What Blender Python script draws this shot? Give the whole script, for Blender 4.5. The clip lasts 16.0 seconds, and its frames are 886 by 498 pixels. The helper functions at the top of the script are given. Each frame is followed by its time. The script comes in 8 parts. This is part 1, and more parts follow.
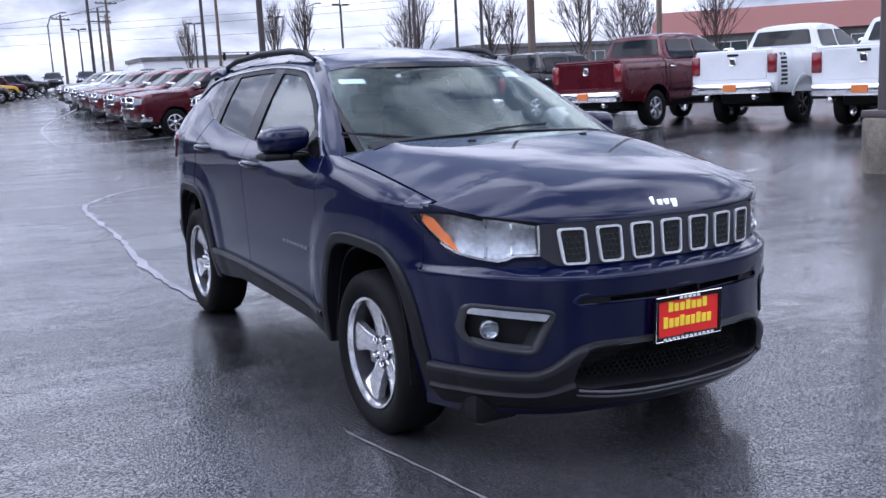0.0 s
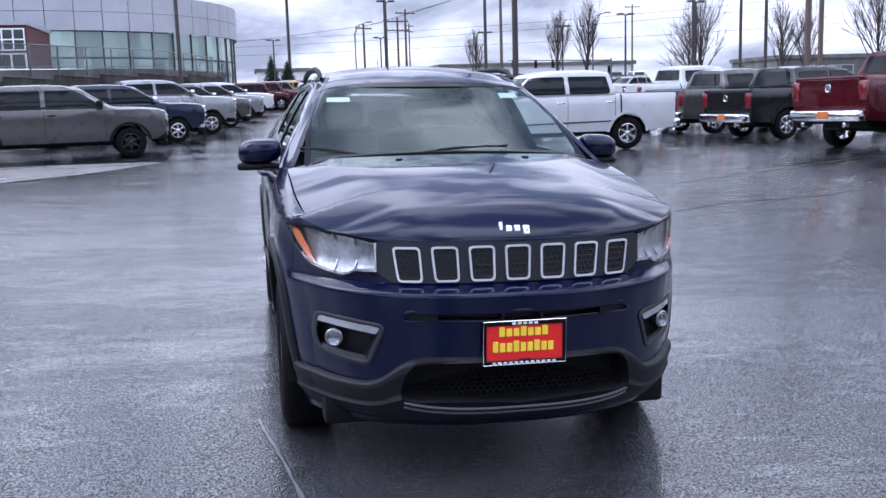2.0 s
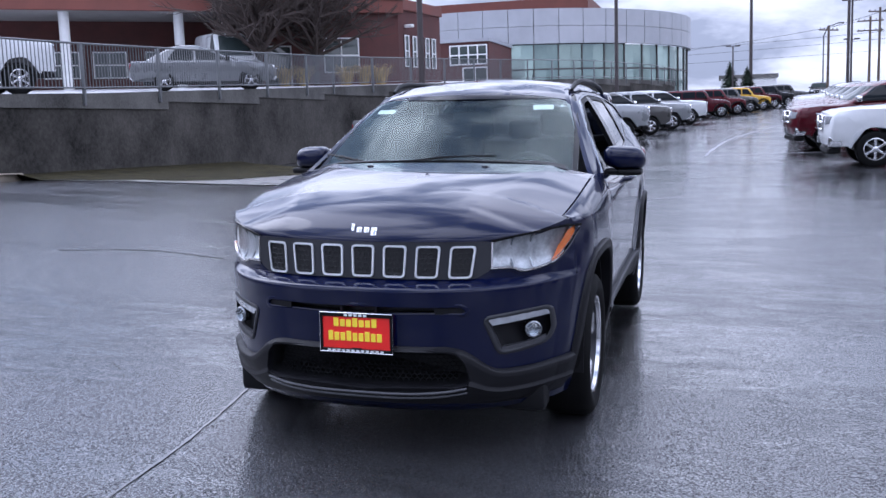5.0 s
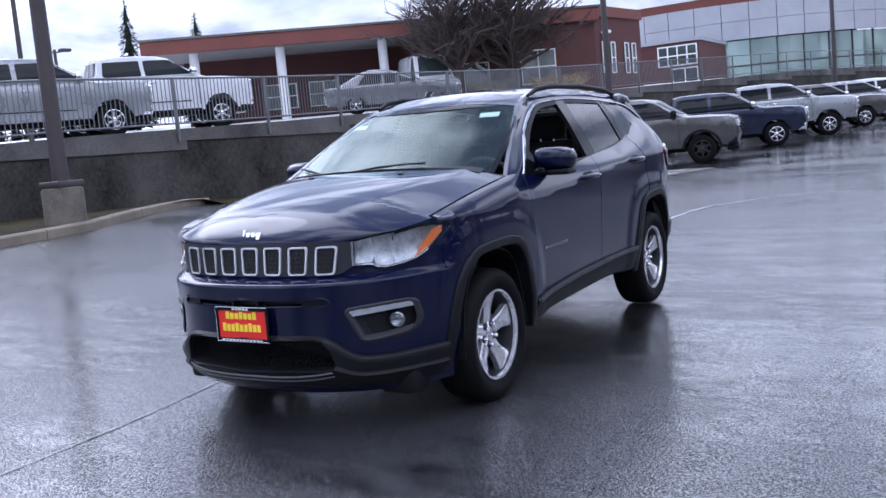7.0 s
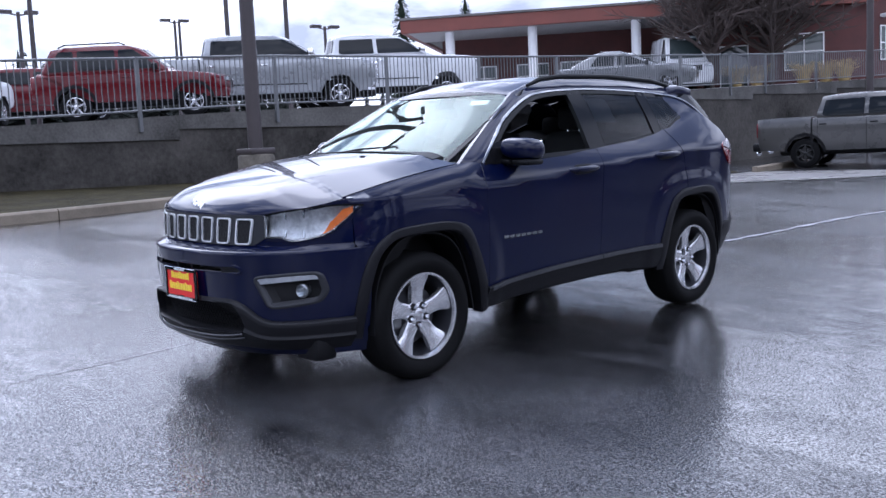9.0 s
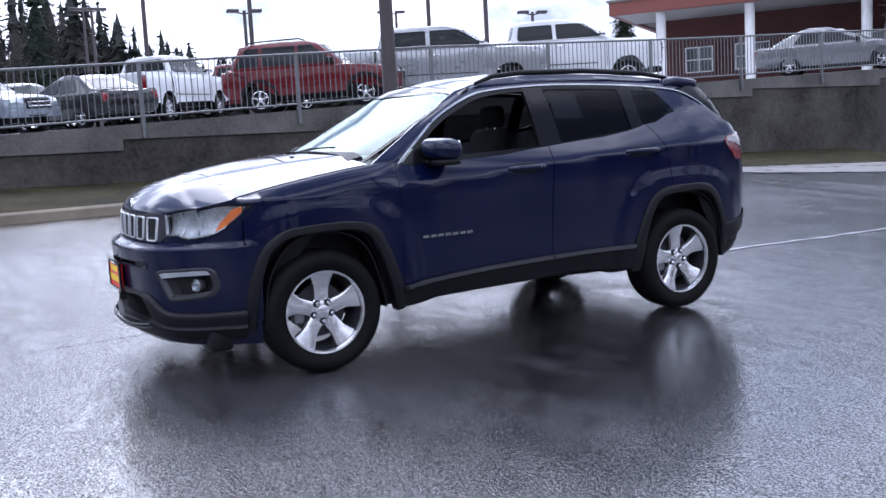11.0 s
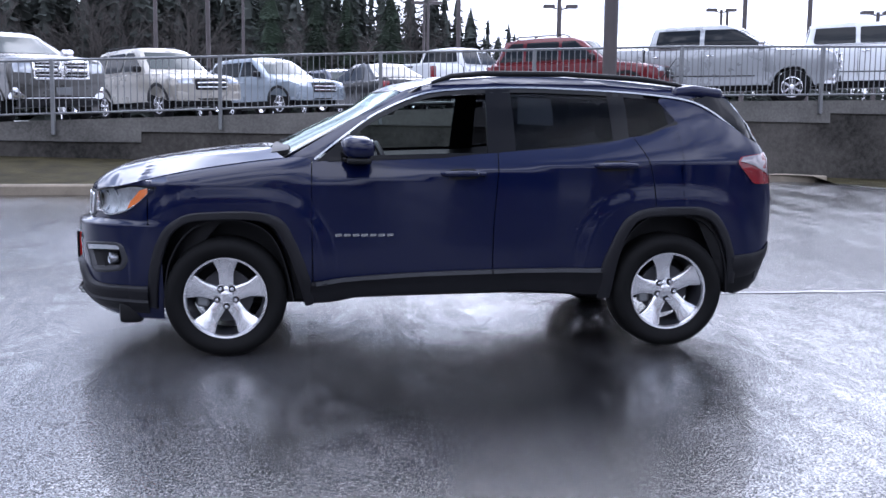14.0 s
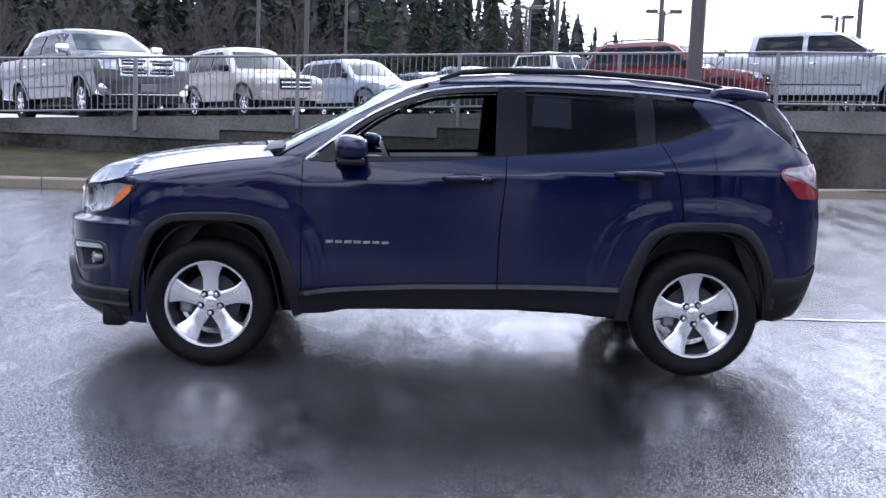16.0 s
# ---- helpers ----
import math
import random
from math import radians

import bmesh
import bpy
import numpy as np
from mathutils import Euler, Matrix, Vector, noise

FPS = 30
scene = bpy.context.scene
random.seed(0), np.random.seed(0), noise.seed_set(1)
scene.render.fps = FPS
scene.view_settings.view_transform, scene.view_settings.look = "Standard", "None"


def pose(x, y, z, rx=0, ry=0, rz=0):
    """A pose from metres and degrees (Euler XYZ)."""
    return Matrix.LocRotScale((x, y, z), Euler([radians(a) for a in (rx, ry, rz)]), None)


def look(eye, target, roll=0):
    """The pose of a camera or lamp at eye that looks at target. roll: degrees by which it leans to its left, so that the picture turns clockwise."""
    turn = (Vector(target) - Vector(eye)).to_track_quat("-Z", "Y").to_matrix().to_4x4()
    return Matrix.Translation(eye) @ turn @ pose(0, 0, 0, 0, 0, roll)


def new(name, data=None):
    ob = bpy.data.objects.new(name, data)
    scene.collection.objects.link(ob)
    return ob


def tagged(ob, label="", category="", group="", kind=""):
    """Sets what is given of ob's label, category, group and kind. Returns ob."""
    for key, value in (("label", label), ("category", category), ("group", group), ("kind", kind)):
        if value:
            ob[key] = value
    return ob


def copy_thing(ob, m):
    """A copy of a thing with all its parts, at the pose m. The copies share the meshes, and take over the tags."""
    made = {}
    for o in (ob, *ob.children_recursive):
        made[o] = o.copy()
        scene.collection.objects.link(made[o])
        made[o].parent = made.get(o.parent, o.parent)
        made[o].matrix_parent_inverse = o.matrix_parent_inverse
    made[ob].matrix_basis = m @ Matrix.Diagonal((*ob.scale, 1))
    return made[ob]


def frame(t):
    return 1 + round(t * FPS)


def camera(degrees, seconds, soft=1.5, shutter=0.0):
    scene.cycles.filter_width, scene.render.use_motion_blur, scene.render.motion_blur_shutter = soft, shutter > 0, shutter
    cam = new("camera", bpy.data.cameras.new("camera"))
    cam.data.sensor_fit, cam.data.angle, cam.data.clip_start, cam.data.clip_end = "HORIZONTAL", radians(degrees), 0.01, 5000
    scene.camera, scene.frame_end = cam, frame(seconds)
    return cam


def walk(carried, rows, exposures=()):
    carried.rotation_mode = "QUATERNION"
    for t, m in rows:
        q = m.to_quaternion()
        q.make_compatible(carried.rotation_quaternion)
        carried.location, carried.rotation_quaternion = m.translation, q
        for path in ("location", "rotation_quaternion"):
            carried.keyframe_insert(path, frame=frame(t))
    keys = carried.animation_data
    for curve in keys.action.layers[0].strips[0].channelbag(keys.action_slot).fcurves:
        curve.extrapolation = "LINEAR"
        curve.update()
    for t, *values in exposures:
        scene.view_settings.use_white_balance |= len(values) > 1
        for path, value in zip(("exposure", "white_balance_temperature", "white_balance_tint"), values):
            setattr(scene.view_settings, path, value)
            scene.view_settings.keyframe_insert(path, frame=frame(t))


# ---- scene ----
cam = camera(50.1, 16.0)
PATH = [
    (0, (-2.423, -4.807, 1.454), (-1.473, -3.082, 1.107), -3.0),
    (0.5, (-2.087, -5.051, 1.453), (-1.286, -3.248, 1.128), -2.4),
    (1, (-1.743, -5.228, 1.435), (-1.057, -3.378, 1.105), -1.8),
    (1.5, (-1.356, -5.365, 1.441), (-0.798, -3.473, 1.105), -1.7),
    (2, (-0.978, -5.561, 1.449), (-0.585, -3.624, 1.143), -1.7),
    (2.5, (-0.56, -5.611, 1.423), (-0.337, -3.645, 1.129), -1.6),
    (3, (-0.145, -5.722, 1.421), (-0.092, -3.742, 1.142), -1.9),
    (3.5, (0.236, -5.796, 1.417), (0.144, -3.818, 1.137), -1.9),
    (4, (0.646, -5.758, 1.425), (0.417, -3.792, 1.14), -2.2),
    (4.5, (1.055, -5.834, 1.426), (0.65, -3.893, 1.163), -2.5),
    (4.7, (1.198, -5.832, 1.418), (0.728, -3.906, 1.157), -2.1),
    (6.8, (2.874, -5.593, 1.294), (1.904, -3.857, 1.079), -5.3),
    (7, (3.069, -5.582, 1.296), (2.059, -3.869, 1.087), -5.3),
    (7.5, (3.437, -5.403, 1.251), (2.314, -3.763, 1.031), -4.4),
    (8, (3.798, -5.137, 1.243), (2.564, -3.58, 1.013), -4.0),
    (8.5, (4.223, -4.939, 1.238), (2.873, -3.479, 1.021), -3.6),
    (8.7, (4.367, -4.83, 1.219), (2.973, -3.412, 1.006), -3.2),
    (10.8, (5.562, -3.368, 1.197), (3.848, -2.362, 0.97), -2.7),
    (11, (5.687, -3.212, 1.216), (3.942, -2.26, 0.995), -3.1),
    (11.5, (5.884, -2.857, 1.189), (4.067, -2.048, 0.976), -1.9),
    (12, (6.004, -2.436, 1.215), (4.13, -1.762, 1.028), -1.2),
    (12.5, (6.184, -2.036, 1.223), (4.273, -1.473, 1.051), -0.3),
    (13, (6.196, -1.607, 1.189), (4.255, -1.162, 0.998), 0.4),
    (13.5, (6.226, -1.188, 1.192), (4.27, -0.833, 0.971), 0.4),
    (14, (6.254, -0.839, 1.194), (4.284, -0.564, 0.98), 0.8),
    (14.5, (6.113, -0.575, 1.187), (4.137, -0.35, 0.978), 1.4),
    (15, (6.044, -0.409, 1.196), (4.063, -0.227, 0.994), 2.0),
    (15.5, (6.01, -0.283, 1.201), (4.024, -0.158, 1.003), 2.7),
    (16, (5.85, -0.233, 1.192), (3.862, -0.174, 0.983), 2.2),
]
walk(cam, [(t, look(eye, target, roll)) for t, eye, target, roll in PATH], [(0.0, -0.08, 5550, 19), (3.5, -0.06, 5420, 20), (8.0, -0.10, 5420, 19), (12.0, 0.12, 5560, 18), (16.0, 0.42, 5570, 18)])

# ---- sky and sun ----
SUN_EL, SUN_AZ, GLOW, ZENITH = 43.0, 280.0, 1.3, 1.7
SUN_WAY = (math.sin(radians(SUN_AZ)) * math.cos(radians(SUN_EL)), math.cos(radians(SUN_AZ)) * math.cos(radians(SUN_EL)), math.sin(radians(SUN_EL)))
world = bpy.data.worlds.new("sky")
scene.world = world
world.use_nodes = True


def link_nodes(tree, *pairs):
    for a, b in pairs:
        tree.links.new(a, b)


def make_sky():
    t = world.node_tree
    n = t.nodes
    bg = n["Background"]
    sky = n.new("ShaderNodeTexSky")
    sky.sky_type, sky.sun_disc = "NISHITA", False
    sky.sun_elevation, sky.sun_rotation = radians(SUN_EL), radians(SUN_AZ)
    hsv = n.new("ShaderNodeHueSaturation")
    hsv.inputs["Saturation"].default_value = 0.75
    hsv.inputs["Value"].default_value = 0.055
    # a layer of broken cloud, mapped on a flat sheet overhead
    co = n.new("ShaderNodeTexCoord")
    sep = n.new("ShaderNodeSeparateXYZ")
    up = n.new("ShaderNodeMath")
    up.operation, up.inputs[1].default_value = "MAXIMUM", 0.0
    add = n.new("ShaderNodeMath")
    add.operation, add.inputs[1].default_value = "ADD", 0.28
    dx, dy = n.new("ShaderNodeMath"), n.new("ShaderNodeMath")
    dx.operation = dy.operation = "DIVIDE"
    comb = n.new("ShaderNodeCombineXYZ")
    big, small = n.new("ShaderNodeTexNoise"), n.new("ShaderNodeTexNoise")
    big.inputs["Scale"].default_value, big.inputs["Detail"].default_value = 1.9, 6.0
    big.inputs["Roughness"].default_value, big.inputs["Distortion"].default_value = 0.55, 0.35
    small.inputs["Scale"].default_value, small.inputs["Detail"].default_value = 0.9, 5.0
    cover = n.new("ShaderNodeMapRange")
    cover.inputs["From Min"].default_value, cover.inputs["From Max"].default_value = 0.30, 0.46
    shade = n.new("ShaderNodeValToRGB")
    shade.color_ramp.elements[0].position, shade.color_ramp.elements[0].color = 0.38, (0.36, 0.385, 0.44, 1)
    shade.color_ramp.elements[1].position, shade.color_ramp.elements[1].color = 0.62, (1.0, 1.0, 1.02, 1)
    # overhead the clouds break up more
    shade2 = n.new("ShaderNodeValToRGB")
    shade2.color_ramp.elements[0].position, shade2.color_ramp.elements[0].color = 0.43, (0.20, 0.24, 0.32, 1)
    shade2.color_ramp.elements[1].position, shade2.color_ramp.elements[1].color = 0.55, (1.25, 1.25, 1.27, 1)
    rise, both = n.new("ShaderNodeMapRange"), n.new("ShaderNodeMix")
    rise.inputs["From Min"].default_value, rise.inputs["From Max"].default_value = 0.18, 0.40
    both.data_type = "RGBA"
    mix = n.new("ShaderNodeMix")
    mix.data_type = "RGBA"
    # cloud is brighter round the veiled sun
    toward = n.new("ShaderNodeVectorMath")
    toward.operation = "DOT_PRODUCT"
    toward.inputs[1].default_value = SUN_WAY
    glow = n.new("ShaderNodeMath")
    glow.operation, glow.inputs[1].default_value = "MAXIMUM", 0.0
    glow2 = n.new("ShaderNodeMath")
    glow2.operation, glow2.inputs[1].default_value = "POWER", 3.0
    glow3 = n.new("ShaderNodeMath")
    glow3.operation, glow3.inputs[1].default_value, glow3.inputs[2].default_value = "MULTIPLY_ADD", GLOW, 1.25
    # overcast sky, brighter overhead
    high = n.new("ShaderNodeMath")
    high.operation, high.inputs[1].default_value = "MULTIPLY_ADD", ZENITH
    link_nodes(t, (co.outputs["Generated"], toward.inputs[0]), (toward.outputs["Value"], glow.inputs[0]), (glow.outputs[0], glow2.inputs[0]), (glow2.outputs[0], glow3.inputs[0]),
               (up.outputs[0], high.inputs[0]), (glow3.outputs[0], high.inputs[2]), (high.outputs[0], bg.inputs["Strength"]))
    link_nodes(
        t,
        (co.outputs["Generated"], sep.inputs[0]), (sep.outputs["Z"], up.inputs[0]), (up.outputs[0], add.inputs[0]),
        (sep.outputs["X"], dx.inputs[0]), (add.outputs[0], dx.inputs[1]),
        (sep.outputs["Y"], dy.inputs[0]), (add.outputs[0], dy.inputs[1]),
        (dx.outputs[0], comb.inputs["X"]), (dy.outputs[0], comb.inputs["Y"]),
        (comb.outputs[0], big.inputs["Vector"]), (comb.outputs[0], small.inputs["Vector"]),
        (small.outputs["Fac"], cover.inputs["Value"]), (big.outputs["Fac"], shade.inputs["Fac"]),
        (sky.outputs["Color"], hsv.inputs["Color"]),
        (cover.outputs["Result"], mix.inputs["Factor"]), (hsv.outputs["Color"], mix.inputs["A"]), (up.outputs[0], rise.inputs["Value"]), (rise.outputs["Result"], both.inputs["Factor"]), (big.outputs["Fac"], shade2.inputs["Fac"]),
        (shade.outputs["Color"], both.inputs["A"]), (shade2.outputs["Color"], both.inputs["B"]), (both.outputs["Result"], mix.inputs["B"]),
        (mix.outputs["Result"], bg.inputs["Color"]),
    )


make_sky()
sun_data = bpy.data.lights.new("sun", "SUN")
sun_data.energy, sun_data.angle, sun_data.color = 0.7, radians(32), (1.0, 0.96, 0.9)
sun = new("sun", sun_data)
# azimuth as the sky texture counts it, from +y towards +x
_a, _e = radians(SUN_AZ), radians(SUN_EL)
sun.matrix_world = look((0, 0, 0), (-math.sin(_a) * math.cos(_e), -math.cos(_a) * math.cos(_e), -math.sin(_e)))
scene.view_settings.exposure = 0.0

# ---- materials ----
def noise_node(t, scale, detail=4.0, rough=0.55, vec=None):
    n = t.nodes.new("ShaderNodeTexNoise")
    n.inputs["Scale"].default_value, n.inputs["Detail"].default_value, n.inputs["Roughness"].default_value = scale, detail, rough
    if vec is not None:
        t.links.new(vec, n.inputs["Vector"])
    return n


def coords(t):
    return t.nodes.new("ShaderNodeTexCoord").outputs["Object"]


def surface(name, base, rough=0.5, metal=0.0, var=0.12, scale=3.0, fine=60.0, bump=0.0, coat=0.0, island=0.0, spec=0.5):
    """A surface with stains at one scale and grain at another."""
    m = bpy.data.materials.new(name)
    m.use_nodes = True
    t = m.node_tree
    b = t.nodes["Principled BSDF"]
    b.inputs["Metallic"].default_value = metal
    b.inputs["Specular IOR Level"].default_value = spec
    b.inputs["Coat Weight"].default_value = coat
    b.inputs["Coat Roughness"].default_value = 0.03
    vec = coords(t)
    n1, n2 = noise_node(t, scale, 5, 0.6, vec), noise_node(t, fine, 3, 0.6, vec)
    ramp = t.nodes.new("ShaderNodeMix")
    ramp.data_type = "RGBA"
    lo = [max(0.0, c * (1 - var)) for c in base[:3]] + [1]
    hi = [min(1.0, c * (1 + var)) for c in base[:3]] + [1]
    ramp.inputs["A"].default_value, ramp.inputs["B"].default_value = lo, hi
    add = t.nodes.new("ShaderNodeMath")
    add.operation = "MULTIPLY_ADD"
    add.inputs[1].default_value = 0.35
    mr = t.nodes.new("ShaderNodeMapRange")
    mr.inputs["From Min"].default_value, mr.inputs["From Max"].default_value = 0.45, 0.85
    link_nodes(t, (n2.outputs["Fac"], add.inputs[0]), (n1.outputs["Fac"], add.inputs[2]), (add.outputs[0], mr.inputs["Value"]),
               (mr.outputs["Result"], ramp.inputs["Factor"]))
    col = ramp.outputs["Result"]
    if island:
        info = t.nodes.new("ShaderNodeObjectInfo")
        hs = t.nodes.new("ShaderNodeHueSaturation")
        m2 = t.nodes.new("ShaderNodeMapRange")
        m2.inputs["To Min"].default_value, m2.inputs["To Max"].default_value = 1 - island, 1 + island
        link_nodes(t, (info.outputs["Random"], m2.inputs["Value"]), (m2.outputs["Result"], hs.inputs["Value"]), (col, hs.inputs["Color"]))
        col = hs.outputs["Color"]
    t.links.new(col, b.inputs["Base Color"])
    rr = t.nodes.new("ShaderNodeMapRange")
    rr.inputs["To Min"].default_value, rr.inputs["To Max"].default_value = max(0.02, rough * 0.8), min(1.0, rough * 1.2)
    link_nodes(t, (n1.outputs["Fac"], rr.inputs["Value"]), (rr.outputs["Result"], b.inputs["Roughness"]))
    if bump:
        bp = t.nodes.new("ShaderNodeBump")
        bp.inputs["Strength"].default_value, bp.inputs["Distance"].default_value = 1.0, bump
        link_nodes(t, (n2.outputs["Fac"], bp.inputs["Height"]), (bp.outputs["Normal"], b.inputs["Normal"]))
    return m


def car_paint(name, base, flake=0.12, rough=0.28):
    m = surface(name, base, rough, 0.0, 0.06, 2.0, 700.0, 0.0, 1.0)
    b = m.node_tree.nodes["Principled BSDF"]
    b.inputs["Metallic"].default_value = flake
    b.inputs["Coat Weight"].default_value, b.inputs["Coat IOR"].default_value = 0.8, 1.42
    b.inputs["Specular IOR Level"].default_value = 0.08
    return m


def glass(name, tint, ior=1.5, rough=0.0, sheen=(1.0, 1.0, 1.0)):
    m = bpy.data.materials.new(name)
    m.use_nodes = True
    t = m.node_tree
    t.nodes.remove(t.nodes["Principled BSDF"])
    out = t.nodes["Material Output"]
    tr, gl, mx, lw = (t.nodes.new("ShaderNode" + k) for k in ("BsdfTransparent", "BsdfGlossy", "MixShader", "LayerWeight"))
    pw, sc = t.nodes.new("ShaderNodeMath"), t.nodes.new("ShaderNodeMath")
    f0 = ((ior - 1) / (ior + 1)) ** 2
    lw.inputs["Blend"].default_value = 0.5
    pw.operation, pw.inputs[1].default_value = "POWER", 5.0
    sc.operation, sc.inputs[1].default_value, sc.inputs[2].default_value = "MULTIPLY_ADD", 1 - f0, f0
    tr.inputs["Color"].default_value = (*tint, 1)
    gl.inputs["Roughness"].default_value = rough
    gl.inputs["Color"].default_value = (*sheen, 1)
    link_nodes(t, (lw.outputs["Facing"], pw.inputs[0]), (pw.outputs[0], sc.inputs[0]), (sc.outputs[0], mx.inputs[0]),
               (tr.outputs[0], mx.inputs[1]), (gl.outputs[0], mx.inputs[2]), (mx.outputs[0], out.inputs["Surface"]))
    return m


def wet_asphalt():
    m = bpy.data.materials.new("wet_asphalt")
    m.use_nodes = True
    t = m.node_tree
    b = t.nodes["Principled BSDF"]
    vec = coords(t)
    # streaks where the water has run, wide damp patches, aggregate
    mp = t.nodes.new("ShaderNodeMapping")
    mp.inputs["Rotation"].default_value = (0, 0, radians(24))
    mp.inputs["Scale"].default_value = (0.5, 1.3, 1)
    t.links.new(vec, mp.inputs["Vector"])
    wet, patch, grain = noise_node(t, 0.30, 6, 0.6, mp.outputs[0]), noise_node(t, 1.9, 8, 0.74, mp.outputs[0]), noise_node(t, 95, 3, 0.75, vec)
    wet.inputs["Distortion"].default_value = patch.inputs["Distortion"].default_value = 0.6
    stone = t.nodes.new("ShaderNodeTexVoronoi")
    stone.inputs["Scale"].default_value = 85
    t.links.new(vec, stone.inputs["Vector"])
    mixw = t.nodes.new("ShaderNodeMath")
    mixw.operation, mixw.inputs[1].default_value = "MULTIPLY_ADD", 0.6
    damp = t.nodes.new("ShaderNodeMapRange")
    damp.inputs["From Min"].default_value, damp.inputs["From Max"].default_value = 0.70, 0.90
    damp.interpolation_type = "SMOOTHSTEP"
    c0, c1 = t.nodes.new("ShaderNodeValToRGB"), t.nodes.new("ShaderNodeValToRGB")
    for c, lo, hi in ((c0, 0.003, 0.018), (c1, 0.012, 0.065)):
        c.color_ramp.elements[0].position, c.color_ramp.elements[0].color = 0.42, (lo, lo, lo * 1.08, 1)
        c.color_ramp.elements[1].position, c.color_ramp.elements[1].color = 0.60, (hi, hi, hi * 1.08, 1)
        t.links.new(grain.outputs["Fac"], c.inputs["Fac"])
    mx = t.nodes.new("ShaderNodeMix")
    mx.data_type = "RGBA"
    rr, bs, sp = (t.nodes.new("ShaderNodeMapRange") for _ in range(3))
    rr.inputs["To Min"].default_value, rr.inputs["To Max"].default_value = WET_ROUGH
    bs.inputs["To Min"].default_value, bs.inputs["To Max"].default_value = WET_BUMP
    sp.inputs["From Min"].default_value, sp.inputs["From Max"].default_value = 0.40, 0.62
    sp.inputs["To Min"].default_value, sp.inputs["To Max"].default_value = WET_SPEC
    bp = t.nodes.new("ShaderNodeBump")
    bp.inputs["Distance"].default_value = 0.004
    hgt = t.nodes.new("ShaderNodeMath")
    hgt.operation, hgt.inputs[1].default_value = "MULTIPLY_ADD", 0.8
    link_nodes(t, (patch.outputs["Fac"], mixw.inputs[0]), (wet.outputs["Fac"], mixw.inputs[2]), (mixw.outputs[0], damp.inputs["Value"]),
               (damp.outputs["Result"], mx.inputs["Factor"]), (c0.outputs["Color"], mx.inputs["A"]), (c1.outputs["Color"], mx.inputs["B"]), (mx.outputs["Result"], b.inputs["Base Color"]),
               (damp.outputs["Result"], rr.inputs["Value"]), (rr.outputs["Result"], b.inputs["Roughness"]),
               (damp.outputs["Result"], bs.inputs["Value"]), (bs.outputs["Result"], bp.inputs["Strength"]),
               (grain.outputs["Fac"], sp.inputs["Value"]), (sp.outputs["Result"], b.inputs["Specular IOR Level"]),
               (stone.outputs["Distance"], hgt.inputs[0]), (grain.outputs["Fac"], hgt.inputs[2]), (hgt.outputs[0], bp.inputs["Height"]),
               (bp.outputs["Normal"], b.inputs["Normal"]))
    # standing film of water over the smoother stretches
    # broken by the stones that stand out of it
    film, grit = t.nodes.new("ShaderNodeMath"), t.nodes.new("ShaderNodeMapRange")
    film.operation = "MULTIPLY"
    grit.inputs["From Min"].default_value, grit.inputs["From Max"].default_value = 0.42, 0.56
    grit.inputs["To Min"].default_value, grit.inputs["To Max"].default_value = 0.22, 1.0
    cw, bp2 = t.nodes.new("ShaderNodeMapRange"), t.nodes.new("ShaderNodeBump")
    cw.inputs["From Min"].default_value, cw.inputs["From Max"].default_value = 0.70, 0.84
    cw.inputs["To Min"].default_value, cw.inputs["To Max"].default_value = 1.0, 0.45
    bp2.inputs["Distance"].default_value, bp2.inputs["Strength"].default_value = 0.004, 0.10
    link_nodes(t, (mixw.outputs[0], cw.inputs["Value"]), (cw.outputs["Result"], film.inputs[0]), (grain.outputs["Fac"], grit.inputs["Value"]), (grit.outputs["Result"], film.inputs[1]), (film.outputs[0], b.inputs["Coat Weight"]), (hgt.outputs[0], bp2.inputs["Height"]), (bp2.outputs["Normal"], b.inputs["Coat Normal"]))
    b.inputs["Coat Roughness"].default_value, b.inputs["Coat IOR"].default_value = 0.065, 1.85
    return m


WET_ROUGH, WET_BUMP, WET_SPEC = (0.14, 0.26), (0.50, 0.90), (0.1, 1.6)
ASPHALT = wet_asphalt()
CONCRETE = surface("concrete", (0.145, 0.14, 0.132), 0.8, 0, 0.4, 0.6, 30, 0.003, 0, 0, 0.2)
BEAM = surface("stained_concrete", (0.10, 0.096, 0.09), 0.85, 0, 0.65, 0.45, 22, 0.004, 0, 0, 0.18)
FOOTING = surface("damp_concrete", (0.11, 0.098, 0.08), 0.75, 0, 0.45, 2.5, 40, 0.003, 0, 0, 0.2)
CONCRETE_WET = surface("wet_concrete", (0.24, 0.23, 0.22), 0.28, 0, 0.18, 0.7, 50, 0.001)
WALL_DARK = surface("weathered_wall", (0.055, 0.051, 0.046), 0.85, 0, 0.75, 0.55, 12, 0.012, 0, 0, 0.15)
KERB = surface("kerb_concrete", (0.20, 0.17, 0.13), 0.75, 0, 0.3, 1.2, 50, 0.002, 0, 0, 0.25)
GRASS = surface("dead_grass", (0.030, 0.026, 0.013), 0.9, 0, 0.65, 2.0, 30, 0.02, 0, 0, 0.08)
UPPER = surface("slushy_concrete", (0.42, 0.42, 0.43), 0.35, 0, 0.3, 0.5, 20, 0.002)
GALV = surface("galvanised_steel", (0.15, 0.155, 0.16), 0.5, 0.3, 0.12, 3, 80)
POLE = surface("brown_pole_paint", (0.055, 0.045, 0.045), 0.5, 0.1, 0.2, 2, 60)
WOOD_POLE = surface("weathered_wood", (0.12, 0.09, 0.07), 0.85, 0, 0.25, 2, 60)
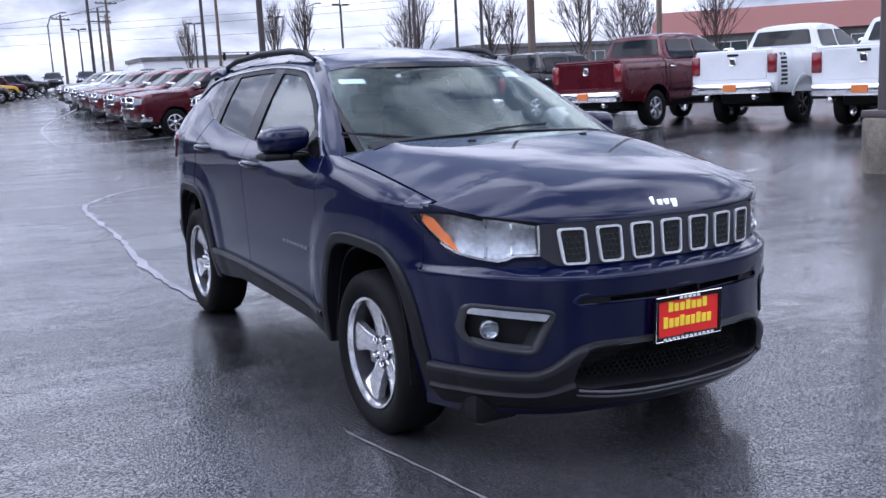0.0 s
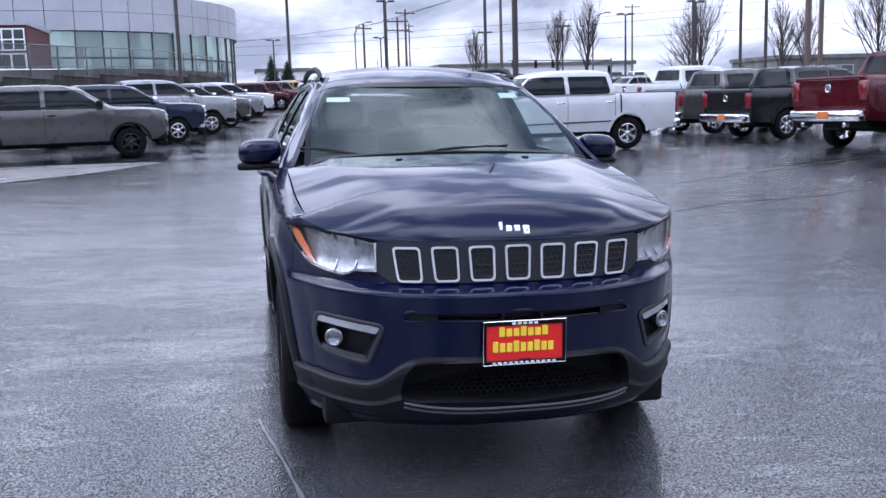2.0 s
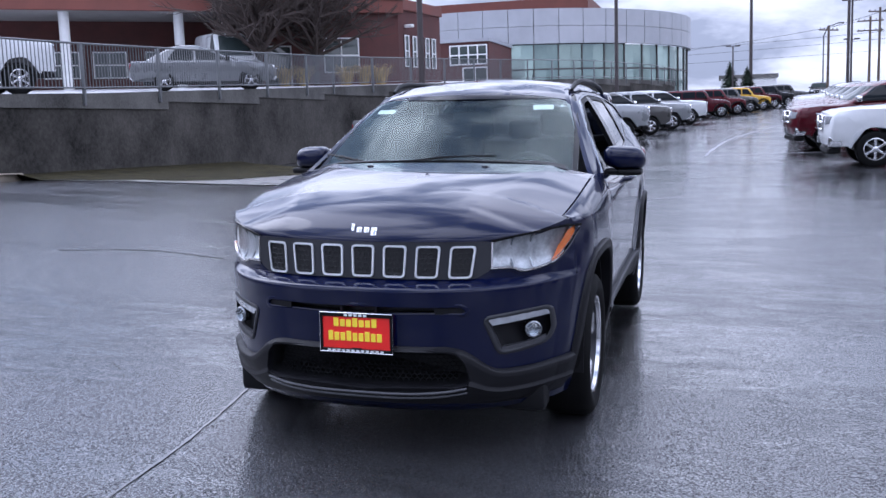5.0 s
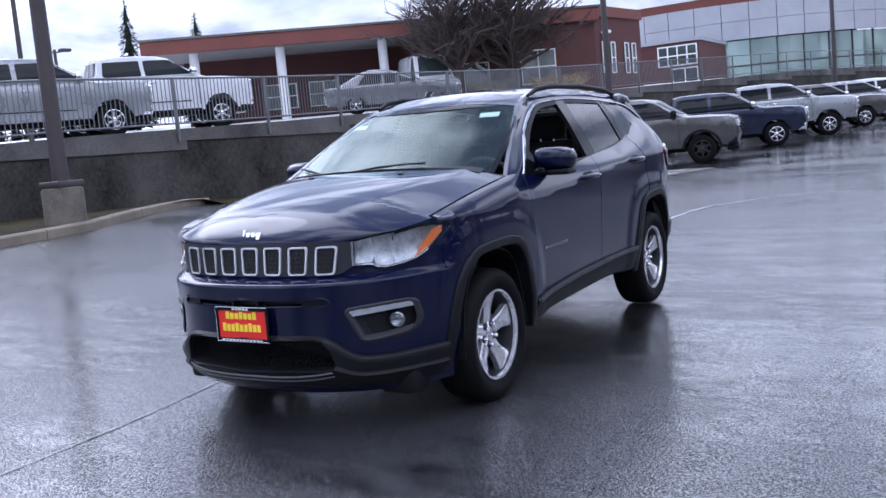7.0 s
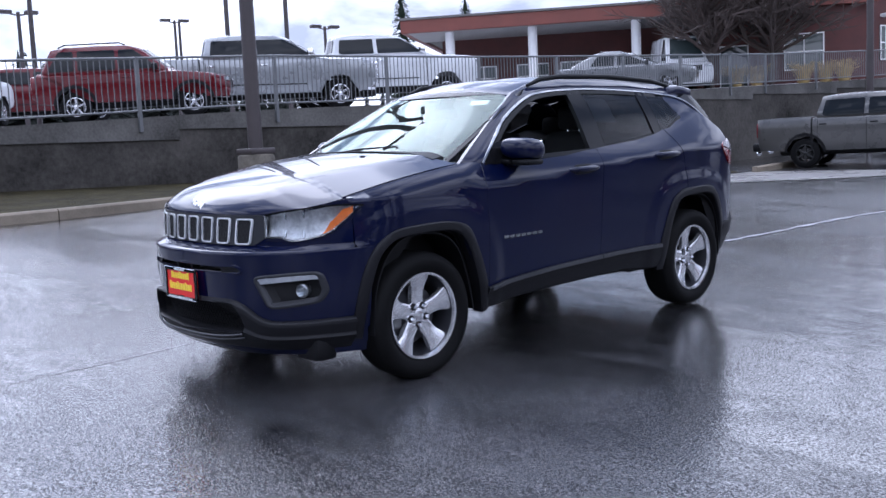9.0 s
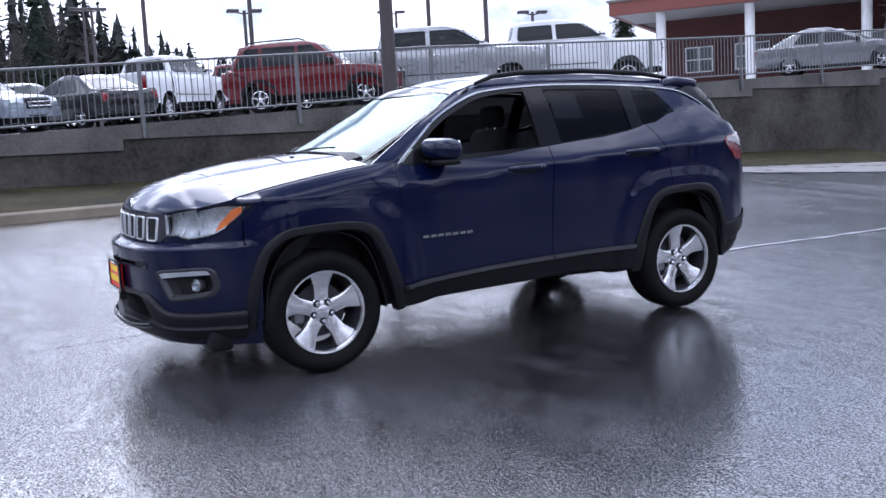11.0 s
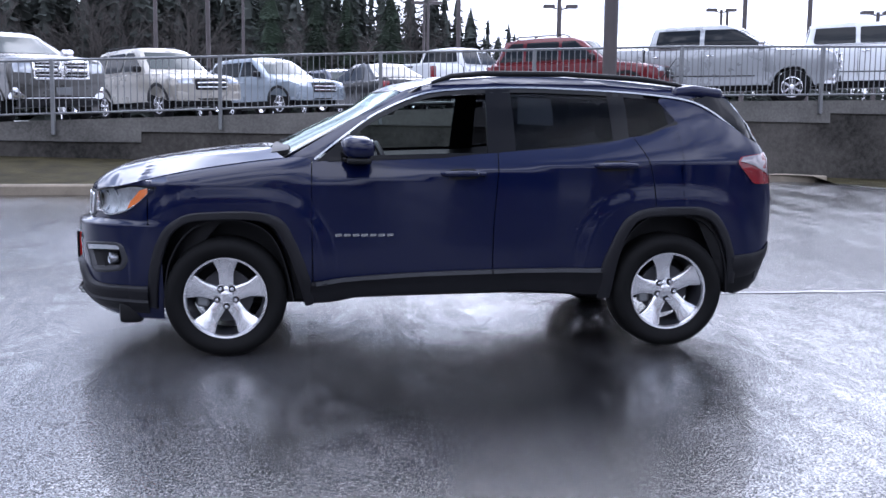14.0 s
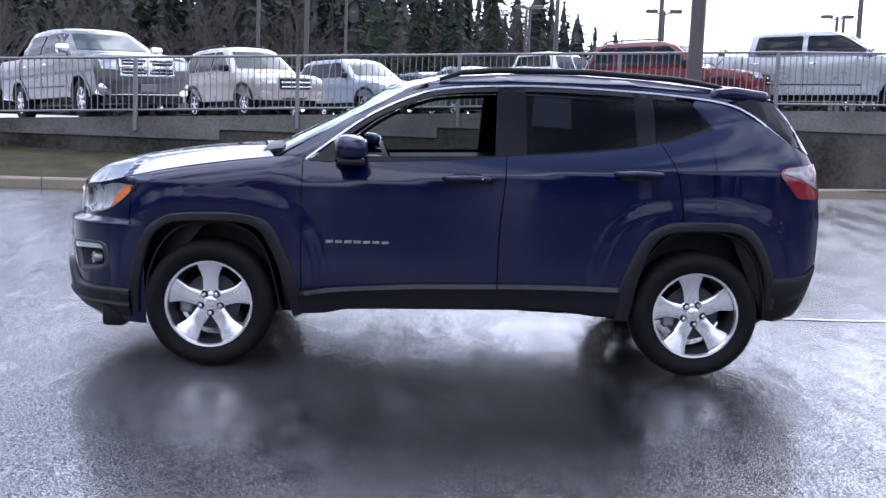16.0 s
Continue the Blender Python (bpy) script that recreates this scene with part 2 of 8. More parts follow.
BRICK = surface("red_brick", (0.085, 0.03, 0.026), 0.8, 0, 0.2, 1.2, 30, 0.003)
BRICK_TRIM = surface("rust_red_fascia", (0.16, 0.048, 0.034), 0.6, 0, 0.12, 0.8, 20)
SILVER = surface("silver_panel", (0.42, 0.43, 0.46), 0.4, 0.4, 0.08, 0.6, 30)
SOFFIT = surface("soffit", (0.30, 0.29, 0.28), 0.8, 0, 0.1)
WHITE_PAINT = surface("white_paint", (0.78, 0.78, 0.77), 0.5, 0, 0.06)
DARK_TRIM = surface("black_plastic", (0.006, 0.006, 0.007), 0.5, 0, 0.2, 5, 150, 0.0003, 0, 0, 0.2)
GREY_TRIM = surface("grey_black_cladding", (0.008, 0.008, 0.010), 0.48, 0, 0.2, 4, 260, 0.0004, 0, 0, 0.22)
RUBBER = surface("tyre_rubber", (0.005, 0.005, 0.0053), 0.7, 0, 0.3, 6, 120, 0.0006, 0, 0, 0.12)
ALLOY = surface("silver_alloy", (0.70, 0.70, 0.72), 0.20, 0.8, 0.06, 6, 100)
BLACK_ALLOY = surface("black_alloy", (0.03, 0.03, 0.03), 0.35, 0.5, 0.1)
CHROME = surface("chrome", (0.85, 0.85, 0.87), 0.08, 1.0, 0.03)
CAR_GLASS_DARK = surface("tinted_car_glass", (0.008, 0.010, 0.012), 0.04, 0, 0.1, 2, 30, 0, 0, 0, 0.18)
CAR_GLASS_LIGHT = surface("pale_windscreen", (0.030, 0.040, 0.040), 0.04, 0, 0.1, 2, 30, 0, 0, 0, 0.10)
RED_LAMP = surface("red_lamp_lens", (0.15, 0.005, 0.01), 0.15, 0, 0.1, 20, 200, 0, 1.0)
CLEAR_LAMP = surface("clear_lamp", (0.40, 0.42, 0.45), 0.14, 0.5, 0.15, 30, 200, 0, 1.0)
AMBER_LAMP = surface("amber_lamp_lens", (0.75, 0.17, 0.02), 0.15, 0, 0.1, 20, 200, 0, 1.0)
TAG_ORANGE = surface("orange_tag", (0.55, 0.15, 0.03), 0.5, 0, 0.1, 20, 200)
NEEDLE = surface("conifer_needles", (0.022, 0.036, 0.020), 0.9, 0, 0.4, 0.5, 8, 0, 0, 0.2)
BARK = surface("grey_bark", (0.075, 0.06, 0.05), 0.9, 0, 0.3, 2, 40)
TWIG = surface("bare_twigs", (0.055, 0.040, 0.034), 0.9, 0, 0.25, 2, 40)
# blue-grey of the air's haze put into the hill colour
HILL = surface("hazy_hill", (0.10, 0.13, 0.18), 1.0, 0, 0.15, 0.004, 0.05)
DRY_GRASS = surface("straw_grass", (0.42, 0.31, 0.13), 0.9, 0, 0.3, 2, 40)
PAINTS = {
    "white": car_paint("white_car_paint", (0.58, 0.59, 0.60), 0.0),
    "silver": car_paint("silver_car_paint", (0.27, 0.28, 0.29), 0.4),
    "gold": car_paint("champagne_car_paint", (0.27, 0.255, 0.225), 0.3),
    "grey": car_paint("granite_car_paint", (0.095, 0.093, 0.09), 0.4),
    "dark": car_paint("charcoal_car_paint", (0.012, 0.0125, 0.014), 0.1),
    "navy": car_paint("dark_blue_car_paint", (0.016, 0.022, 0.045), 0.3),
    "red": car_paint("red_car_paint", (0.085, 0.005, 0.008), 0.1),
    "maroon": car_paint("maroon_car_paint", (0.065, 0.005, 0.010), 0.25),
    "yellow": car_paint("yellow_car_paint", (0.55, 0.32, 0.03), 0.0),
    "steel": car_paint("steel_grey_car_paint", (0.17, 0.175, 0.18), 0.4),
    "ice": car_paint("pale_blue_car_paint", (0.19, 0.22, 0.25), 0.3),
}
PAINT = PAINTS["white"]
HERO_BLUE = car_paint("deep_blue_car_paint", (0.0009, 0.0028, 0.0225), 0.0, 0.3)
_hb = HERO_BLUE.node_tree.nodes["Principled BSDF"]
_hb.inputs["Specular IOR Level"].default_value, _hb.inputs["Coat Weight"].default_value = 0.06, 1.0
_hb.inputs["Coat IOR"].default_value = 1.38

from mathutils.bvhtree import BVHTree

# ---- mesh helpers ----
def part(name, bm, material, parent=None, label="", smooth=True, kind=""):
    """Link a bmesh as one mesh object, under a thing or a part."""
    me = bpy.data.meshes.new(name)
    bm.to_mesh(me)
    bm.free()
    for m in material if isinstance(material, (list, tuple)) else (material,):
        me.materials.append(m)
    if smooth:
        for p in me.polygons:
            p.use_smooth = True
        me.set_sharp_from_angle(angle=radians(38))
    ob = new(name, me)
    ob.parent = parent
    return tagged(ob, label, "", "", kind)


def thing(name, m, label, category, group="", kind=""):
    ob = new(name)
    ob.empty_display_size = 0.2
    ob.matrix_world = m
    return tagged(ob, label, category, group, kind)


def from_lists(verts, faces):
    bm = bmesh.new()
    vs = [bm.verts.new(v) for v in verts]
    for f in faces:
        try:
            bm.faces.new([vs[i] for i in f])
        except ValueError:
            pass
    bmesh.ops.recalc_face_normals(bm, faces=bm.faces)
    return bm


def box(x0, x1, y0, y1, z0, z1, bevel=0.0, seg=2, bm=None):
    bm = bm or bmesh.new()
    r = bmesh.ops.create_cube(bm, size=1.0)
    bmesh.ops.scale(bm, vec=(x1 - x0, y1 - y0, z1 - z0), verts=r["verts"])
    bmesh.ops.translate(bm, vec=((x0 + x1) / 2, (y0 + y1) / 2, (z0 + z1) / 2), verts=r["verts"])
    if bevel:
        es = list({e for v in r["verts"] for e in v.link_edges})
        bmesh.ops.bevel(bm, geom=es, offset=bevel, segments=seg, profile=0.5, affect="EDGES")
    return bm


def tube(p0, p1, r0, r1=None, n=10, bm=None, caps=True):
    """A tapered rod between two points."""
    bm = bm or bmesh.new()
    p0, p1, r1 = Vector(p0), Vector(p1), r0 if r1 is None else r1
    q = (p1 - p0).to_track_quat("Z", "Y")
    rings = []
    for p, r in ((p0, r0), (p1, r1)):
        rings.append([bm.verts.new(p + q @ Vector((r * math.cos(2 * math.pi * i / n), r * math.sin(2 * math.pi * i / n), 0))) for i in range(n)])
    for i in range(n):
        bm.faces.new((rings[0][i], rings[0][(i + 1) % n], rings[1][(i + 1) % n], rings[1][i]))
    if caps:
        bm.faces.new(rings[0][::-1])
        bm.faces.new(rings[1])
    return bm


def pipe(points, r, n=8, bm=None):
    """A round bar along a line of points."""
    bm = bm or bmesh.new()
    pts = [Vector(p) for p in points]
    rings = []
    for i, p in enumerate(pts):
        d = (pts[min(i + 1, len(pts) - 1)] - pts[max(i - 1, 0)]).normalized()
        q = d.to_track_quat("Z", "Y")
        rr = r[i] if isinstance(r, (list, tuple)) else r
        rings.append([bm.verts.new(p + q @ Vector((rr * math.cos(2 * math.pi * k / n), rr * math.sin(2 * math.pi * k / n), 0))) for k in range(n)])
    for a, b in zip(rings, rings[1:]):
        for k in range(n):
            bm.faces.new((a[k], a[(k + 1) % n], b[(k + 1) % n], b[k]))
    bm.faces.new(rings[0][::-1])
    bm.faces.new(rings[-1])
    return bm


def lathe(profile, n=48, axis="x", bm=None, closed=False):
    """Turn a profile of (radius, along) about the x or the z axis."""
    bm = bm or bmesh.new()
    rings = []
    for r, a in profile:
        ring = []
        for k in range(n):
            c, s = r * math.cos(2 * math.pi * k / n), r * math.sin(2 * math.pi * k / n)
            ring.append(bm.verts.new((a, c, s) if axis == "x" else (c, s, a)))
        rings.append(ring)
    pairs = list(zip(rings, rings[1:])) + ([(rings[-1], rings[0])] if closed else [])
    for a, b in pairs:
        for k in range(n):
            bm.faces.new((a[k], a[(k + 1) % n], b[(k + 1) % n], b[k]))
    if not closed:
        for ring, flip in ((rings[0], 1), (rings[-1], 0)):
            bm.faces.new(ring[::-1] if flip else ring)
    bmesh.ops.recalc_face_normals(bm, faces=bm.faces)
    return bm


def cut_grid(bm, step_y, step_z, ax=(1, 2)):
    """Slice flat geometry into a grid of cells along two axes."""
    for a, step in zip(ax, (step_y, step_z)):
        lo, hi = min(v.co[a] for v in bm.verts), max(v.co[a] for v in bm.verts)
        k = math.ceil((lo + 1e-4) / step)
        while k * step < hi - 1e-4:
            co, no = Vector((0, 0, 0)), Vector((0, 0, 0))
            co[a], no[a] = k * step, 1
            bmesh.ops.bisect_plane(bm, geom=list(bm.verts) + list(bm.edges) + list(bm.faces), dist=1e-5, plane_co=co, plane_no=no)
            k += 1


class Band(list):
    """An outline that runs along one line and back."""


def flat_polygon(pts, plane):
    """A filled flat outline: plane 'yz', 'xz' or 'xy'."""
    bm = bmesh.new()
    ix = {"yz": (1, 2), "xz": (0, 2), "xy": (0, 1)}[plane]
    vs = []
    for a, b in pts:
        co = [0, 0, 0]
        co[ix[0]], co[ix[1]] = a, b
        vs.append(bm.verts.new(co))
    if isinstance(pts, Band):
        n = len(vs)
        for i in range(n // 2 - 1):
            bm.faces.new((vs[i], vs[i + 1], vs[n - 2 - i], vs[n - 1 - i]))
        return bm, ix
    f = bm.faces.new(vs)
    bmesh.ops.triangulate(bm, faces=[f], ngon_method="EAR_CLIP")
    return bm, ix


def smooth_line(pts, n=6, closed=True):
    """A rounder outline through the points (Catmull-Rom)."""
    out, m = [], len(pts)
    for i in range(m if closed else m - 1):
        p = [pts[(i + k) % m] if closed else pts[min(max(i + k, 0), m - 1)] for k in (-1, 0, 1, 2)]
        for j in range(n):
            t = j / n
            out.append(tuple(0.5 * (2 * p[1][c] + (p[2][c] - p[0][c]) * t + (2 * p[0][c] - 5 * p[1][c] + 4 * p[2][c] - p[3][c]) * t * t
                                    + (3 * p[1][c] - p[0][c] - 3 * p[2][c] + p[3][c]) * t ** 3) for c in (0, 1)))
    if not closed:
        out.append(tuple(pts[-1]))
    return out


def lerp_table(table):
    xs, ys = [p[0] for p in table], [p[1] for p in table]
    return lambda v: float(np.interp(v, xs, ys))


def shell(side, width, bulge, r=0.08, cols=14, step=(0.09, 0.07), under=None, p=2.0):
    """A vehicle body from its side outline (y, z): width(y, z) is the half width of each flank, which rolls in with radius r
    towards the upper outline; between the flanks the skin bulges by bulge(y, z) = (dy, dz) at the middle. under(y, z) tells
    which stretch of the outline is underside or wheel well (second material)."""
    bm, _ = flat_polygon(side, "yz")
    cut_grid(bm, *step)
    edges = [e for e in bm.edges if len(e.link_faces) == 1]
    flat = {v: (v.co.y, v.co.z) for v in bm.verts}
    m = len(side)
    upper = []
    for i in range(m):
        q0, q1 = side[i], side[(i + 1) % m]
        if not (under and under((q0[0] + q1[0]) / 2, (q0[1] + q1[1]) / 2)):
            upper.append((*q0, *q1))
    seg = np.array(upper)
    d0, dd = seg[:, :2], seg[:, 2:] - seg[:, :2]
    ll = np.maximum((dd ** 2).sum(1), 1e-9)
    right = {}
    faces = list(bm.faces)
    for v in list(bm.verts):
        y, z = flat[v]
        w = width(y, z)
        if r:
            q = np.array((y, z))
            t = np.clip(((q - d0) * dd).sum(1) / ll, 0, 1)
            d = float(np.sqrt((((d0 + dd * t[:, None]) - q) ** 2).sum(1)).min())
            if d < r:
                w -= r * (1 - math.sqrt(max(0.0, 1 - (1 - d / r) ** 2)))
        right[v] = bm.verts.new((-w, y, z))
        v.co.x = w
    for f in faces:
        bm.faces.new([right[v] for v in f.verts][::-1])
    columns = {}
    for v in {v for e in edges for v in e.verts}:
        y, z = flat[v]
        w = v.co.x
        dy, dz = bulge(y, z)
        line = [v]
        for k in range(1, cols):
            s = math.cos(math.pi * k / cols)
            g = 1 - abs(s) ** (p(y, z) if callable(p) else p)
            line.append(bm.verts.new((w * s, y + dy * g, z + dz * g)))
        line.append(right[v])
        columns[v] = line
    for e in edges:
        a, b = columns[e.verts[0]], columns[e.verts[1]]
        ya, za = ((flat[e.verts[0]][i] + flat[e.verts[1]][i]) / 2 for i in (0, 1))
        mi = 1 if under and under(ya, za) else 0
        for k in range(cols):
            bm.faces.new((a[k], a[k + 1], b[k + 1], b[k])).material_index = mi
    bmesh.ops.recalc_face_normals(bm, faces=bm.faces)
    return bm


def slab(pts, plane, lo, hi, bevel=0.0):
    """A flat outline pulled out to a solid between two levels of the third axis."""
    ix = {"yz": (1, 2, 0), "xz": (0, 2, 1), "xy": (0, 1, 2)}[plane]
    bm = bmesh.new()
    rings = []
    for level in (lo, hi):
        ring = []
        for a, b in pts:
            co = [0, 0, 0]
            co[ix[0]], co[ix[1]], co[ix[2]] = a, b, level
            ring.append(bm.verts.new(co))
        rings.append(ring)
    n = len(pts)
    for i in range(n):
        bm.faces.new((rings[0][i], rings[0][(i + 1) % n], rings[1][(i + 1) % n], rings[1][i]))
    caps = [bm.faces.new(rings[0][::-1]), bm.faces.new(rings[1])]
    bmesh.ops.triangulate(bm, faces=caps, ngon_method="EAR_CLIP")
    bmesh.ops.recalc_face_normals(bm, faces=bm.faces)
    return bm


def arc(cy, cz, r, a0, a1, n=10):
    return [(cy + r * math.cos(radians(a0 + (a1 - a0) * i / n)), cz + r * math.sin(radians(a0 + (a1 - a0) * i / n))) for i in range(n + 1)]


class Skin:
    """A body's surface, onto which panels are laid."""

    def __init__(self, bm):
        self.tree = BVHTree.FromBMesh(bm)

    def drop(self, co, axis, sign):
        start = Vector(co)
        start[axis] = 4.0 * sign
        way = Vector((0, 0, 0))
        way[axis] = -sign
        hit = self.tree.ray_cast(start, way)
        return hit[0]

    def panel(self, pts, axis, sign, lift=0.004, thick=0.01, cell=0.06, mirror=False):
        """A thin sheet cut to an outline and bent onto the surface. axis 0: outline (y, z); 1: (x, z); 2: (x, y)."""
        plane = ("yz", "xz", "xy")[axis]
        bm, ix = flat_polygon(pts, plane)
        cut_grid(bm, cell, cell, ix)
        last = None
        lost = []
        for v in bm.verts:
            p = self.drop(v.co, axis, sign)
            if p is None:
                lost.append(v)
            else:
                v.co[axis] = p[axis] + lift * sign
        good = [v for v in bm.verts if v not in lost]
        for v in lost:
            a = min(good, key=lambda g: (g.co[ix[0]] - v.co[ix[0]]) ** 2 + (g.co[ix[1]] - v.co[ix[1]]) ** 2)
            v.co[axis] = a.co[axis]
        if thick:
            r = bmesh.ops.extrude_face_region(bm, geom=list(bm.faces))
            for v in [g for g in r["geom"] if isinstance(g, bmesh.types.BMVert)]:
                v.co[axis] -= thick * sign
        bmesh.ops.recalc_face_normals(bm, faces=bm.faces)
        if mirror:
            r = bmesh.ops.duplicate(bm, geom=list(bm.verts) + list(bm.edges) + list(bm.faces))
            for v in [g for g in r["geom"] if isinstance(g, bmesh.types.BMVert)]:
                v.co.x = -v.co.x
            bmesh.ops.recalc_face_normals(bm, faces=bm.faces)
        return bm


def flipped(bm):
    """The mirror image across x = 0."""
    out = bm.copy()
    for v in out.verts:
        v.co.x = -v.co.x
    bmesh.ops.reverse_faces(out, faces=out.faces)
    return out


def widen(pts, d):
    """An outline moved outwards (d > 0) or inwards."""
    n = len(pts)
    area = sum(pts[i][0] * pts[(i + 1) % n][1] - pts[(i + 1) % n][0] * pts[i][1] for i in range(n))
    sg = 1 if area > 0 else -1
    out = []
    for i in range(n):
        (ax, ay), (bx, by), (cx, cy) = pts[i - 1], pts[i], pts[(i + 1) % n]
        n1 = Vector((by - ay, ax - bx))
        n2 = Vector((cy - by, bx - cx))
        n1 = n1.normalized() if n1.length > 1e-9 else n2.normalized()
        n2 = n2.normalized() if n2.length > 1e-9 else n1
        q = (n1 + n2)
        q = q / max(0.35, q.length_squared / 2) if q.length > 1e-6 else n1
        out.append((bx + sg * d * q.x, by + sg * d * q.y))
    return out


def round_corners(pts, r, n=4):
    """An outline with its corners rounded off."""
    out, m = [], len(pts)
    for i in range(m):
        a, b, c = (Vector(pts[(i + k) % m]) for k in (-1, 0, 1))
        u, v = a - b, c - b
        d = min(r, u.length * 0.45, v.length * 0.45)
        p, q = b + u.normalized() * d, b + v.normalized() * d
        for k in range(n + 1):
            t = k / n
            out.append(tuple(p * (1 - t) ** 2 + b * 2 * t * (1 - t) + q * t * t))
    return out

# ---- ground ----
_ax = lerp_table([(-14, 0.62), (-9, 0.52), (-3, 0.1), (6, -0.165), (8, -0.16), (12, 0.12), (60, 0.12)])
_by = lerp_table([(-30, 0), (0, 0), (20, 0.2), (40, 0.65), (60, 1.25), (75, 1.7), (100, 2.6), (140, 3.4), (400, 4.0)])


def ground_z(x, y):
    return _ax(x) * min(1.0, max(0.0, (18 - y) / 10)) + _by(y)


_top = lerp_table([(-60, 0.9), (-14, 1.2), (-8, 1.47), (6.5, 2.17), (13.4, 2.36), (31, 3.05), (53, 3.9), (90, 4.6)])


def upper_z(x, y):
    return _top(y) - 0.03 + 0.028 * min(60.0, max(0.0, -12.6 - x))


def sheet(xs, ys, zf):
    verts = [(x, y, zf(x, y)) for y in ys for x in xs]
    n = len(xs)
    faces = [(j * n + i, j * n + i + 1, (j + 1) * n + i + 1, (j + 1) * n + i) for j in range(len(ys) - 1) for i in range(n - 1)]
    return from_lists(verts, faces)


def steps(*spans):
    out = []
    for a, b, s in spans:
        k = max(1, round((b - a) / s))
        out += [a + (b - a) * i / k for i in range(k)]
    return out + [spans[-1][1]]


ground = part("ground", sheet(steps((-2500, -100, 400), (-100, -14, 14), (-14, 20, 1), (20, 100, 10), (100, 2500, 400)),
                              steps((-2500, -60, 400), (-60, -10, 5), (-10, 24, 1), (24, 140, 4), (140, 2500, 300)), ground_z), ASPHALT)
tagged(ground, "dark wet asphalt car lot with streaky reflections", "asphalt ground", "", "structure")

# upper lot behind the retaining wall
WALL_LINE = [(-12.3, -40.0), (-12.3, 28.0), (-9.5, 42.0), (-5.8, 56.0), (-3.6, 66.0), (-2.6, 76.0), (-2.2, 96.0)]


def wall_x(y):
    return float(np.interp(y, [p[1] for p in WALL_LINE], [p[0] for p in WALL_LINE]))


def upper_sheet():
    ys = steps((-2500, -60, 400), (-60, -14, 6), (-14, 31, 1.5), (31, 90, 3), (90, 2500, 300))
    off = [-2400, -1200, -500, -200, -100, -60, -40, -25, -15, -8, -4, -2, -0.3]
    verts = [(wall_x(y) + o, y, upper_z(wall_x(y) + o - (wall_x(y) + 12.3), y)) for y in ys for o in off]
    n = len(off)
    return from_lists(verts, [(j * n + i, j * n + i + 1, (j + 1) * n + i + 1, (j + 1) * n + i) for j in range(len(ys) - 1) for i in range(n - 1)])


tagged(part("upper_lot_ground", upper_sheet(), UPPER), "pale wet slushy ground of the raised car lot", "ground", "", "structure")

# retaining wall: dark block courses with a pale sloping concrete beam on top
def wall_piece(y0, y1, z0, z1, back, name, mat, proud=0.0):
    """A length of wall along the wall line; z0 and z1 are functions of y."""
    bm = bmesh.new()
    n = max(1, round((y1 - y0) / 1.5))
    prev = None
    for i in range(n + 1):
        y = y0 + (y1 - y0) * i / n
        x = wall_x(y)
        ring = [bm.verts.new(c) for c in ((x + proud, y, z0(y)), (x + proud, y, z1(y)), (x - back, y, z1(y)), (x - back, y, z0(y)))]
        if prev:
            for k in range(4):
                bm.faces.new((prev[k], prev[(k + 1) % 4], ring[(k + 1) % 4], ring[k]))
        else:
            bm.faces.new(ring)
        prev = ring
    bm.faces.new(prev[::-1])
    bmesh.ops.recalc_face_normals(bm, faces=bm.faces)
    return part(name, bm, mat, None, "", False)


def step_top(y):
    return math.floor((_top(y) - 0.26) / 0.2) * 0.2


y = -40.0
while y < 89:
    # each run of block wall is level on top and steps up with the slope
    y2 = y + 0.1
    while y2 < 89 and step_top(y2) == step_top(y) and abs(y2 - 27) > 0.06 and y2 - y < 9:
        y2 += 0.1
    zt = step_top(y + 0.05)
    w = wall_piece(y, y2, lambda q: ground_z(wall_x(q), q) - 0.3, lambda q, zt=zt: zt, 0.3, "retaining_wall", WALL_DARK)
    tagged(w, "dark stained block retaining wall, level stepped courses", "retaining wall", "", "structure")
    w = wall_piece(y, y2, lambda q, zt=zt: zt + 0.002, lambda q: _top(q), 0.34, "concrete_beam", BEAM, 0.04)
    tagged(w, "pale weathered concrete beam along the wall top", "concrete beam", "", "structure")
    y = y2
# kerb and grass strip at the foot of the wall
_kx = lerp_table([(-40, -6.4), (-8, -7.5), (-4, -7.9), (1.8, -8.5), (4.2, -8.85), (6, -9.9), (9.2, -11.2)])


def strip(y0, y1, step, x_out, x_in, z_out, z_in):
    bm = bmesh.new()
    prev = None
    k = max(1, round((y1 - y0) / step))
    for i in range(k + 1):
        q = y0 + (y1 - y0) * i / k
        ring = [bm.verts.new((x_out(q), q, z_out(q))), bm.verts.new((x_in(q), q, z_in(q)))]
        if prev:
            bm.faces.new((prev[0], prev[1], ring[1], ring[0]))
        prev = ring
    bmesh.ops.recalc_face_normals(bm, faces=bm.faces)
    return bm


def kerb_piece(y0, y1):
    bm = bmesh.new()
    sect = [(0.0, -0.05), (0.0, 0.12), (-0.03, 0.15), (-0.15, 0.15), (-0.15, -0.05)]
    prev = None
    for i in range(4):
        q = y0 + (y1 - y0) * i / 3
        x = _kx(q)
        ring = [bm.verts.new((x + a, q, ground_z(x, q) + b)) for a, b in sect]
        if prev:
            for k in range(5):
                bm.faces.new((prev[k], prev[(k + 1) % 5], ring[(k + 1) % 5], ring[k]))
        else:
            bm.faces.new(ring)
        prev = ring
    bm.faces.new(prev[::-1])
    bmesh.ops.recalc_face_normals(bm, faces=bm.faces)
    return bm


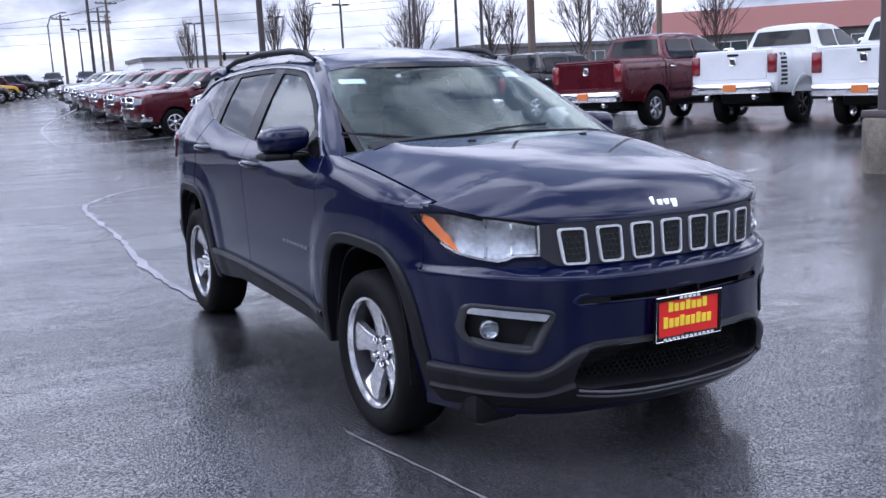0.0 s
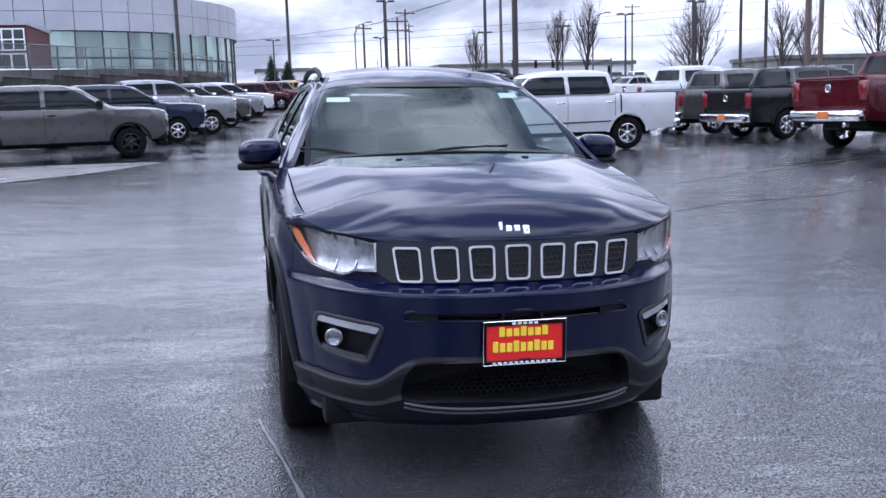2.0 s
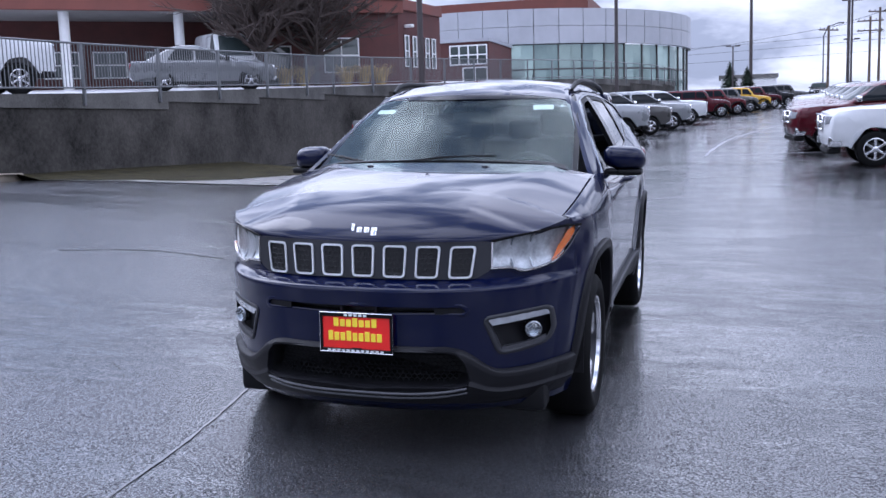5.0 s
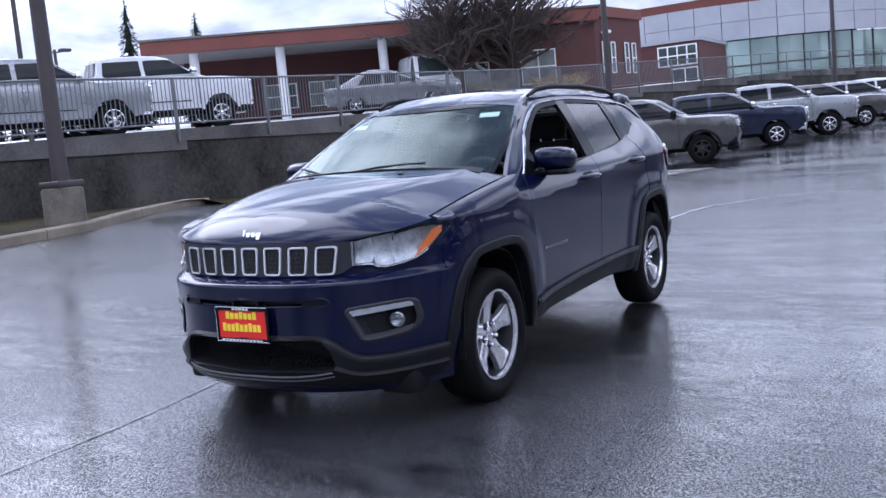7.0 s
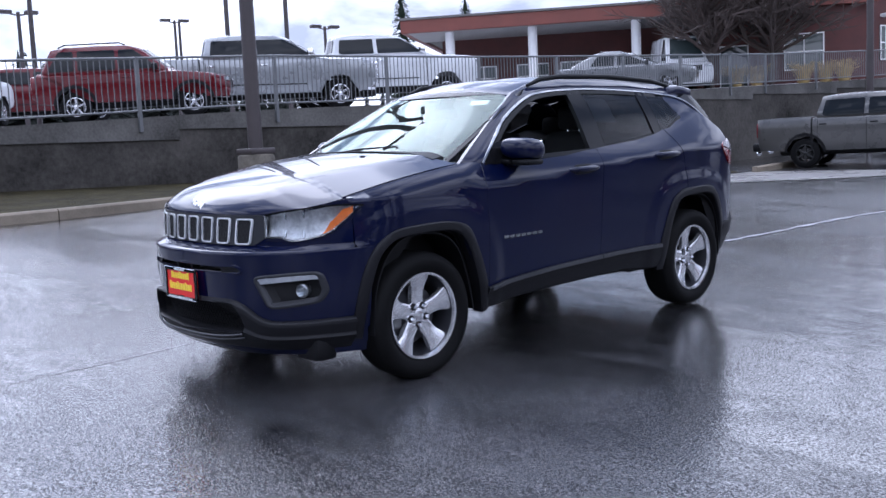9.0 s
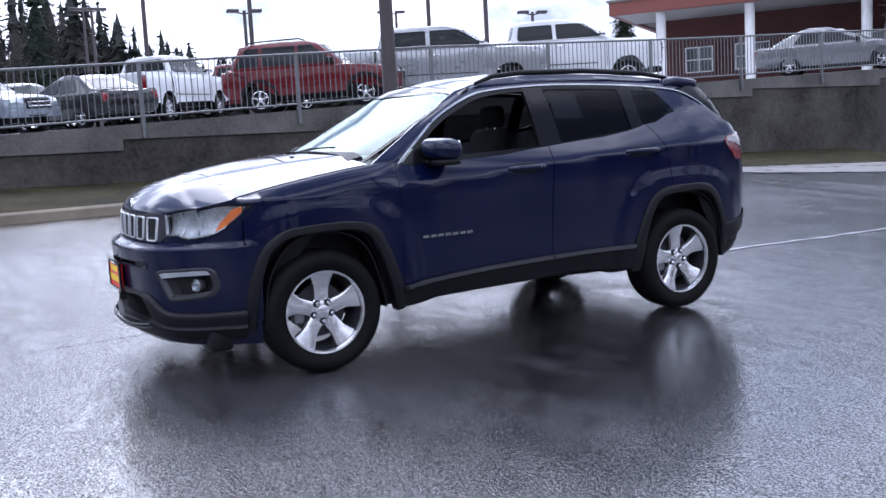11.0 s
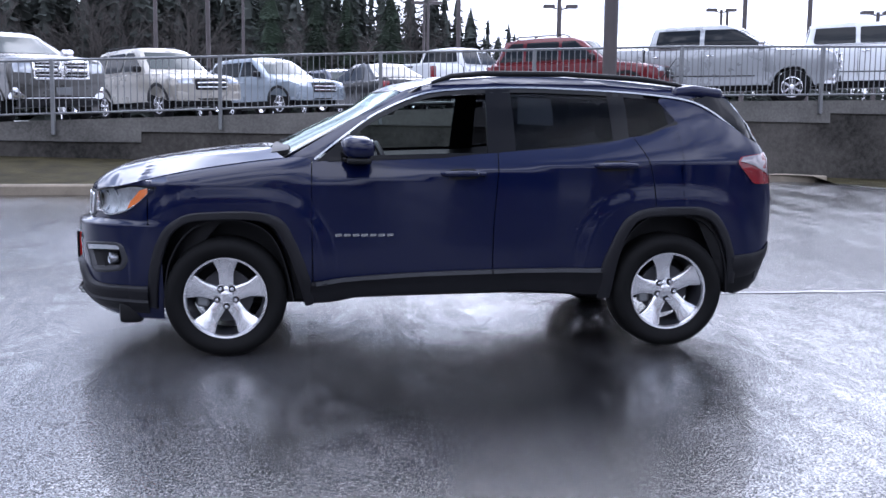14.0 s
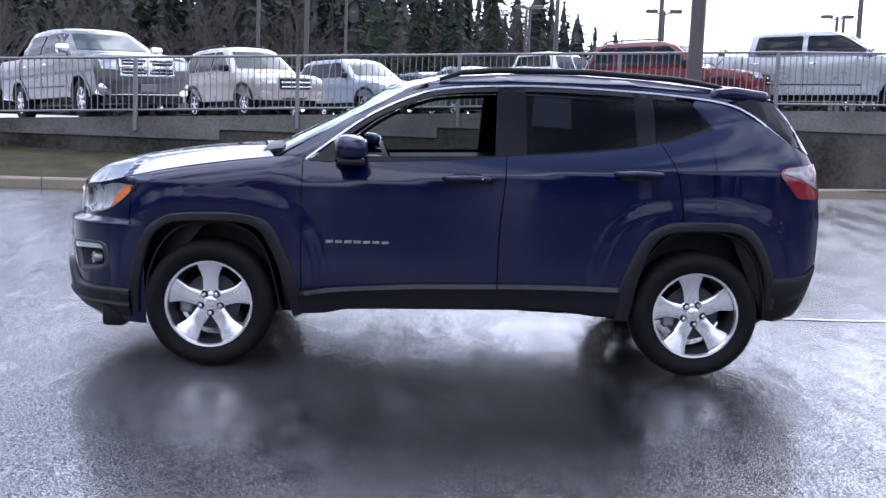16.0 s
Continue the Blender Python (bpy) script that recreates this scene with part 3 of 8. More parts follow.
def kerb_end(a, b):
    """A kerb stone laid between two points."""
    d = (Vector(b) - Vector(a)).normalized()
    n = Vector((-d.y, d.x))
    bm = bmesh.new()
    rings = []
    for q in (Vector(a), Vector(b)):
        z = ground_z(q.x, q.y)
        rings.append([bm.verts.new((q.x + n.x * o, q.y + n.y * o, z + h)) for o, h in ((0, -0.05), (0, 0.13), (0.03, 0.16), (0.15, 0.16), (0.15, -0.05))])
    for k in range(5):
        bm.faces.new((rings[0][k], rings[0][(k + 1) % 5], rings[1][(k + 1) % 5], rings[1][k]))
    bm.faces.new(rings[0])
    bm.faces.new(rings[1][::-1])
    bmesh.ops.recalc_face_normals(bm, faces=bm.faces)
    return bm


kerb = thing("kerb", pose(0, 0, 0), "weathered tan concrete kerb beside the grass strip", "kerb", "", "structure")
for i in range(16):
    part("kerb_stone", kerb_piece(-38 + 2.95 * i, -38 + 2.95 * i + 2.935), KERB, kerb, "", False)
for a_, b_ in (((-8.0, 18.6), (-8.25, 20.2)), ((-8.26, 20.22), (-8.45, 22.4))):
    part("kerb_stone", kerb_end(a_, b_), KERB, kerb, "", False)
_gx = lerp_table([(-40, -6.5), (-8, -7.6), (-4, -8.0), (1.8, -8.6), (4.2, -8.95), (6, -10.0), (9.0, -11.0), (9.8, -8.4), (11, -8.0), (14, -8.2), (19, -8.7), (19.6, -11.8)])
grass = part("grass_strip", strip(-40, 19.6, 0.35, _gx, lambda q: -12.28, lambda q: ground_z(_gx(q), q) + 0.13 - (0.11 if q > 8.8 else 0), lambda q: max(ground_z(-12.2, q) + 0.03, float(np.interp(q, [-40, -7.5, 8, 14, 19], [1.0, 0.93, 0.7, 0.6, 0.5])))), GRASS)
tagged(grass, "sparse winter grass and dead leaves below the wall", "grass", "", "stuff")

apron_out = [(-10.9, 9.0), (-8.6, 9.2), (-6.6, 10.0), (-5.2, 12.2), (-4.0, 15.4), (-3.0, 18.6)]
apron_in = [(-3.4, 18.9), (-5.4, 19.0), (-8.2, 19.0), (-8.6, 15.0), (-8.6, 11.0), (-10.4, 10.0)]
bm, _ = flat_polygon(apron_out + apron_in, "xy")
cut_grid(bm, 1.0, 1.0, (0, 1))
for v in bm.verts:
    v.co.z = ground_z(v.co.x, v.co.y) + 0.012
tagged(part("concrete_apron", bm, CONCRETE_WET), "pale wet concrete gutter band in the asphalt", "gutter", "", "structure")

# ---- fence on the wall ----
fence = thing("fence", pose(0, 0, 0), "galvanised steel picket fence on top of the wall", "fence")
POSTS = [-11.6 + 3.02 * k for k in range(13)]


def rail_z(y):
    return _top(y) + 1.09


def fence_x(y):
    return wall_x(y) + 0.08


pickets = 0
loose = bmesh.new()
for i, y in enumerate(POSTS + [27.0 + 3.05 * k for k in range(20)]):
    x = fence_x(y)
    part("post", box(x - 0.035, x + 0.035, y - 0.035, y + 0.035, _top(y) - 0.27, rail_z(y) + 0.02, 0.006, 1), GALV, fence)
ends = POSTS + [27.0 + 3.05 * k for k in range(20)]
base_picket = box(-0.0075, 0.0075, -0.0075, 0.0075, 0, 1, 0, 1)
me_p = bpy.data.meshes.new("picket")
base_picket.to_mesh(me_p)
me_p.materials.append(GALV)
for a, b in zip(ends, ends[1:]):
    for name, dz, r in (("top_rail", 0.0, 0.024), ("bottom_rail", -0.97, 0.02)):
        part(name, tube((fence_x(a), a, rail_z(a) + dz), (fence_x(b), b, rail_z(b) + dz), r, r, 8), GALV, fence)
    n = 26
    for k in range(1, n):
        q = a + (b - a) * k / n
        x, z0, h = fence_x(q), rail_z(q) - 0.97, 0.97
        if pickets < 300:
            ob = new("picket", me_p)
            ob.parent = fence
            ob.location, ob.scale = (x, q, z0), (1, 1, h)
            pickets += 1
        elif q < 45:
            box(x - 0.0095, x + 0.0095, q - 0.0095, q + 0.0095, z0, z0 + h, 0, 1, loose)
tagged(part("picket_infill", loose, GALV, fence, "", False), "", "", "", "stuff")

# ---- poles ----
def light_pole(x, y, z, h, heads=2, r=0.11, base=None, turn=0.0, mat=POLE, lean=0.0, label="brown steel parking-lot light pole with twin shoebox heads"):
    p = thing("street_lamp", pose(x, y, z, 0, lean, 0), label, "street lamp", "lot lights")
    b = 0.0
    if base:
        part("concrete_base", lathe([(base[0], -0.4), (base[0], base[1] - 0.04), (base[0] - 0.03, base[1])], 28, "z"), FOOTING, p, "cast concrete footing")
        part("base_plate", box(-0.24, 0.24, -0.24, 0.24, base[1], base[1] + 0.1, 0.02), mat, p)
        b = base[1]
    part("pole", tube((0, 0, b - (0.3 if not base else 0)), (0, 0, h), r, r * 0.75, 12), mat, p)
    if heads:
        arm = 0.34
        c, s = math.cos(radians(turn)), math.sin(radians(turn))
        for sg in ((1, -1) if heads == 2 else (1,)):
            part("arm", tube((0, 0, h - 0.15), (sg * arm * c, sg * arm * s, h - 0.08), 0.035, 0.035, 8), mat, p)
            hd = box(-0.27, 0.27, -0.19, 0.19, -0.07, 0.08, 0.04)
            bmesh.ops.transform(hd, matrix=pose(sg * (arm + 0.18) * c, sg * (arm + 0.18) * s, h - 0.02, 0, 0, turn), verts=hd.verts)
            part("lamp_head", hd, mat, p)
    return p


light_pole(9.15, 3.55, ground_z(9.15, 3.55), 9.5, 2, 0.125, (0.31, 0.72), 20)
light_pole(-9.3, 4.1, ground_z(-9.3, 4.1) + 0.1, 9.5, 2, 0.125, (0.31, 0.58), 60)
# ---- vehicles of the lot ----
def wheel_parts(parent, x, y, r, w, rim, sign, spokes=6, bright=True, n=30, sub="wheel"):
    """A wheel with its tyre and rim; sign +1: its face looks to +x."""
    wh = part(sub, lathe([(r * 0.30, -w * 0.3), (r * 0.34, w * 0.18), (r * 0.30, w * 0.2)], 16), BLACK_ALLOY, parent)
    wh.matrix_local = pose(x, y, r) @ Matrix.Diagonal((sign, 1, 1, 1)) if sign > 0 else pose(x, y, r, 0, 0, 180)
    t = w / 2
    part("tyre", lathe([(rim, -t * 0.85), (rim + 0.02, -t), (r - 0.05, -t * 1.02), (r - 0.012, -t * 0.85), (r, -t * 0.5), (r, t * 0.5), (r - 0.012, t * 0.85),
                        (r - 0.05, t * 1.02), (rim + 0.02, t), (rim, t * 0.85)], n, "x", None, True), RUBBER, wh)
    bm = lathe([(rim * 1.01, -t * 0.8), (rim * 1.01, t * 0.86), (rim * 0.93, t * 0.9), (rim * 0.9, t * 0.55), (rim * 0.9, -t * 0.8)], n, "x", None, True)
    mat = ALLOY if bright else BLACK_ALLOY
    for k in range(spokes):
        a = 2 * math.pi * k / spokes
        sp = box(t * 0.45, t * 0.82, -rim * 0.11, rim * 0.11, rim * 0.1, rim * 0.95, 0.008, 1)
        bmesh.ops.rotate(sp, cent=(0, 0, 0), matrix=Matrix.Rotation(a, 3, "X"), verts=sp.verts)
        me = bpy.data.meshes.new("tmp")
        sp.to_mesh(me)
        sp.free()
        bm.from_mesh(me)
        bpy.data.meshes.remove(me)
    lathe([(rim * 0.24, t * 0.3), (rim * 0.24, t * 0.8), (rim * 0.16, t * 0.9), (0.004, t * 0.92)], 16, "x", bm)
    part("rim", bm, mat, wh)
    part("brake_disc", lathe([(rim * 0.7, -t * 0.1), (rim * 0.7, t * 0.1)], 20), DARK_TRIM, wh)
    return wh


def side_width(w, zs):
    f = lerp_table(zs)
    return lambda y, z: w * f(z)


def lay(parent, name, skin, pts, axis, sign, mat, lift=0.006, thick=0.012, cell=0.18, both=False, label=""):
    """A panel, on one side or as two parts on both sides."""
    bm = skin.panel(pts, axis, sign, lift, thick, cell)
    if both:
        part(name, flipped(bm), mat, parent, label)
    return part(name, bm, mat, parent, label)


def pickup(name, wb=3.67, fo=0.98, ro=1.28, r=0.405, width=1.0, roof=1.95, bed=1.38, cab_len=2.42, bright=True, chrome=True, stripe=False, lift=0.0):
    """A crew-cab pickup, nose towards -y, its middle between the axles."""
    p = thing(name, pose(0, 0, 0), "pickup", "pickup truck")
    yf, yr = -wb / 2, wb / 2
    a, b = yf - fo, yr + ro
    z0, ar = 0.47 + lift, r + 0.085
    cz = r + lift * 0.4
    hood = 1.29 + lift
    belt = bed - 0.02 + lift
    cowl = yf + 0.50
    cab_end = cowl + cab_len + 0.55
    roof += lift
    bed += lift
    w = side_width(width, [(0.4, 0.93), (0.7, 0.985), (1.0, 1.0), (1.25, 0.99), (1.5, 0.96), (1.7, 0.84), (2.05, 0.72)])
    under = lambda y, z: z < z0 + 0.06 or any(math.hypot(y - q, z - cz) < ar + 0.03 for q in (yf, yr))
    da = math.degrees(math.asin(max(-1, min(1, (z0 - cz) / ar))))
    low = [(a + 0.12, z0 + 0.02)]
    low += [(q[0], q[1]) for q in arc(yf, cz, ar, 180 - da, da, 12)]
    low += [(q[0], q[1]) for q in arc(yr, cz, ar, 180 - da, da, 12)]
    low += [(b - 0.05, z0 + 0.05), (b, z0 + 0.3), (b, bed - 0.03), (b - 0.03, bed), (cab_end + 0.03, bed), (cab_end, bed - 0.02), (cab_end - 0.1, belt),
            (cowl, belt - 0.02), (cowl - 0.2, hood + 0.02), (yf - 0.2, hood), (a + 0.22, hood - 0.05), (a + 0.11, hood - 0.12), (a + 0.07, hood - 0.24), (a + 0.05, z0 + 0.25)]
    bulge = lambda y, z: (-0.13 if y < yf - 0.3 and z < hood - 0.1 else (-0.02 if y < yf else 0.0), 0.05 if z > hood - 0.14 and y < cowl + 0.1 else 0.0)
    body = shell(low, w, bulge, 0.05, 12, (0.3, 0.16), under, 5.0)
    skin = Skin(body)
    part("body", body, [PAINT, DARK_TRIM], p)
    # cab
    cs = lambda y, z: w(y, z) - 0.012
    top = [(cowl - 0.05, belt - 0.06), (cowl + 0.05, belt + 0.02), (cowl + 0.86, roof - 0.1), (cowl + 1.08, roof - 0.03), (cowl + 1.6, roof), (cab_end - 0.5, roof - 0.01),
           (cab_end - 0.22, roof - 0.06), (cab_end - 0.1, bed + 0.05), (cab_end - 0.1, belt - 0.06)]
    cab = shell(top, cs, lambda y, z: (-0.16 if y < cowl + 0.95 else (0.04 if y > cab_end - 0.3 else 0), 0.035 if z > roof - 0.2 else 0), 0.06, 10, (0.3, 0.14), None, 3.0)
    cskin = Skin(cab)
    part("cab", cab, PAINT, p)
    c0, c1 = cowl + 0.3, cab_end - 0.28
    mid = (c0 + c1) / 2 + 0.1
    zb, zt = belt + 0.03, roof - 0.13
    fw = round_corners([(c0 - 0.10, zb), (c0 + 0.40, zt - 0.03), (c0 + 0.56, zt), (mid - 0.05, zt), (mid - 0.05, zb)], 0.04)
    rw = round_corners([(mid + 0.06, zb), (mid + 0.06, zt), (c1 - 0.04, zt - 0.01), (c1 + 0.02, zb + 0.04), (c1 - 0.05, zb)], 0.04)
    for pts in (fw, rw):
        lay(p, "side_window", cskin, pts, 0, 1, CAR_GLASS_DARK, 0.016, 0.02, 0.12, True)
    ww = 0.62 * width
    lay(p, "windscreen", cskin, [(-0.76 * width, belt + 0.08), (0.76 * width, belt + 0.08), (ww, roof - 0.14), (-ww, roof - 0.14)], 1, -1, CAR_GLASS_LIGHT, 0.018, 0.02, 0.1)
    lay(p, "rear_window", cskin, round_corners([(-0.70 * width, bed + 0.08), (0.70 * width, bed + 0.08), (0.6 * width, roof - 0.12), (-0.6 * width, roof - 0.12)], 0.05), 1, 1, CAR_GLASS_DARK, 0.016, 0.02, 0.15)
    # doors: seams and handles
    for ys in (c0 - 0.2, mid, c1 + 0.14):
        lay(p, "door_seam", skin, [(ys - 0.006, z0 + 0.1), (ys + 0.006, z0 + 0.1), (ys + 0.006, belt - 0.05), (ys - 0.006, belt - 0.05)], 0, 1, DARK_TRIM, 0.004, 0.006, 0.08, True)
    lay(p, "bed_seam", skin, [(cab_end - 0.01, z0 + 0.03), (cab_end + 0.03, z0 + 0.03), (cab_end + 0.03, bed - 0.01), (cab_end - 0.01, bed - 0.01)], 0, 1, DARK_TRIM, 0.007, 0.009, 0.08, True)
    for ys in (mid - 0.28, c1 - 0.1):
        for sg in (1, -1):
            part("door_handle", box(sg * width * 0.985 - 0.02, sg * width * 0.985 + 0.02, ys, ys + 0.2, belt - 0.2, belt - 0.16, 0.012, 1), CHROME if chrome else DARK_TRIM, p)
    for sg in (1, -1):
        m = box(sg * width * 1.02 - 0.12, sg * width * 1.02 + 0.14, c0 - 0.16, c0 + 0.0, belt - 0.0, belt + 0.19, 0.05, 2)
        part("mirror", m, CHROME if chrome else DARK_TRIM, p)
    if chrome:
        lay(p, "side_moulding", skin, [(c0 + 0.05, z0 + 0.20), (cab_end - 0.08, z0 + 0.24), (cab_end - 0.08, z0 + 0.265), (c0 + 0.05, z0 + 0.225)], 0, 1, DARK_TRIM, 0.014, 0.02, 0.3, True)
    # wheel lips
    for q in (yf, yr):
        lip = arc(q, cz, ar + 0.06, 180 - da * 0.6, da * 0.6, 14) + arc(q, cz, ar - 0.005, da * 0.6, 180 - da * 0.6, 14)
        lay(p, "wheel_lip", skin, lip, 0, 1, PAINT if chrome else DARK_TRIM, 0.018, 0.03, 0.4, True)
    for q in (yf, yr):
        for sg in (1, -1):
            ob = wheel_parts(p, sg * (width - 0.16), q, r, 0.27, r * 0.6, sg, 6, bright, 26)
            ob.location.z = r
    # nose
    bump = CHROME if chrome else DARK_TRIM
    gz0, gz1 = z0 + 0.38, hood - 0.12
    lay(p, "grille", skin, round_corners([(-0.52, gz0), (0.52, gz0), (0.56, gz1), (-0.56, gz1)], 0.06), 1, -1, DARK_TRIM, 0.03, 0.05, 0.3)
    fr = skin.drop((0, 0, (gz0 + gz1) / 2), 1, -1).y
    part("grille_bar", box(-0.55, 0.55, fr - 0.07, fr - 0.02, (gz0 + gz1) / 2 - 0.035, (gz0 + gz1) / 2 + 0.035, 0.02, 1), bump, p)
    if chrome:
        part("grille_upright", box(-0.045, 0.045, fr - 0.068, fr - 0.02, gz0, gz1, 0.015, 1), bump, p)
        for zz in (gz0, gz1):
            part("grille_rim", box(-0.56, 0.56, fr - 0.06, fr - 0.01, zz - 0.025, zz + 0.025, 0.015, 1), bump, p)
        for sg in (1, -1):
            part("grille_rim", box(sg * 0.55 - 0.025, sg * 0.55 + 0.025, fr - 0.03, fr + 0.05, gz0, gz1, 0.012, 1), bump, p)
            for zz in np.linspace(gz0 + 0.07, gz1 - 0.07, 4).tolist():
                part("grille_slat", box(sg * 0.29 - 0.24, sg * 0.29 + 0.24, fr - 0.045, fr - 0.015, zz - 0.008, zz + 0.008, 0, 1), bump, p, "", False)
        part("front_plate", box(-0.155, 0.155, a - 0.125, a - 0.09, z0 + 0.06, z0 + 0.21, 0.01, 1), GALV, p)
    part("grille_badge", box(-0.1, 0.1, fr - 0.085, fr - 0.03, (gz0 + gz1) / 2 - 0.06, (gz0 + gz1) / 2 + 0.08, 0.03, 1), bump, p)
    for sg in (1, -1):
        pts = [(sg * 0.6, gz1 - 0.22), (sg * 0.9, gz1 - 0.2), (sg * 0.92, gz1 - 0.03), (sg * 0.6, gz1 - 0.02)]
        lay(p, "headlight", skin, pts if sg > 0 else pts[::-1], 1, -1, CLEAR_LAMP, 0.02, 0.05, 0.12)
        pts = [(sg * 0.62, z0 + 0.13), (sg * 0.78, z0 + 0.13), (sg * 0.78, z0 + 0.21), (sg * 0.62, z0 + 0.21)]
    fb = box(-width * 0.95, width * 0.95, a - 0.1, a + 0.22, z0 - 0.02, z0 + 0.27, 0.07, 2)
    for v in fb.verts:
        v.co.y += 0.16 * (v.co.x / width) ** 2
    part("front_bumper", fb, bump, p)
    part("lower_valance", box(-width * 0.8, width * 0.8, a + 0.0, a + 0.3, z0 - 0.17, z0 - 0.01, 0.04, 1), DARK_TRIM, p)
    # tail
    part("tailgate_panel", box(-width * 0.76, width * 0.76, b - 0.01, b + 0.012, z0 + 0.32, bed - 0.06, 0.01, 1), PAINT, p)
    part("tailgate_badge", box(-0.07, 0.07, b + 0.01, b + 0.025, bed - 0.32, bed - 0.16, 0.02, 1), CHROME if chrome else DARK_TRIM, p)
    part("tailgate_handle", box(-0.13, 0.13, b + 0.01, b + 0.03, bed - 0.13, bed - 0.08, 0.01, 1), DARK_TRIM, p)
    for sg in (1, -1):
        part("tail_lamp", box(sg * width * 0.88 - 0.095, sg * width * 0.88 + 0.11, b - 0.06, b + 0.025, bed - 0.5, bed - 0.1, 0.03, 2), RED_LAMP, p)
    part("rear_bumper", box(-width * 0.93, width * 0.93, b - 0.05, b + 0.16, z0 + 0.02, z0 + 0.25, 0.05, 2), bump, p)
    part("rear_tag", box(-0.155, 0.155, b + 0.15, b + 0.175, z0 + 0.08, z0 + 0.23, 0.01, 1), TAG_ORANGE, p)
    for sg in (1, -1):
        part("exhaust_tip", lathe([(0.05, 0), (0.05, 0.12), (0.035, 0.125)], 14), CHROME, p).matrix_local = pose(sg * 0.55, b + 0.03, z0 - 0.05, 0, 0, 90)
    if stripe:
        for sg in (1, -1):
            for k in range(8):
                zz = bed - 0.1 - k * 0.085
                pts = [(b - 0.42, zz - 0.055), (b - 0.16, zz - 0.055), (b - 0.16, zz), (b - 0.42, zz)]
                lay(p, "side_decal", skin, pts, 0, sg, DARK_TRIM, 0.003, 0.004, 0.4)
    part("underbody", box(-width * 0.6, width * 0.6, a + 0.6, b - 0.5, 0.34 + lift * 0.6, z0 + 0.1, 0.05, 1), DARK_TRIM, p)
    for q in (yf, yr):
        part("axle", tube((-width * 0.75, q, r), (width * 0.75, q, r), 0.06, 0.06, 8), DARK_TRIM, p)
    # bed interior
    part("bed_liner", box(-width * 0.84, width * 0.84, cab_end + 0.12, b - 0.08, bed - 0.004, bed + 0.005, 0, 1), DARK_TRIM, p)
    return p


def car(name, kind="suv", wb=2.62, fo=0.9, ro=0.92, r=0.345, width=0.9, roof=1.72, hood=1.08, n_sp=5, bright=True, boxy=0.0, spare=False):
    """A closed car, nose towards -y: 'suv', 'jeep', 'sedan' or 'van'."""
    p = thing(name, pose(0, 0, 0), kind, "car")
    yf, yr = -wb / 2, wb / 2
    a, b = yf - fo, yr + ro
    z0, ar = (0.3 if kind in ("sedan", "van") else 0.42), r + 0.07
    belt = {"suv": hood + 0.06, "jeep": hood + 0.1, "sedan": hood - 0.0, "van": hood + 0.12}[kind]
    cowl = yf + {"suv": 0.52, "jeep": 0.75, "sedan": 0.45, "van": 0.15}[kind]
    rake = {"suv": 0.62, "jeep": 0.3, "sedan": 0.95, "van": 0.85}[kind]
    tail = {"suv": b - 0.25, "jeep": b - 0.06, "sedan": b - 0.55, "van": b - 0.08}[kind]
    rr = {"suv": 0.22, "jeep": 0.06, "sedan": 0.75, "van": 0.06}[kind]
    w = side_width(width, [(0.25, 0.93), (0.5, 0.985), (0.8, 1.0), (hood, 0.985), (belt, 0.955), (roof - 0.05, 0.80 if kind in ("jeep", "van") else (0.76 if kind == "suv" else 0.68)), (roof + 0.1, 0.66)])
    under = lambda y, z: z < z0 + 0.04 or any(math.hypot(y - q, z - r) < ar + 0.03 for q in (yf, yr))
    da = math.degrees(math.asin(max(-1, min(1, (z0 - r) / ar))))
    low = [(a + 0.2, z0)] + arc(yf, r, ar, 180 - da, da, 12) + arc(yr, r, ar, 180 - da, da, 12)
    low += [(b - 0.12, z0 + 0.03), (b - 0.02, z0 + 0.15), (b, 0.6), (b - 0.02, belt - 0.2), (tail + 0.1 if kind != "sedan" else b - 0.08, belt), (cowl, belt - 0.01), (cowl - 0.15, hood),
            (a + 0.45, hood - 0.09), (a + 0.2, hood - 0.18), (a + 0.13, hood - 0.3), (a + 0.13, z0 + 0.1)]
    nb = 0.06 if kind == "jeep" else 0.15
    bulge = lambda y, z: (-nb if y < yf - 0.3 and z < hood - 0.12 else (0.08 if y > yr + 0.35 and z < belt - 0.05 else 0.0), 0.05 if z > hood - 0.2 and y < cowl else 0.0)
    body = shell(low, w, bulge, 0.06, 8, (0.26, 0.15), under)
    skin = Skin(body)
    part("body", body, [PAINT, DARK_TRIM], p)
    top = [(cowl - 0.06, belt - 0.08), (cowl, belt), (cowl + rake, roof - 0.1), (cowl + rake + 0.25, roof - 0.02), (cowl + rake + 0.9, roof), (tail - rr - 0.3, roof - 0.02), (tail - rr, roof - 0.08), (tail, belt + 0.05), (tail + 0.03, belt - 0.08)]
    cab = shell(top, lambda y, z: w(y, z) - 0.01, lambda y, z: (-0.14 if y < cowl + rake else (0.06 if y > tail - rr - 0.1 else 0), 0.03 if z > roof - 0.15 else 0), 0.06, 8, (0.26, 0.13))
    cs = Skin(cab)
    part("cabin", cab, PAINT, p)
    zb, zt = belt + 0.03, roof - 0.12
    k = (zt - zb) / (roof - 0.1 - belt)
    y0 = cowl + 0.2
    y1 = tail - 0.12
    yt0, yt1 = y0 + rake * k, tail - rr * k - 0.2
    c1, c2 = y0 + rake * 0.6 + 0.55, y0 + rake * 0.6 + 1.45
    quads = [[(y0, zb), (yt0, zt), (c1 - 0.04, zt), (c1 - 0.04, zb)], [(c1 + 0.04, zb), (c1 + 0.04, zt), (min(c2, yt1) - 0.04, zt), (min(c2, y1) - 0.04, zb)]]
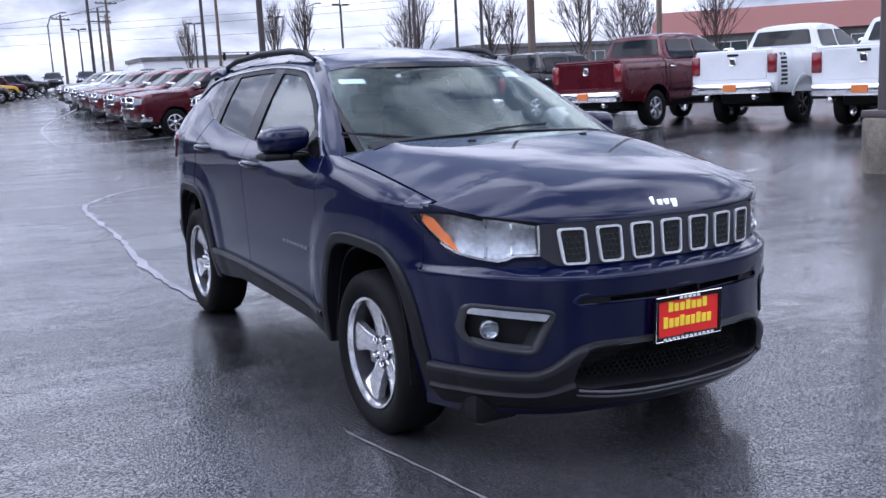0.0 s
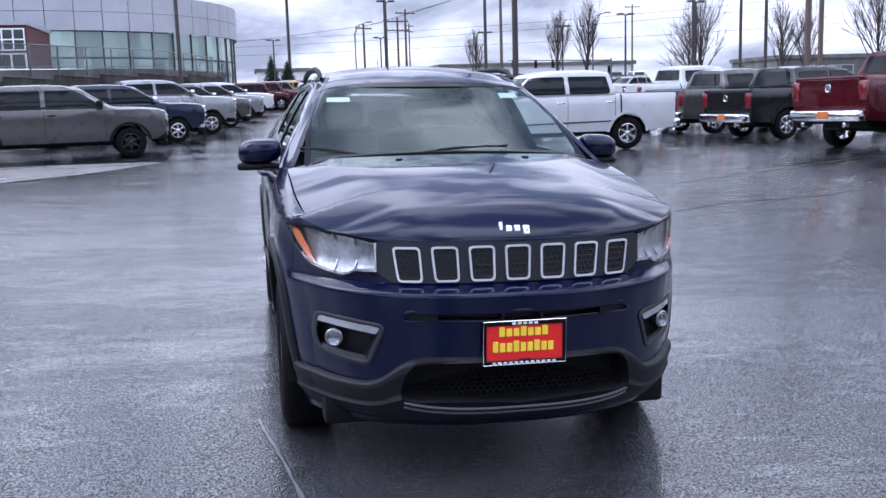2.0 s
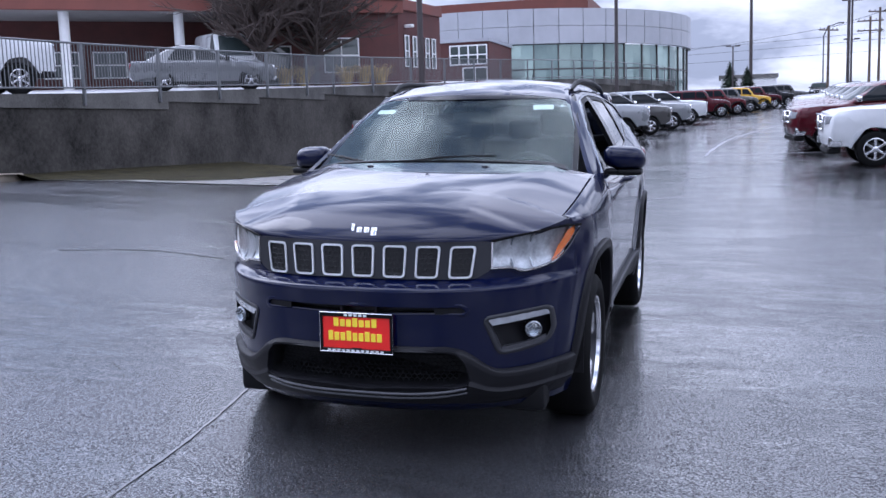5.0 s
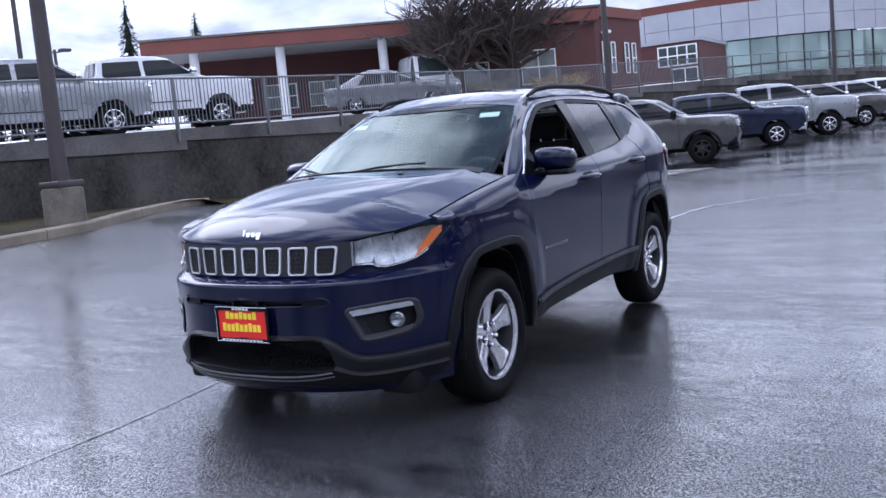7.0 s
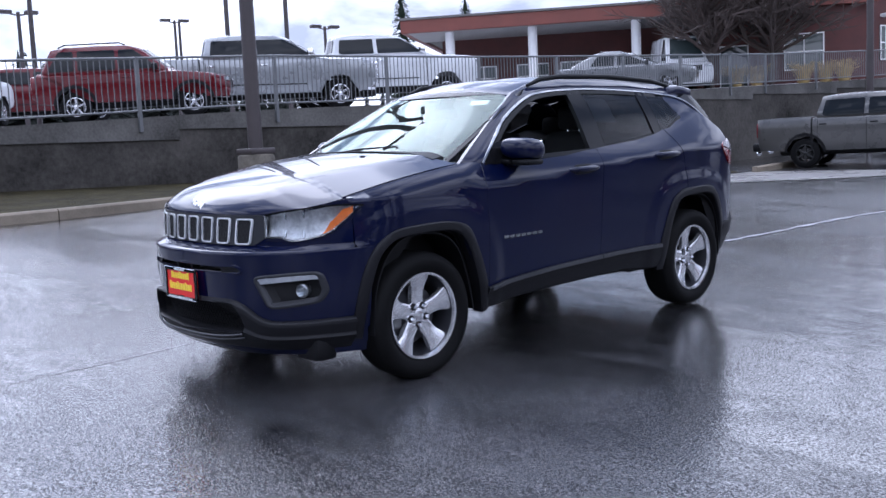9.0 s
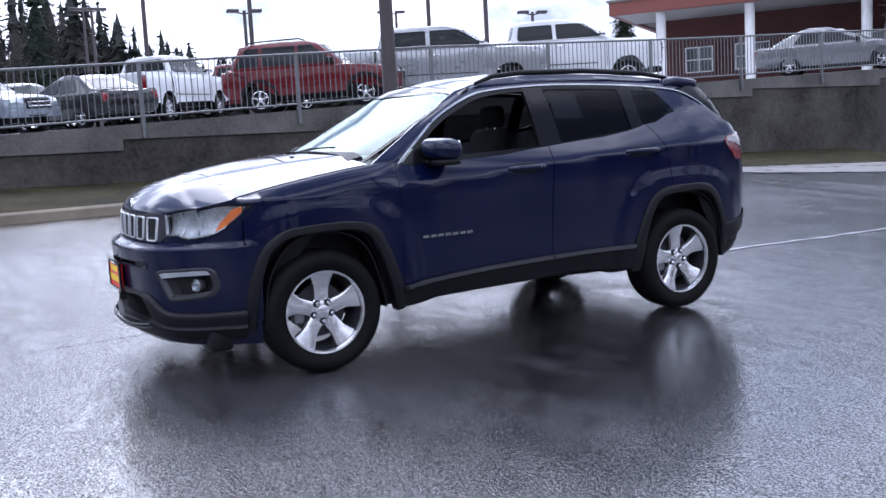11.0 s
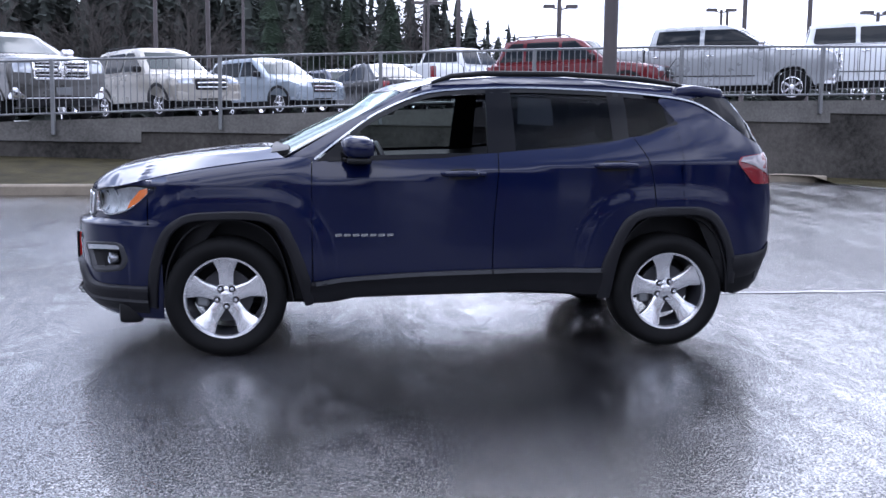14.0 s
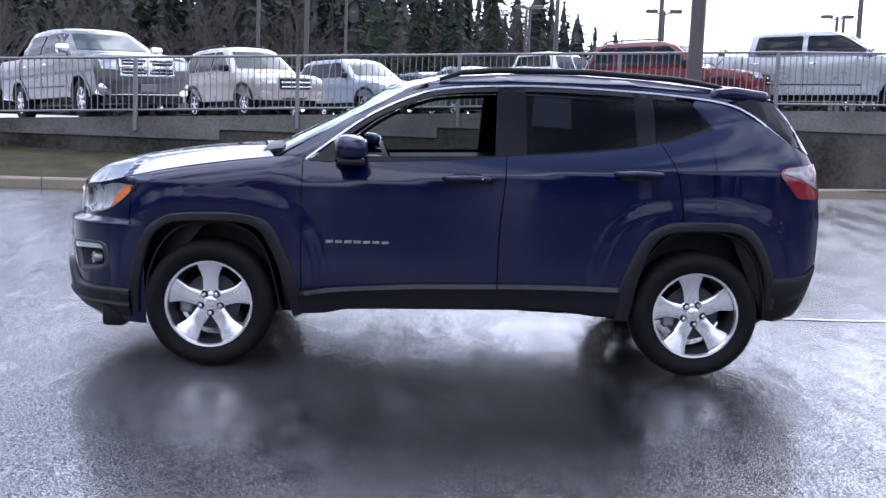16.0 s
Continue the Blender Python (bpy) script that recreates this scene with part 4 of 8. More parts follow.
    if kind in ("suv", "jeep") and yt1 > c2 + 0.25:
        quads.append([(c2 + 0.05, zb), (c2 + 0.05, zt), (yt1, zt), (y1, zb)])
    if kind == "van":
        quads = quads[:1]
    for q in quads:
        lay(p, "side_window", cs, round_corners(q, 0.04), 0, 1, CAR_GLASS_DARK, 0.016, 0.02, 0.12, True)
    lay(p, "windscreen", cs, [(-0.78 * width, belt + 0.06), (0.78 * width, belt + 0.06), (0.62 * width, roof - 0.13), (-0.62 * width, roof - 0.13)], 1, -1, CAR_GLASS_LIGHT, 0.018, 0.02, 0.1)
    lay(p, "rear_window", cs, round_corners([(-0.7 * width, belt + 0.08), (0.7 * width, belt + 0.08), (0.58 * width, roof - 0.15), (-0.58 * width, roof - 0.15)], 0.05), 1, 1, CAR_GLASS_DARK, 0.016, 0.02, 0.12)
    for ys in (y0 + 0.02, c1, c2):
        lay(p, "door_seam", skin, [(ys - 0.006, z0 + 0.1), (ys + 0.006, z0 + 0.1), (ys + 0.006, belt - 0.06), (ys - 0.006, belt - 0.06)], 0, 1, DARK_TRIM, 0.002, 0.004, 0.5, True)
    for ys in (c1 - 0.28, c2 - 0.28):
        for sg in (1, -1):
            part("door_handle", box(sg * width * 0.985 - 0.02, sg * width * 0.985 + 0.02, ys, ys + 0.2, belt - 0.17, belt - 0.135, 0.012, 1), PAINT, p)
    for sg in (1, -1):
        part("mirror", box(sg * width * 1.02 - 0.1, sg * width * 1.02 + 0.1, y0 + 0.02, y0 + 0.16, belt - 0.01, belt + 0.14, 0.04, 2), DARK_TRIM, p)
        hz = hood - 0.28
        pts = [(sg * 0.52 * width, hz), (sg * 0.86 * width, hz + 0.02), (sg * 0.88 * width, hz + 0.14), (sg * 0.52 * width, hz + 0.12)]
        lay(p, "headlight", skin, pts, 1, -1, CLEAR_LAMP, 0.02, 0.05, 0.12)
        part("tail_lamp", box(sg * width * 0.84 - 0.1, sg * width * 0.84 + 0.1, b - 0.16, b + 0.0, belt - 0.3, belt - 0.06, 0.03, 2), RED_LAMP, p)
    lay(p, "grille", skin, round_corners([(-0.45 * width, hood - 0.42), (0.45 * width, hood - 0.42), (0.45 * width, hood - 0.17), (-0.45 * width, hood - 0.17)], 0.03), 1, -1, DARK_TRIM, 0.015, 0.04, 0.25)
    for k in range(2):
        z = hood - 0.36 + k * 0.1
        f = skin.drop((0, 0, z), 1, -1).y
        part("grille_bar", box(-0.42 * width, 0.42 * width, f - 0.035, f - 0.01, z - 0.015, z + 0.015, 0.005, 1), CHROME, p)
    if kind in ("suv", "jeep"):
        for q in (yf, yr):
            lip = arc(q, r, ar + 0.07, 180 - da, da, 12) + arc(q, r, ar - 0.005, da, 180 - da, 12)
            lay(p, "wheel_lip", skin, lip, 0, 1, DARK_TRIM, 0.012 if kind == "suv" else 0.09, 0.03 if kind == "suv" else 0.1, 0.4, True)
        fb = box(-width * 0.93, width * 0.93, a - 0.02, a + 0.2, z0 - 0.02, z0 + 0.2, 0.05, 2)
        for v in fb.verts:
            v.co.y += 0.1 * (v.co.x / width) ** 2
        part("front_bumper", fb, DARK_TRIM if kind == "jeep" else PAINT, p)
    if kind == "suv":
        for sg in (1, -1):
            part("roof_rail", pipe([(sg * 0.6 * width, cowl + rake + 0.3, roof - 0.01), (sg * 0.6 * width, cowl + rake + 0.45, roof + 0.05), (sg * 0.6 * width, tail - rr - 0.3, roof + 0.04), (sg * 0.6 * width, tail - rr - 0.15, roof - 0.02)], 0.018, 6), DARK_TRIM, p)
    if spare:
        part("spare_wheel", lathe([(0.1, -0.1), (0.36, -0.1), (0.39, 0), (0.36, 0.1), (0.1, 0.1)], 24), RUBBER, p).matrix_local = pose(0, b + 0.1, 0.95, 0, 0, 90)
    for q in (yf, yr):
        for sg in (1, -1):
            wheel_parts(p, sg * (width - 0.13), q, r, 0.23, r * 0.62, sg, n_sp, bright, 24)
    part("underbody", box(-width * 0.65, width * 0.65, a + 0.5, b - 0.4, 0.2 if kind in ("sedan", "van") else 0.28, z0 + 0.1, 0.05, 1), DARK_TRIM, p)
    return p


def repaint(root, colour):
    for o in root.children_recursive:
        for s in o.material_slots:
            if s.material in PAINTS.values():
                s.link = "OBJECT"
                s.material = PAINTS[colour]


def wheel_at(x, y, heading, wb, lateral, front=True):
    """The vehicle's middle from the ground point under one outer wheel. heading: degrees of the nose from +x;
    lateral: half track, positive when that wheel is on the vehicle's left."""
    h = radians(heading)
    f, l = Vector((math.cos(h), math.sin(h))), Vector((-math.sin(h), math.cos(h)))
    c = Vector((x, y)) - f * (wb / 2 if front else -wb / 2) - l * lateral
    return c.x, c.y


def park(proto, used, x, y, heading, zf, colour, label, group, wb=2.7):
    """Set a copy on its ground, tilted as the ground is."""
    h = radians(heading)
    fx, fy = math.cos(h), math.sin(h)
    zs = [zf(x + fx * s * wb / 2 - fy * l * 0.75, y + fy * s * wb / 2 + fx * l * 0.75) for s in (1, -1) for l in (1, -1)]
    z = sum(zs) / 4
    pitch = math.degrees(math.atan2((zs[0] + zs[1] - zs[2] - zs[3]) / 2, wb))
    roll = math.degrees(math.atan2((zs[0] + zs[2] - zs[1] - zs[3]) / 2, 1.5))
    m = pose(x, y, z, 0, 0, heading + 90) @ pose(0, 0, 0, -pitch, -roll, 0)
    if used[0]:
        ob = copy_thing(proto, m)
    else:
        proto.matrix_world, ob = m, proto
        used[0] = True
    repaint(ob, colour)
    return tagged(ob, label, "", group)


ram, u_ram = pickup("pickup_truck"), [False]
rebel, u_reb = pickup("pickup_truck", bright=False, chrome=False), [False]
big, u_big = pickup("pickup_truck", 3.8, 1.02, 1.3, 0.42, 1.0, 1.98, 1.42, 2.35, True, True, False, 0.13), [False]
striped, u_str = pickup("pickup_truck", 3.57, 0.98, 1.2, 0.42, 1.0, 1.92, 1.40, 1.75, False, True, True, 0.19), [False]

ROW_W, ROW_E, ROW_R, ROW_U = "trucks in front of the wall", "trucks facing the lane", "trucks parked tail out", "vehicles on the raised lot"
# grey truck and its row along the wall
x, y = wheel_at(-4.0, 21.2, 11, 3.67, -0.9)
park(rebel, u_reb, x, y, 11, ground_z, "grey", "granite grey crew-cab pickup with black wheels beside the wall", ROW_W)
for fx, fy, c, proto, used, lab in ((-3.2, 27.6, "navy", ram, u_ram, "dark blue crew-cab pickup with chrome bumper"), (-2.3, 32.6, "silver", big, u_big, "silver crew-cab pickup with chrome grille"),
                                    (-1.6, 38.2, "grey", ram, u_ram, "grey crew-cab pickup in a row"), (-0.9, 44.0, "silver", ram, u_ram, "silver crew-cab pickup in a row"),
                                    (-0.2, 50.0, "white", ram, u_ram, "white crew-cab pickup at the far end of a row")):
    x, y = wheel_at(fx, fy, 18, 3.67, -0.9)
    park(proto, used, x, y, 18, ground_z, c, lab, ROW_W)
# trucks that face the lane
x, y = wheel_at(4.62, 16.9, 180, 3.8, 0.9)
park(ram, u_ram, x, y, 180, ground_z, "white", "white crew-cab pickup with chrome wheels on wet asphalt", ROW_E)
for fx, fy, c, lab in ((4.45, 23.6, "maroon", "maroon crew-cab pickup with chrome grille"), (4.9, 29.0, "red", "bright red crew-cab pickup with chrome bumper"), (5.3, 34.5, "red", "red crew-cab pickup in a row"),
                       (5.7, 40.0, "maroon", "dark red crew-cab pickup in a row"), (6.2, 45.5, "silver", "silver crew-cab pickup in a row"), (6.6, 51.0, "white", "white crew-cab pickup in a row"), (7.0, 56.5, "dark", "black crew-cab pickup in a row")):
    x, y = wheel_at(fx, fy, 186, 3.67, 0.9)
    park(ram, u_ram, x, y, 186, ground_z, c, lab, ROW_E)
# row with the tails towards the lane
for fx, fy, c, proto, used, lab, hd in ((12.6, 12.0, "maroon", big, u_big, "maroon heavy pickup with chrome wheels, tail out", 14), (14.2, 9.3, "white", striped, u_str, "white pickup with black side stripes and black wheels", 14),
                                    (14.4, 6.2, "white", big, u_big, "white heavy pickup, tail out", 14), (13.4, 18.0, "dark", ram, u_ram, "charcoal pickup with orange tag, tail out", 12),
                                    (13.2, 21.6, "grey", ram, u_ram, "grey pickup, tail out", 12), (13.6, 25.5, "white", big, u_big, "white pickup with tall cab, tail out", 12)):
    x, y = wheel_at(fx, fy, hd, 3.67, -0.9, False)
    park(proto, used, x, y, hd, ground_z, c, lab, ROW_R)
# ---- the blue compact SUV ----
hero = thing("compact_suv", pose(-0.025, 0, 0.0, 0.4, 1.25, 0), "dark blue compact SUV with black cladding on wet asphalt", "car")
_W = lerp_table([(-2.05, 0.69), (-1.965, 0.738), (-1.90, 0.778), (-1.85, 0.805), (-1.75, 0.85), (-1.6, 0.885), (-1.45, 0.898), (-1.0, 0.908), (0.0, 0.905), (1.0, 0.908), (1.45, 0.90), (1.7, 0.88), (1.85, 0.855), (2.0, 0.80)])
_F = lerp_table([(0.2, 0.88), (0.32, 0.935), (0.45, 0.965), (0.6, 0.975), (0.8, 0.988), (0.93, 1.0), (1.0, 0.998), (1.08, 0.972), (1.15, 0.935), (1.2, 0.905),
                 (1.3, 0.85), (1.4, 0.79), (1.5, 0.72), (1.58, 0.655), (1.65, 0.59)])


def softened(table, a, b, w):
    """A table of widths with its corners eased over a stretch w."""
    q = np.linspace(a, b, 161)
    v = np.array([table(float(x)) for x in q])
    k = max(1, int(w / (b - a) * 160 / 2))
    for _ in range(2):
        v = np.convolve(np.pad(v, k, mode="reflect", reflect_type="odd"), np.ones(2 * k + 1) / (2 * k + 1), mode="valid")
    return lerp_table(list(zip(q.tolist(), v.tolist())))


_F = softened(_F, 0.2, 1.65, 0.08)
_W0, _W1 = _W, softened(_W, -1.45, 2.0, 0.12)


def _W(y):
    return 0.965 * (_W0(y) if y < -1.45 else _W1(y))


def hero_width(y, z):
    return _W(y) * _F(z)


ARCH_F = [(-1.665, 0.30), (-1.645, 0.52), (-1.575, 0.68), (-1.48, 0.77), (-1.37, 0.80), (-1.22, 0.80), (-1.10, 0.755), (-1.02, 0.66), (-0.965, 0.5), (-0.93, 0.33)]
ARCH_R = [(0.905, 0.33), (0.945, 0.5), (1.01, 0.66), (1.09, 0.765), (1.2, 0.82), (1.40, 0.82), (1.51, 0.785), (1.6, 0.69), (1.66, 0.52), (1.675, 0.34)]
side = ([(-1.80, 0.26)] + ARCH_F + [(-0.6, 0.335), (0.3, 0.35)] + ARCH_R
        + [(1.80, 0.31), (1.90, 0.35), (1.96, 0.5), (1.985, 0.7), (1.98, 0.86), (1.95, 1.0), (1.92, 1.15), (1.88, 1.26), (1.80, 1.30), (1.25, 1.30), (1.13, 1.26), (0.93, 1.235), (0.25, 1.165), (-0.80, 1.13),
           (-0.98, 1.135), (-1.15, 1.12), (-1.4, 1.09), (-1.6, 1.055), (-1.75, 1.02), (-1.86, 0.975), (-1.93, 0.92), (-1.955, 0.84), (-1.965, 0.72), (-1.965, 0.5), (-1.94, 0.36), (-1.88, 0.28)])


def hero_under(y, z):
    if z < 0.36 and -1.84 < y < 1.84:
        return True
    if -1.70 < y < -0.9 and z < 0.815 or 0.89 < y < 1.70 and z < 0.835:
        return True
    return -0.86 < y < 1.84 and z > 1.1


_nose = lerp_table([(0.25, 0.17), (0.34, 0.245), (0.45, 0.265), (0.75, 0.285), (0.84, 0.29), (0.92, 0.275), (0.98, 0.24), (1.02, 0.18), (1.06, 0.10), (1.12, 0.0)])
_tail = lerp_table([(0.3, 0.10), (0.4, 0.19), (0.9, 0.19), (1.0, 0.15), (1.28, 0.12)])


def hero_bulge(y, z):
    if hero_under(y, z):
        if z > 1.1:
            return 0.0, -0.26 * min(1, (y + 0.86) / 0.25) if y < 1.1 else -0.05
        return 0.0, 0.0
    if y < -0.85:
        dz = 0.0 if z < 0.9 else min(1.0, (z - 0.9) / 0.09) * (0.085 if y < -1.2 else 0.085 - 0.02 * (y + 1.2) / 0.35)
        return -_nose(z), dz
    return _tail(z), 0.0


_np = lerp_table([(0.3, 2.6), (0.45, 3.8), (0.75, 3.8), (0.84, 3.6), (0.95, 3.0), (1.02, 2.4)])
hero_bm = shell(side, hero_width, hero_bulge, 0.085, 30, (0.06, 0.05), hero_under, lambda y, z: _np(z) if y < -1.5 else 2.0)
# the shell is the dark core behind the outer panels; its tail is the tailgate
for v in hero_bm.verts:
    k = min(1.0, max(0.0, (1.62 - v.co.y) / 0.12))
    v.co.x *= 1 - 0.055 * k
    if v.co.y < -0.85:
        v.co.y = -0.85 + (v.co.y + 0.85) * (0.80 if v.co.z > 0.5 else 0.84)
        v.co.z -= 0.11 * min(1.0, max(0.0, (v.co.z - 0.80) / 0.2))
for f in hero_bm.faces:
    c = f.calc_center_median()
    if c.y < 1.66 or c.z < 0.62:
        f.material_index = 1
tail_tree = Skin(hero_bm)
part("body_core", hero_bm, [HERO_BLUE, DARK_TRIM], hero, "dark inner body and blue tailgate")

# outer surfaces: flank x(y, z), nose y(x, z) and bonnet z(x, y)
PLAN_A, PLAN_B, NOSE_Y = 2.6, 1.9, -1.5
_len = lerp_table([(0.20, 0.58), (0.235, 0.655), (0.27, 0.70), (0.31, 0.722), (0.36, 0.735), (0.45, 0.738), (0.60, 0.742), (0.70, 0.748), (0.750, 0.750), (0.762, 0.744), (0.779, 0.692), (0.789, 0.670), (0.86, 0.664), (0.925, 0.660), (1.2, 0.655)])
_low = softened(lerp_table([(0.15, -0.09), (0.30, -0.058), (0.40, -0.036), (0.48, -0.020), (0.62, -0.010), (0.78, -0.004), (0.92, 0.0), (1.4, 0.0)]), 0.15, 1.4, 0.06)
_crease = lerp_table([(-1.75, 1.015), (-1.3, 0.995), (-0.81, 0.993), (-0.22, 1.037), (0.38, 1.084), (0.80, 1.109), (1.3, 1.125), (2.0, 1.135)])
_belt = lerp_table([(-0.9, 1.150), (-0.8, 1.155), (0.23, 1.20), (0.70, 1.23), (1.0, 1.28), (1.25, 1.34), (1.6, 1.42), (2.0, 1.42)])
_edge = softened(lerp_table([(-2.2, 0.945), (-1.95, 0.968), (-1.81, 1.004), (-1.63, 1.048), (-1.45, 1.083), (-1.15, 1.128), (-0.95, 1.150), (-0.7, 1.160)]), -2.2, -0.7, 0.15)


def ease(t):
    t = min(1.0, max(0.0, t))
    return t * t * (3 - 2 * t)


def flare(y, z):
    """The body swells round each wheel opening."""
    out = 0.0
    for yc in (-1.285, 1.29):
        q = ((abs(y - yc) / 0.47) ** 3 + (max(0.0, z - 0.36) / 0.50) ** 3) ** (1 / 3)
        out = max(out, 0.012 * ease((1.30 - q) / 0.22))
    return out


def flank(y, z):
    yb = max(y, NOSE_Y)
    x = _W(yb) + _low(z)
    zc, zb = _crease(y), _belt(y)
    if z > zc:
        t = (z - zc) / (zb - zc)
        door = x - (x - hero_width(yb, zb)) * t ** 1.25 if t < 1 else hero_width(yb, z)
        ze = _edge(y)
        t = min(1.0, max(0.0, (z - ze + 0.125) / 0.135))
        wide = 0.115 * ease((y + 2.02) / 0.45)
        wing = x - wide * (1 - math.sqrt(1 - t * t)) - 0.05 * max(0.0, z - zc)
        k = ease((y + 1.02) / 0.24)
        x = wing + (door - wing) * k
    if y < NOSE_Y:
        x *= max(1e-4, 1 - min(1.0, (NOSE_Y - y) / _len(z)) ** PLAN_B) ** (1 / PLAN_A)
    return x + flare(y, z)


def nose(x, z, off=0.0):
    w, q = _W(NOSE_Y) + _low(z) + off, _len(z) + off
    return NOSE_Y - q * max(1e-4, 1 - min(1.0, abs(x) / w) ** PLAN_A) ** (1 / PLAN_B)


_mid = softened(lerp_table([(-2.3, 0.975), (-2.14, 1.036), (-1.97, 1.092), (-1.76, 1.140), (-1.45, 1.187), (-1.18, 1.213), (-0.95, 1.222)]), -2.3, -0.95, 0.2)


def bonnet(x, y):
    """Bonnet height: sloping sides, a crease each side of a flatter middle."""
    ze, zm, x1 = _edge(y), _mid(y), flank(max(y, -1.93), _edge(max(y, -1.93)))
    a = abs(x) / max(0.3, x1)
    c = (0.43 + 0.16 * (y + 1.95) / 0.95) / max(0.3, x1)
    side = 0.76 * (1 - max(0.0, (a - c) / (1 - c))) if a < 1 else 0.0
    top = 0.76 + 0.24 * (1 - (a / c) ** 2) if a < c else 0.76
    e = 0.5 + 0.5 * math.tanh((a - c) / 0.035)
    return ze + (zm - ze) * (top * (1 - e) + side * e)


class BodySkin(Skin):
    """The outer body as smooth functions; the tail is taken from the core."""

    def __init__(self):
        self.tree = tail_tree.tree
        self.end = lerp_table([(0.4, 1.965), (0.6, 1.985), (0.9, 1.99), (1.15, 1.935), (1.26, 1.905), (1.40, 1.845), (1.53, 1.75)])

    def side(self, y, z):
        x = flank(y, z)
        if y > 1.6:
            d = min(1.0, max(0.0, (self.end(z) - y) / 0.11))
            x -= 0.075 * (1 - math.sqrt(1 - (1 - d) ** 2))
        return x

    def drop(self, co, axis, sign):
        x, y, z = co
        if axis == 0:
            return Vector((sign * self.side(y, z), y, z))
        if axis == 1 and sign < 0:
            return Vector((x, nose(x, z), z))
        if axis == 2:
            return Vector((x, y, bonnet(x, y)))
        return tail_tree.drop(co, axis, sign)

    def normal(self, co, axis, sign):
        x, y, z = co
        h = 0.004 + 0.022 * ease((co[1] - 1.0) / 0.2) * ease((co[2] - 1.15) / 0.1)
        if axis == 0:
            return Vector((1, -(self.side(y + h, z) - self.side(y - h, z)) / (2 * h), -(self.side(y, z + h) - self.side(y, z - h)) / (2 * h))).normalized()
        return Vector(((nose(x + h, z) - nose(x - h, z)) / (2 * h), -1, (nose(x, z + h) - nose(x, z - h)) / (2 * h))).normalized()


hero_skin = BodySkin()


def body_panel(name, pts, mat=None, lift=0.0, thick=0.012, cell=0.026, label="", parent=None):
    """A flank panel on both sides, shaded by the true surface normals."""
    out = []
    bm = hero_skin.panel(pts, 0, 1, lift, thick, cell)
    bmesh.ops.dissolve_degenerate(bm, dist=0.0002, edges=bm.edges)
    for sg in (-1, 1):
        b = flipped(bm) if sg < 0 else bm
        b.normal_update()
        turned = []
        for f in b.faces:
            c = f.calc_center_median()
            if abs(abs(c.x) - hero_skin.side(c.y, c.z) - lift) < thick * 0.3 and f.normal.x * sg < 0:
                turned.append(f)
        bmesh.ops.reverse_faces(b, faces=turned)
        b.verts.index_update()
        normals = []
        for v in b.verts:
            y, z = v.co.y, v.co.z
            n = hero_skin.normal((0, y, z), 0, 1)
            outer = abs(abs(v.co.x) - hero_skin.side(y, z) - lift) < thick * 0.5
            normals.append((sg * n.x, n.y, n.z) if outer else (0.0, 0.0, 0.0))
        ob = part(name, b, mat or HERO_BLUE, parent or hero, label)
        ob.data.normals_split_custom_set_from_vertices(normals)
        out.append(ob)
    return out


def strip_between(inner, outer, offs, n=56, bm=None):
    """A moulding between two flank lines; offs: (share of the width, height over the body)."""
    bm = bm or bmesh.new()
    rows = []
    for (ya, za), (yb, zb) in zip(even(outer, n), even(inner, n)):
        rows.append([bm.verts.new((hero_skin.side(ya + (yb - ya) * k, za + (zb - za) * k) + o, ya + (yb - ya) * k, za + (zb - za) * k)) for k, o in offs])
    for r0, r1 in zip(rows, rows[1:]):
        for k in range(len(offs) - 1):
            bm.faces.new((r0[k], r0[k + 1], r1[k + 1], r1[k]))
    for r in (rows[0], rows[-1]):
        bm.faces.new(r)
    bmesh.ops.recalc_face_normals(bm, faces=bm.faces)
    return bm


def inside(poly, x, y):
    hit = False
    for (ax, ay), (bx, by) in zip(poly, poly[1:] + poly[:1]):
        if (ay > y) != (by > y) and x < (bx - ax) * (y - ay) / (by - ay) + ax:
            hit = not hit
    return hit


def nose_point(th, z, off=0.0):
    """A point of the nose by its plan angle: 0 in the middle, 90 degrees where the wing begins."""
    w, q = _W(NOSE_Y) + _low(z) + off, _len(z) + off
    x, y = w * math.sin(th) ** (2 / PLAN_A), NOSE_Y - q * math.cos(th) ** (2 / PLAN_B)
    return Vector((x + (flare(y, z) if y > -1.86 else 0.0), y, z))


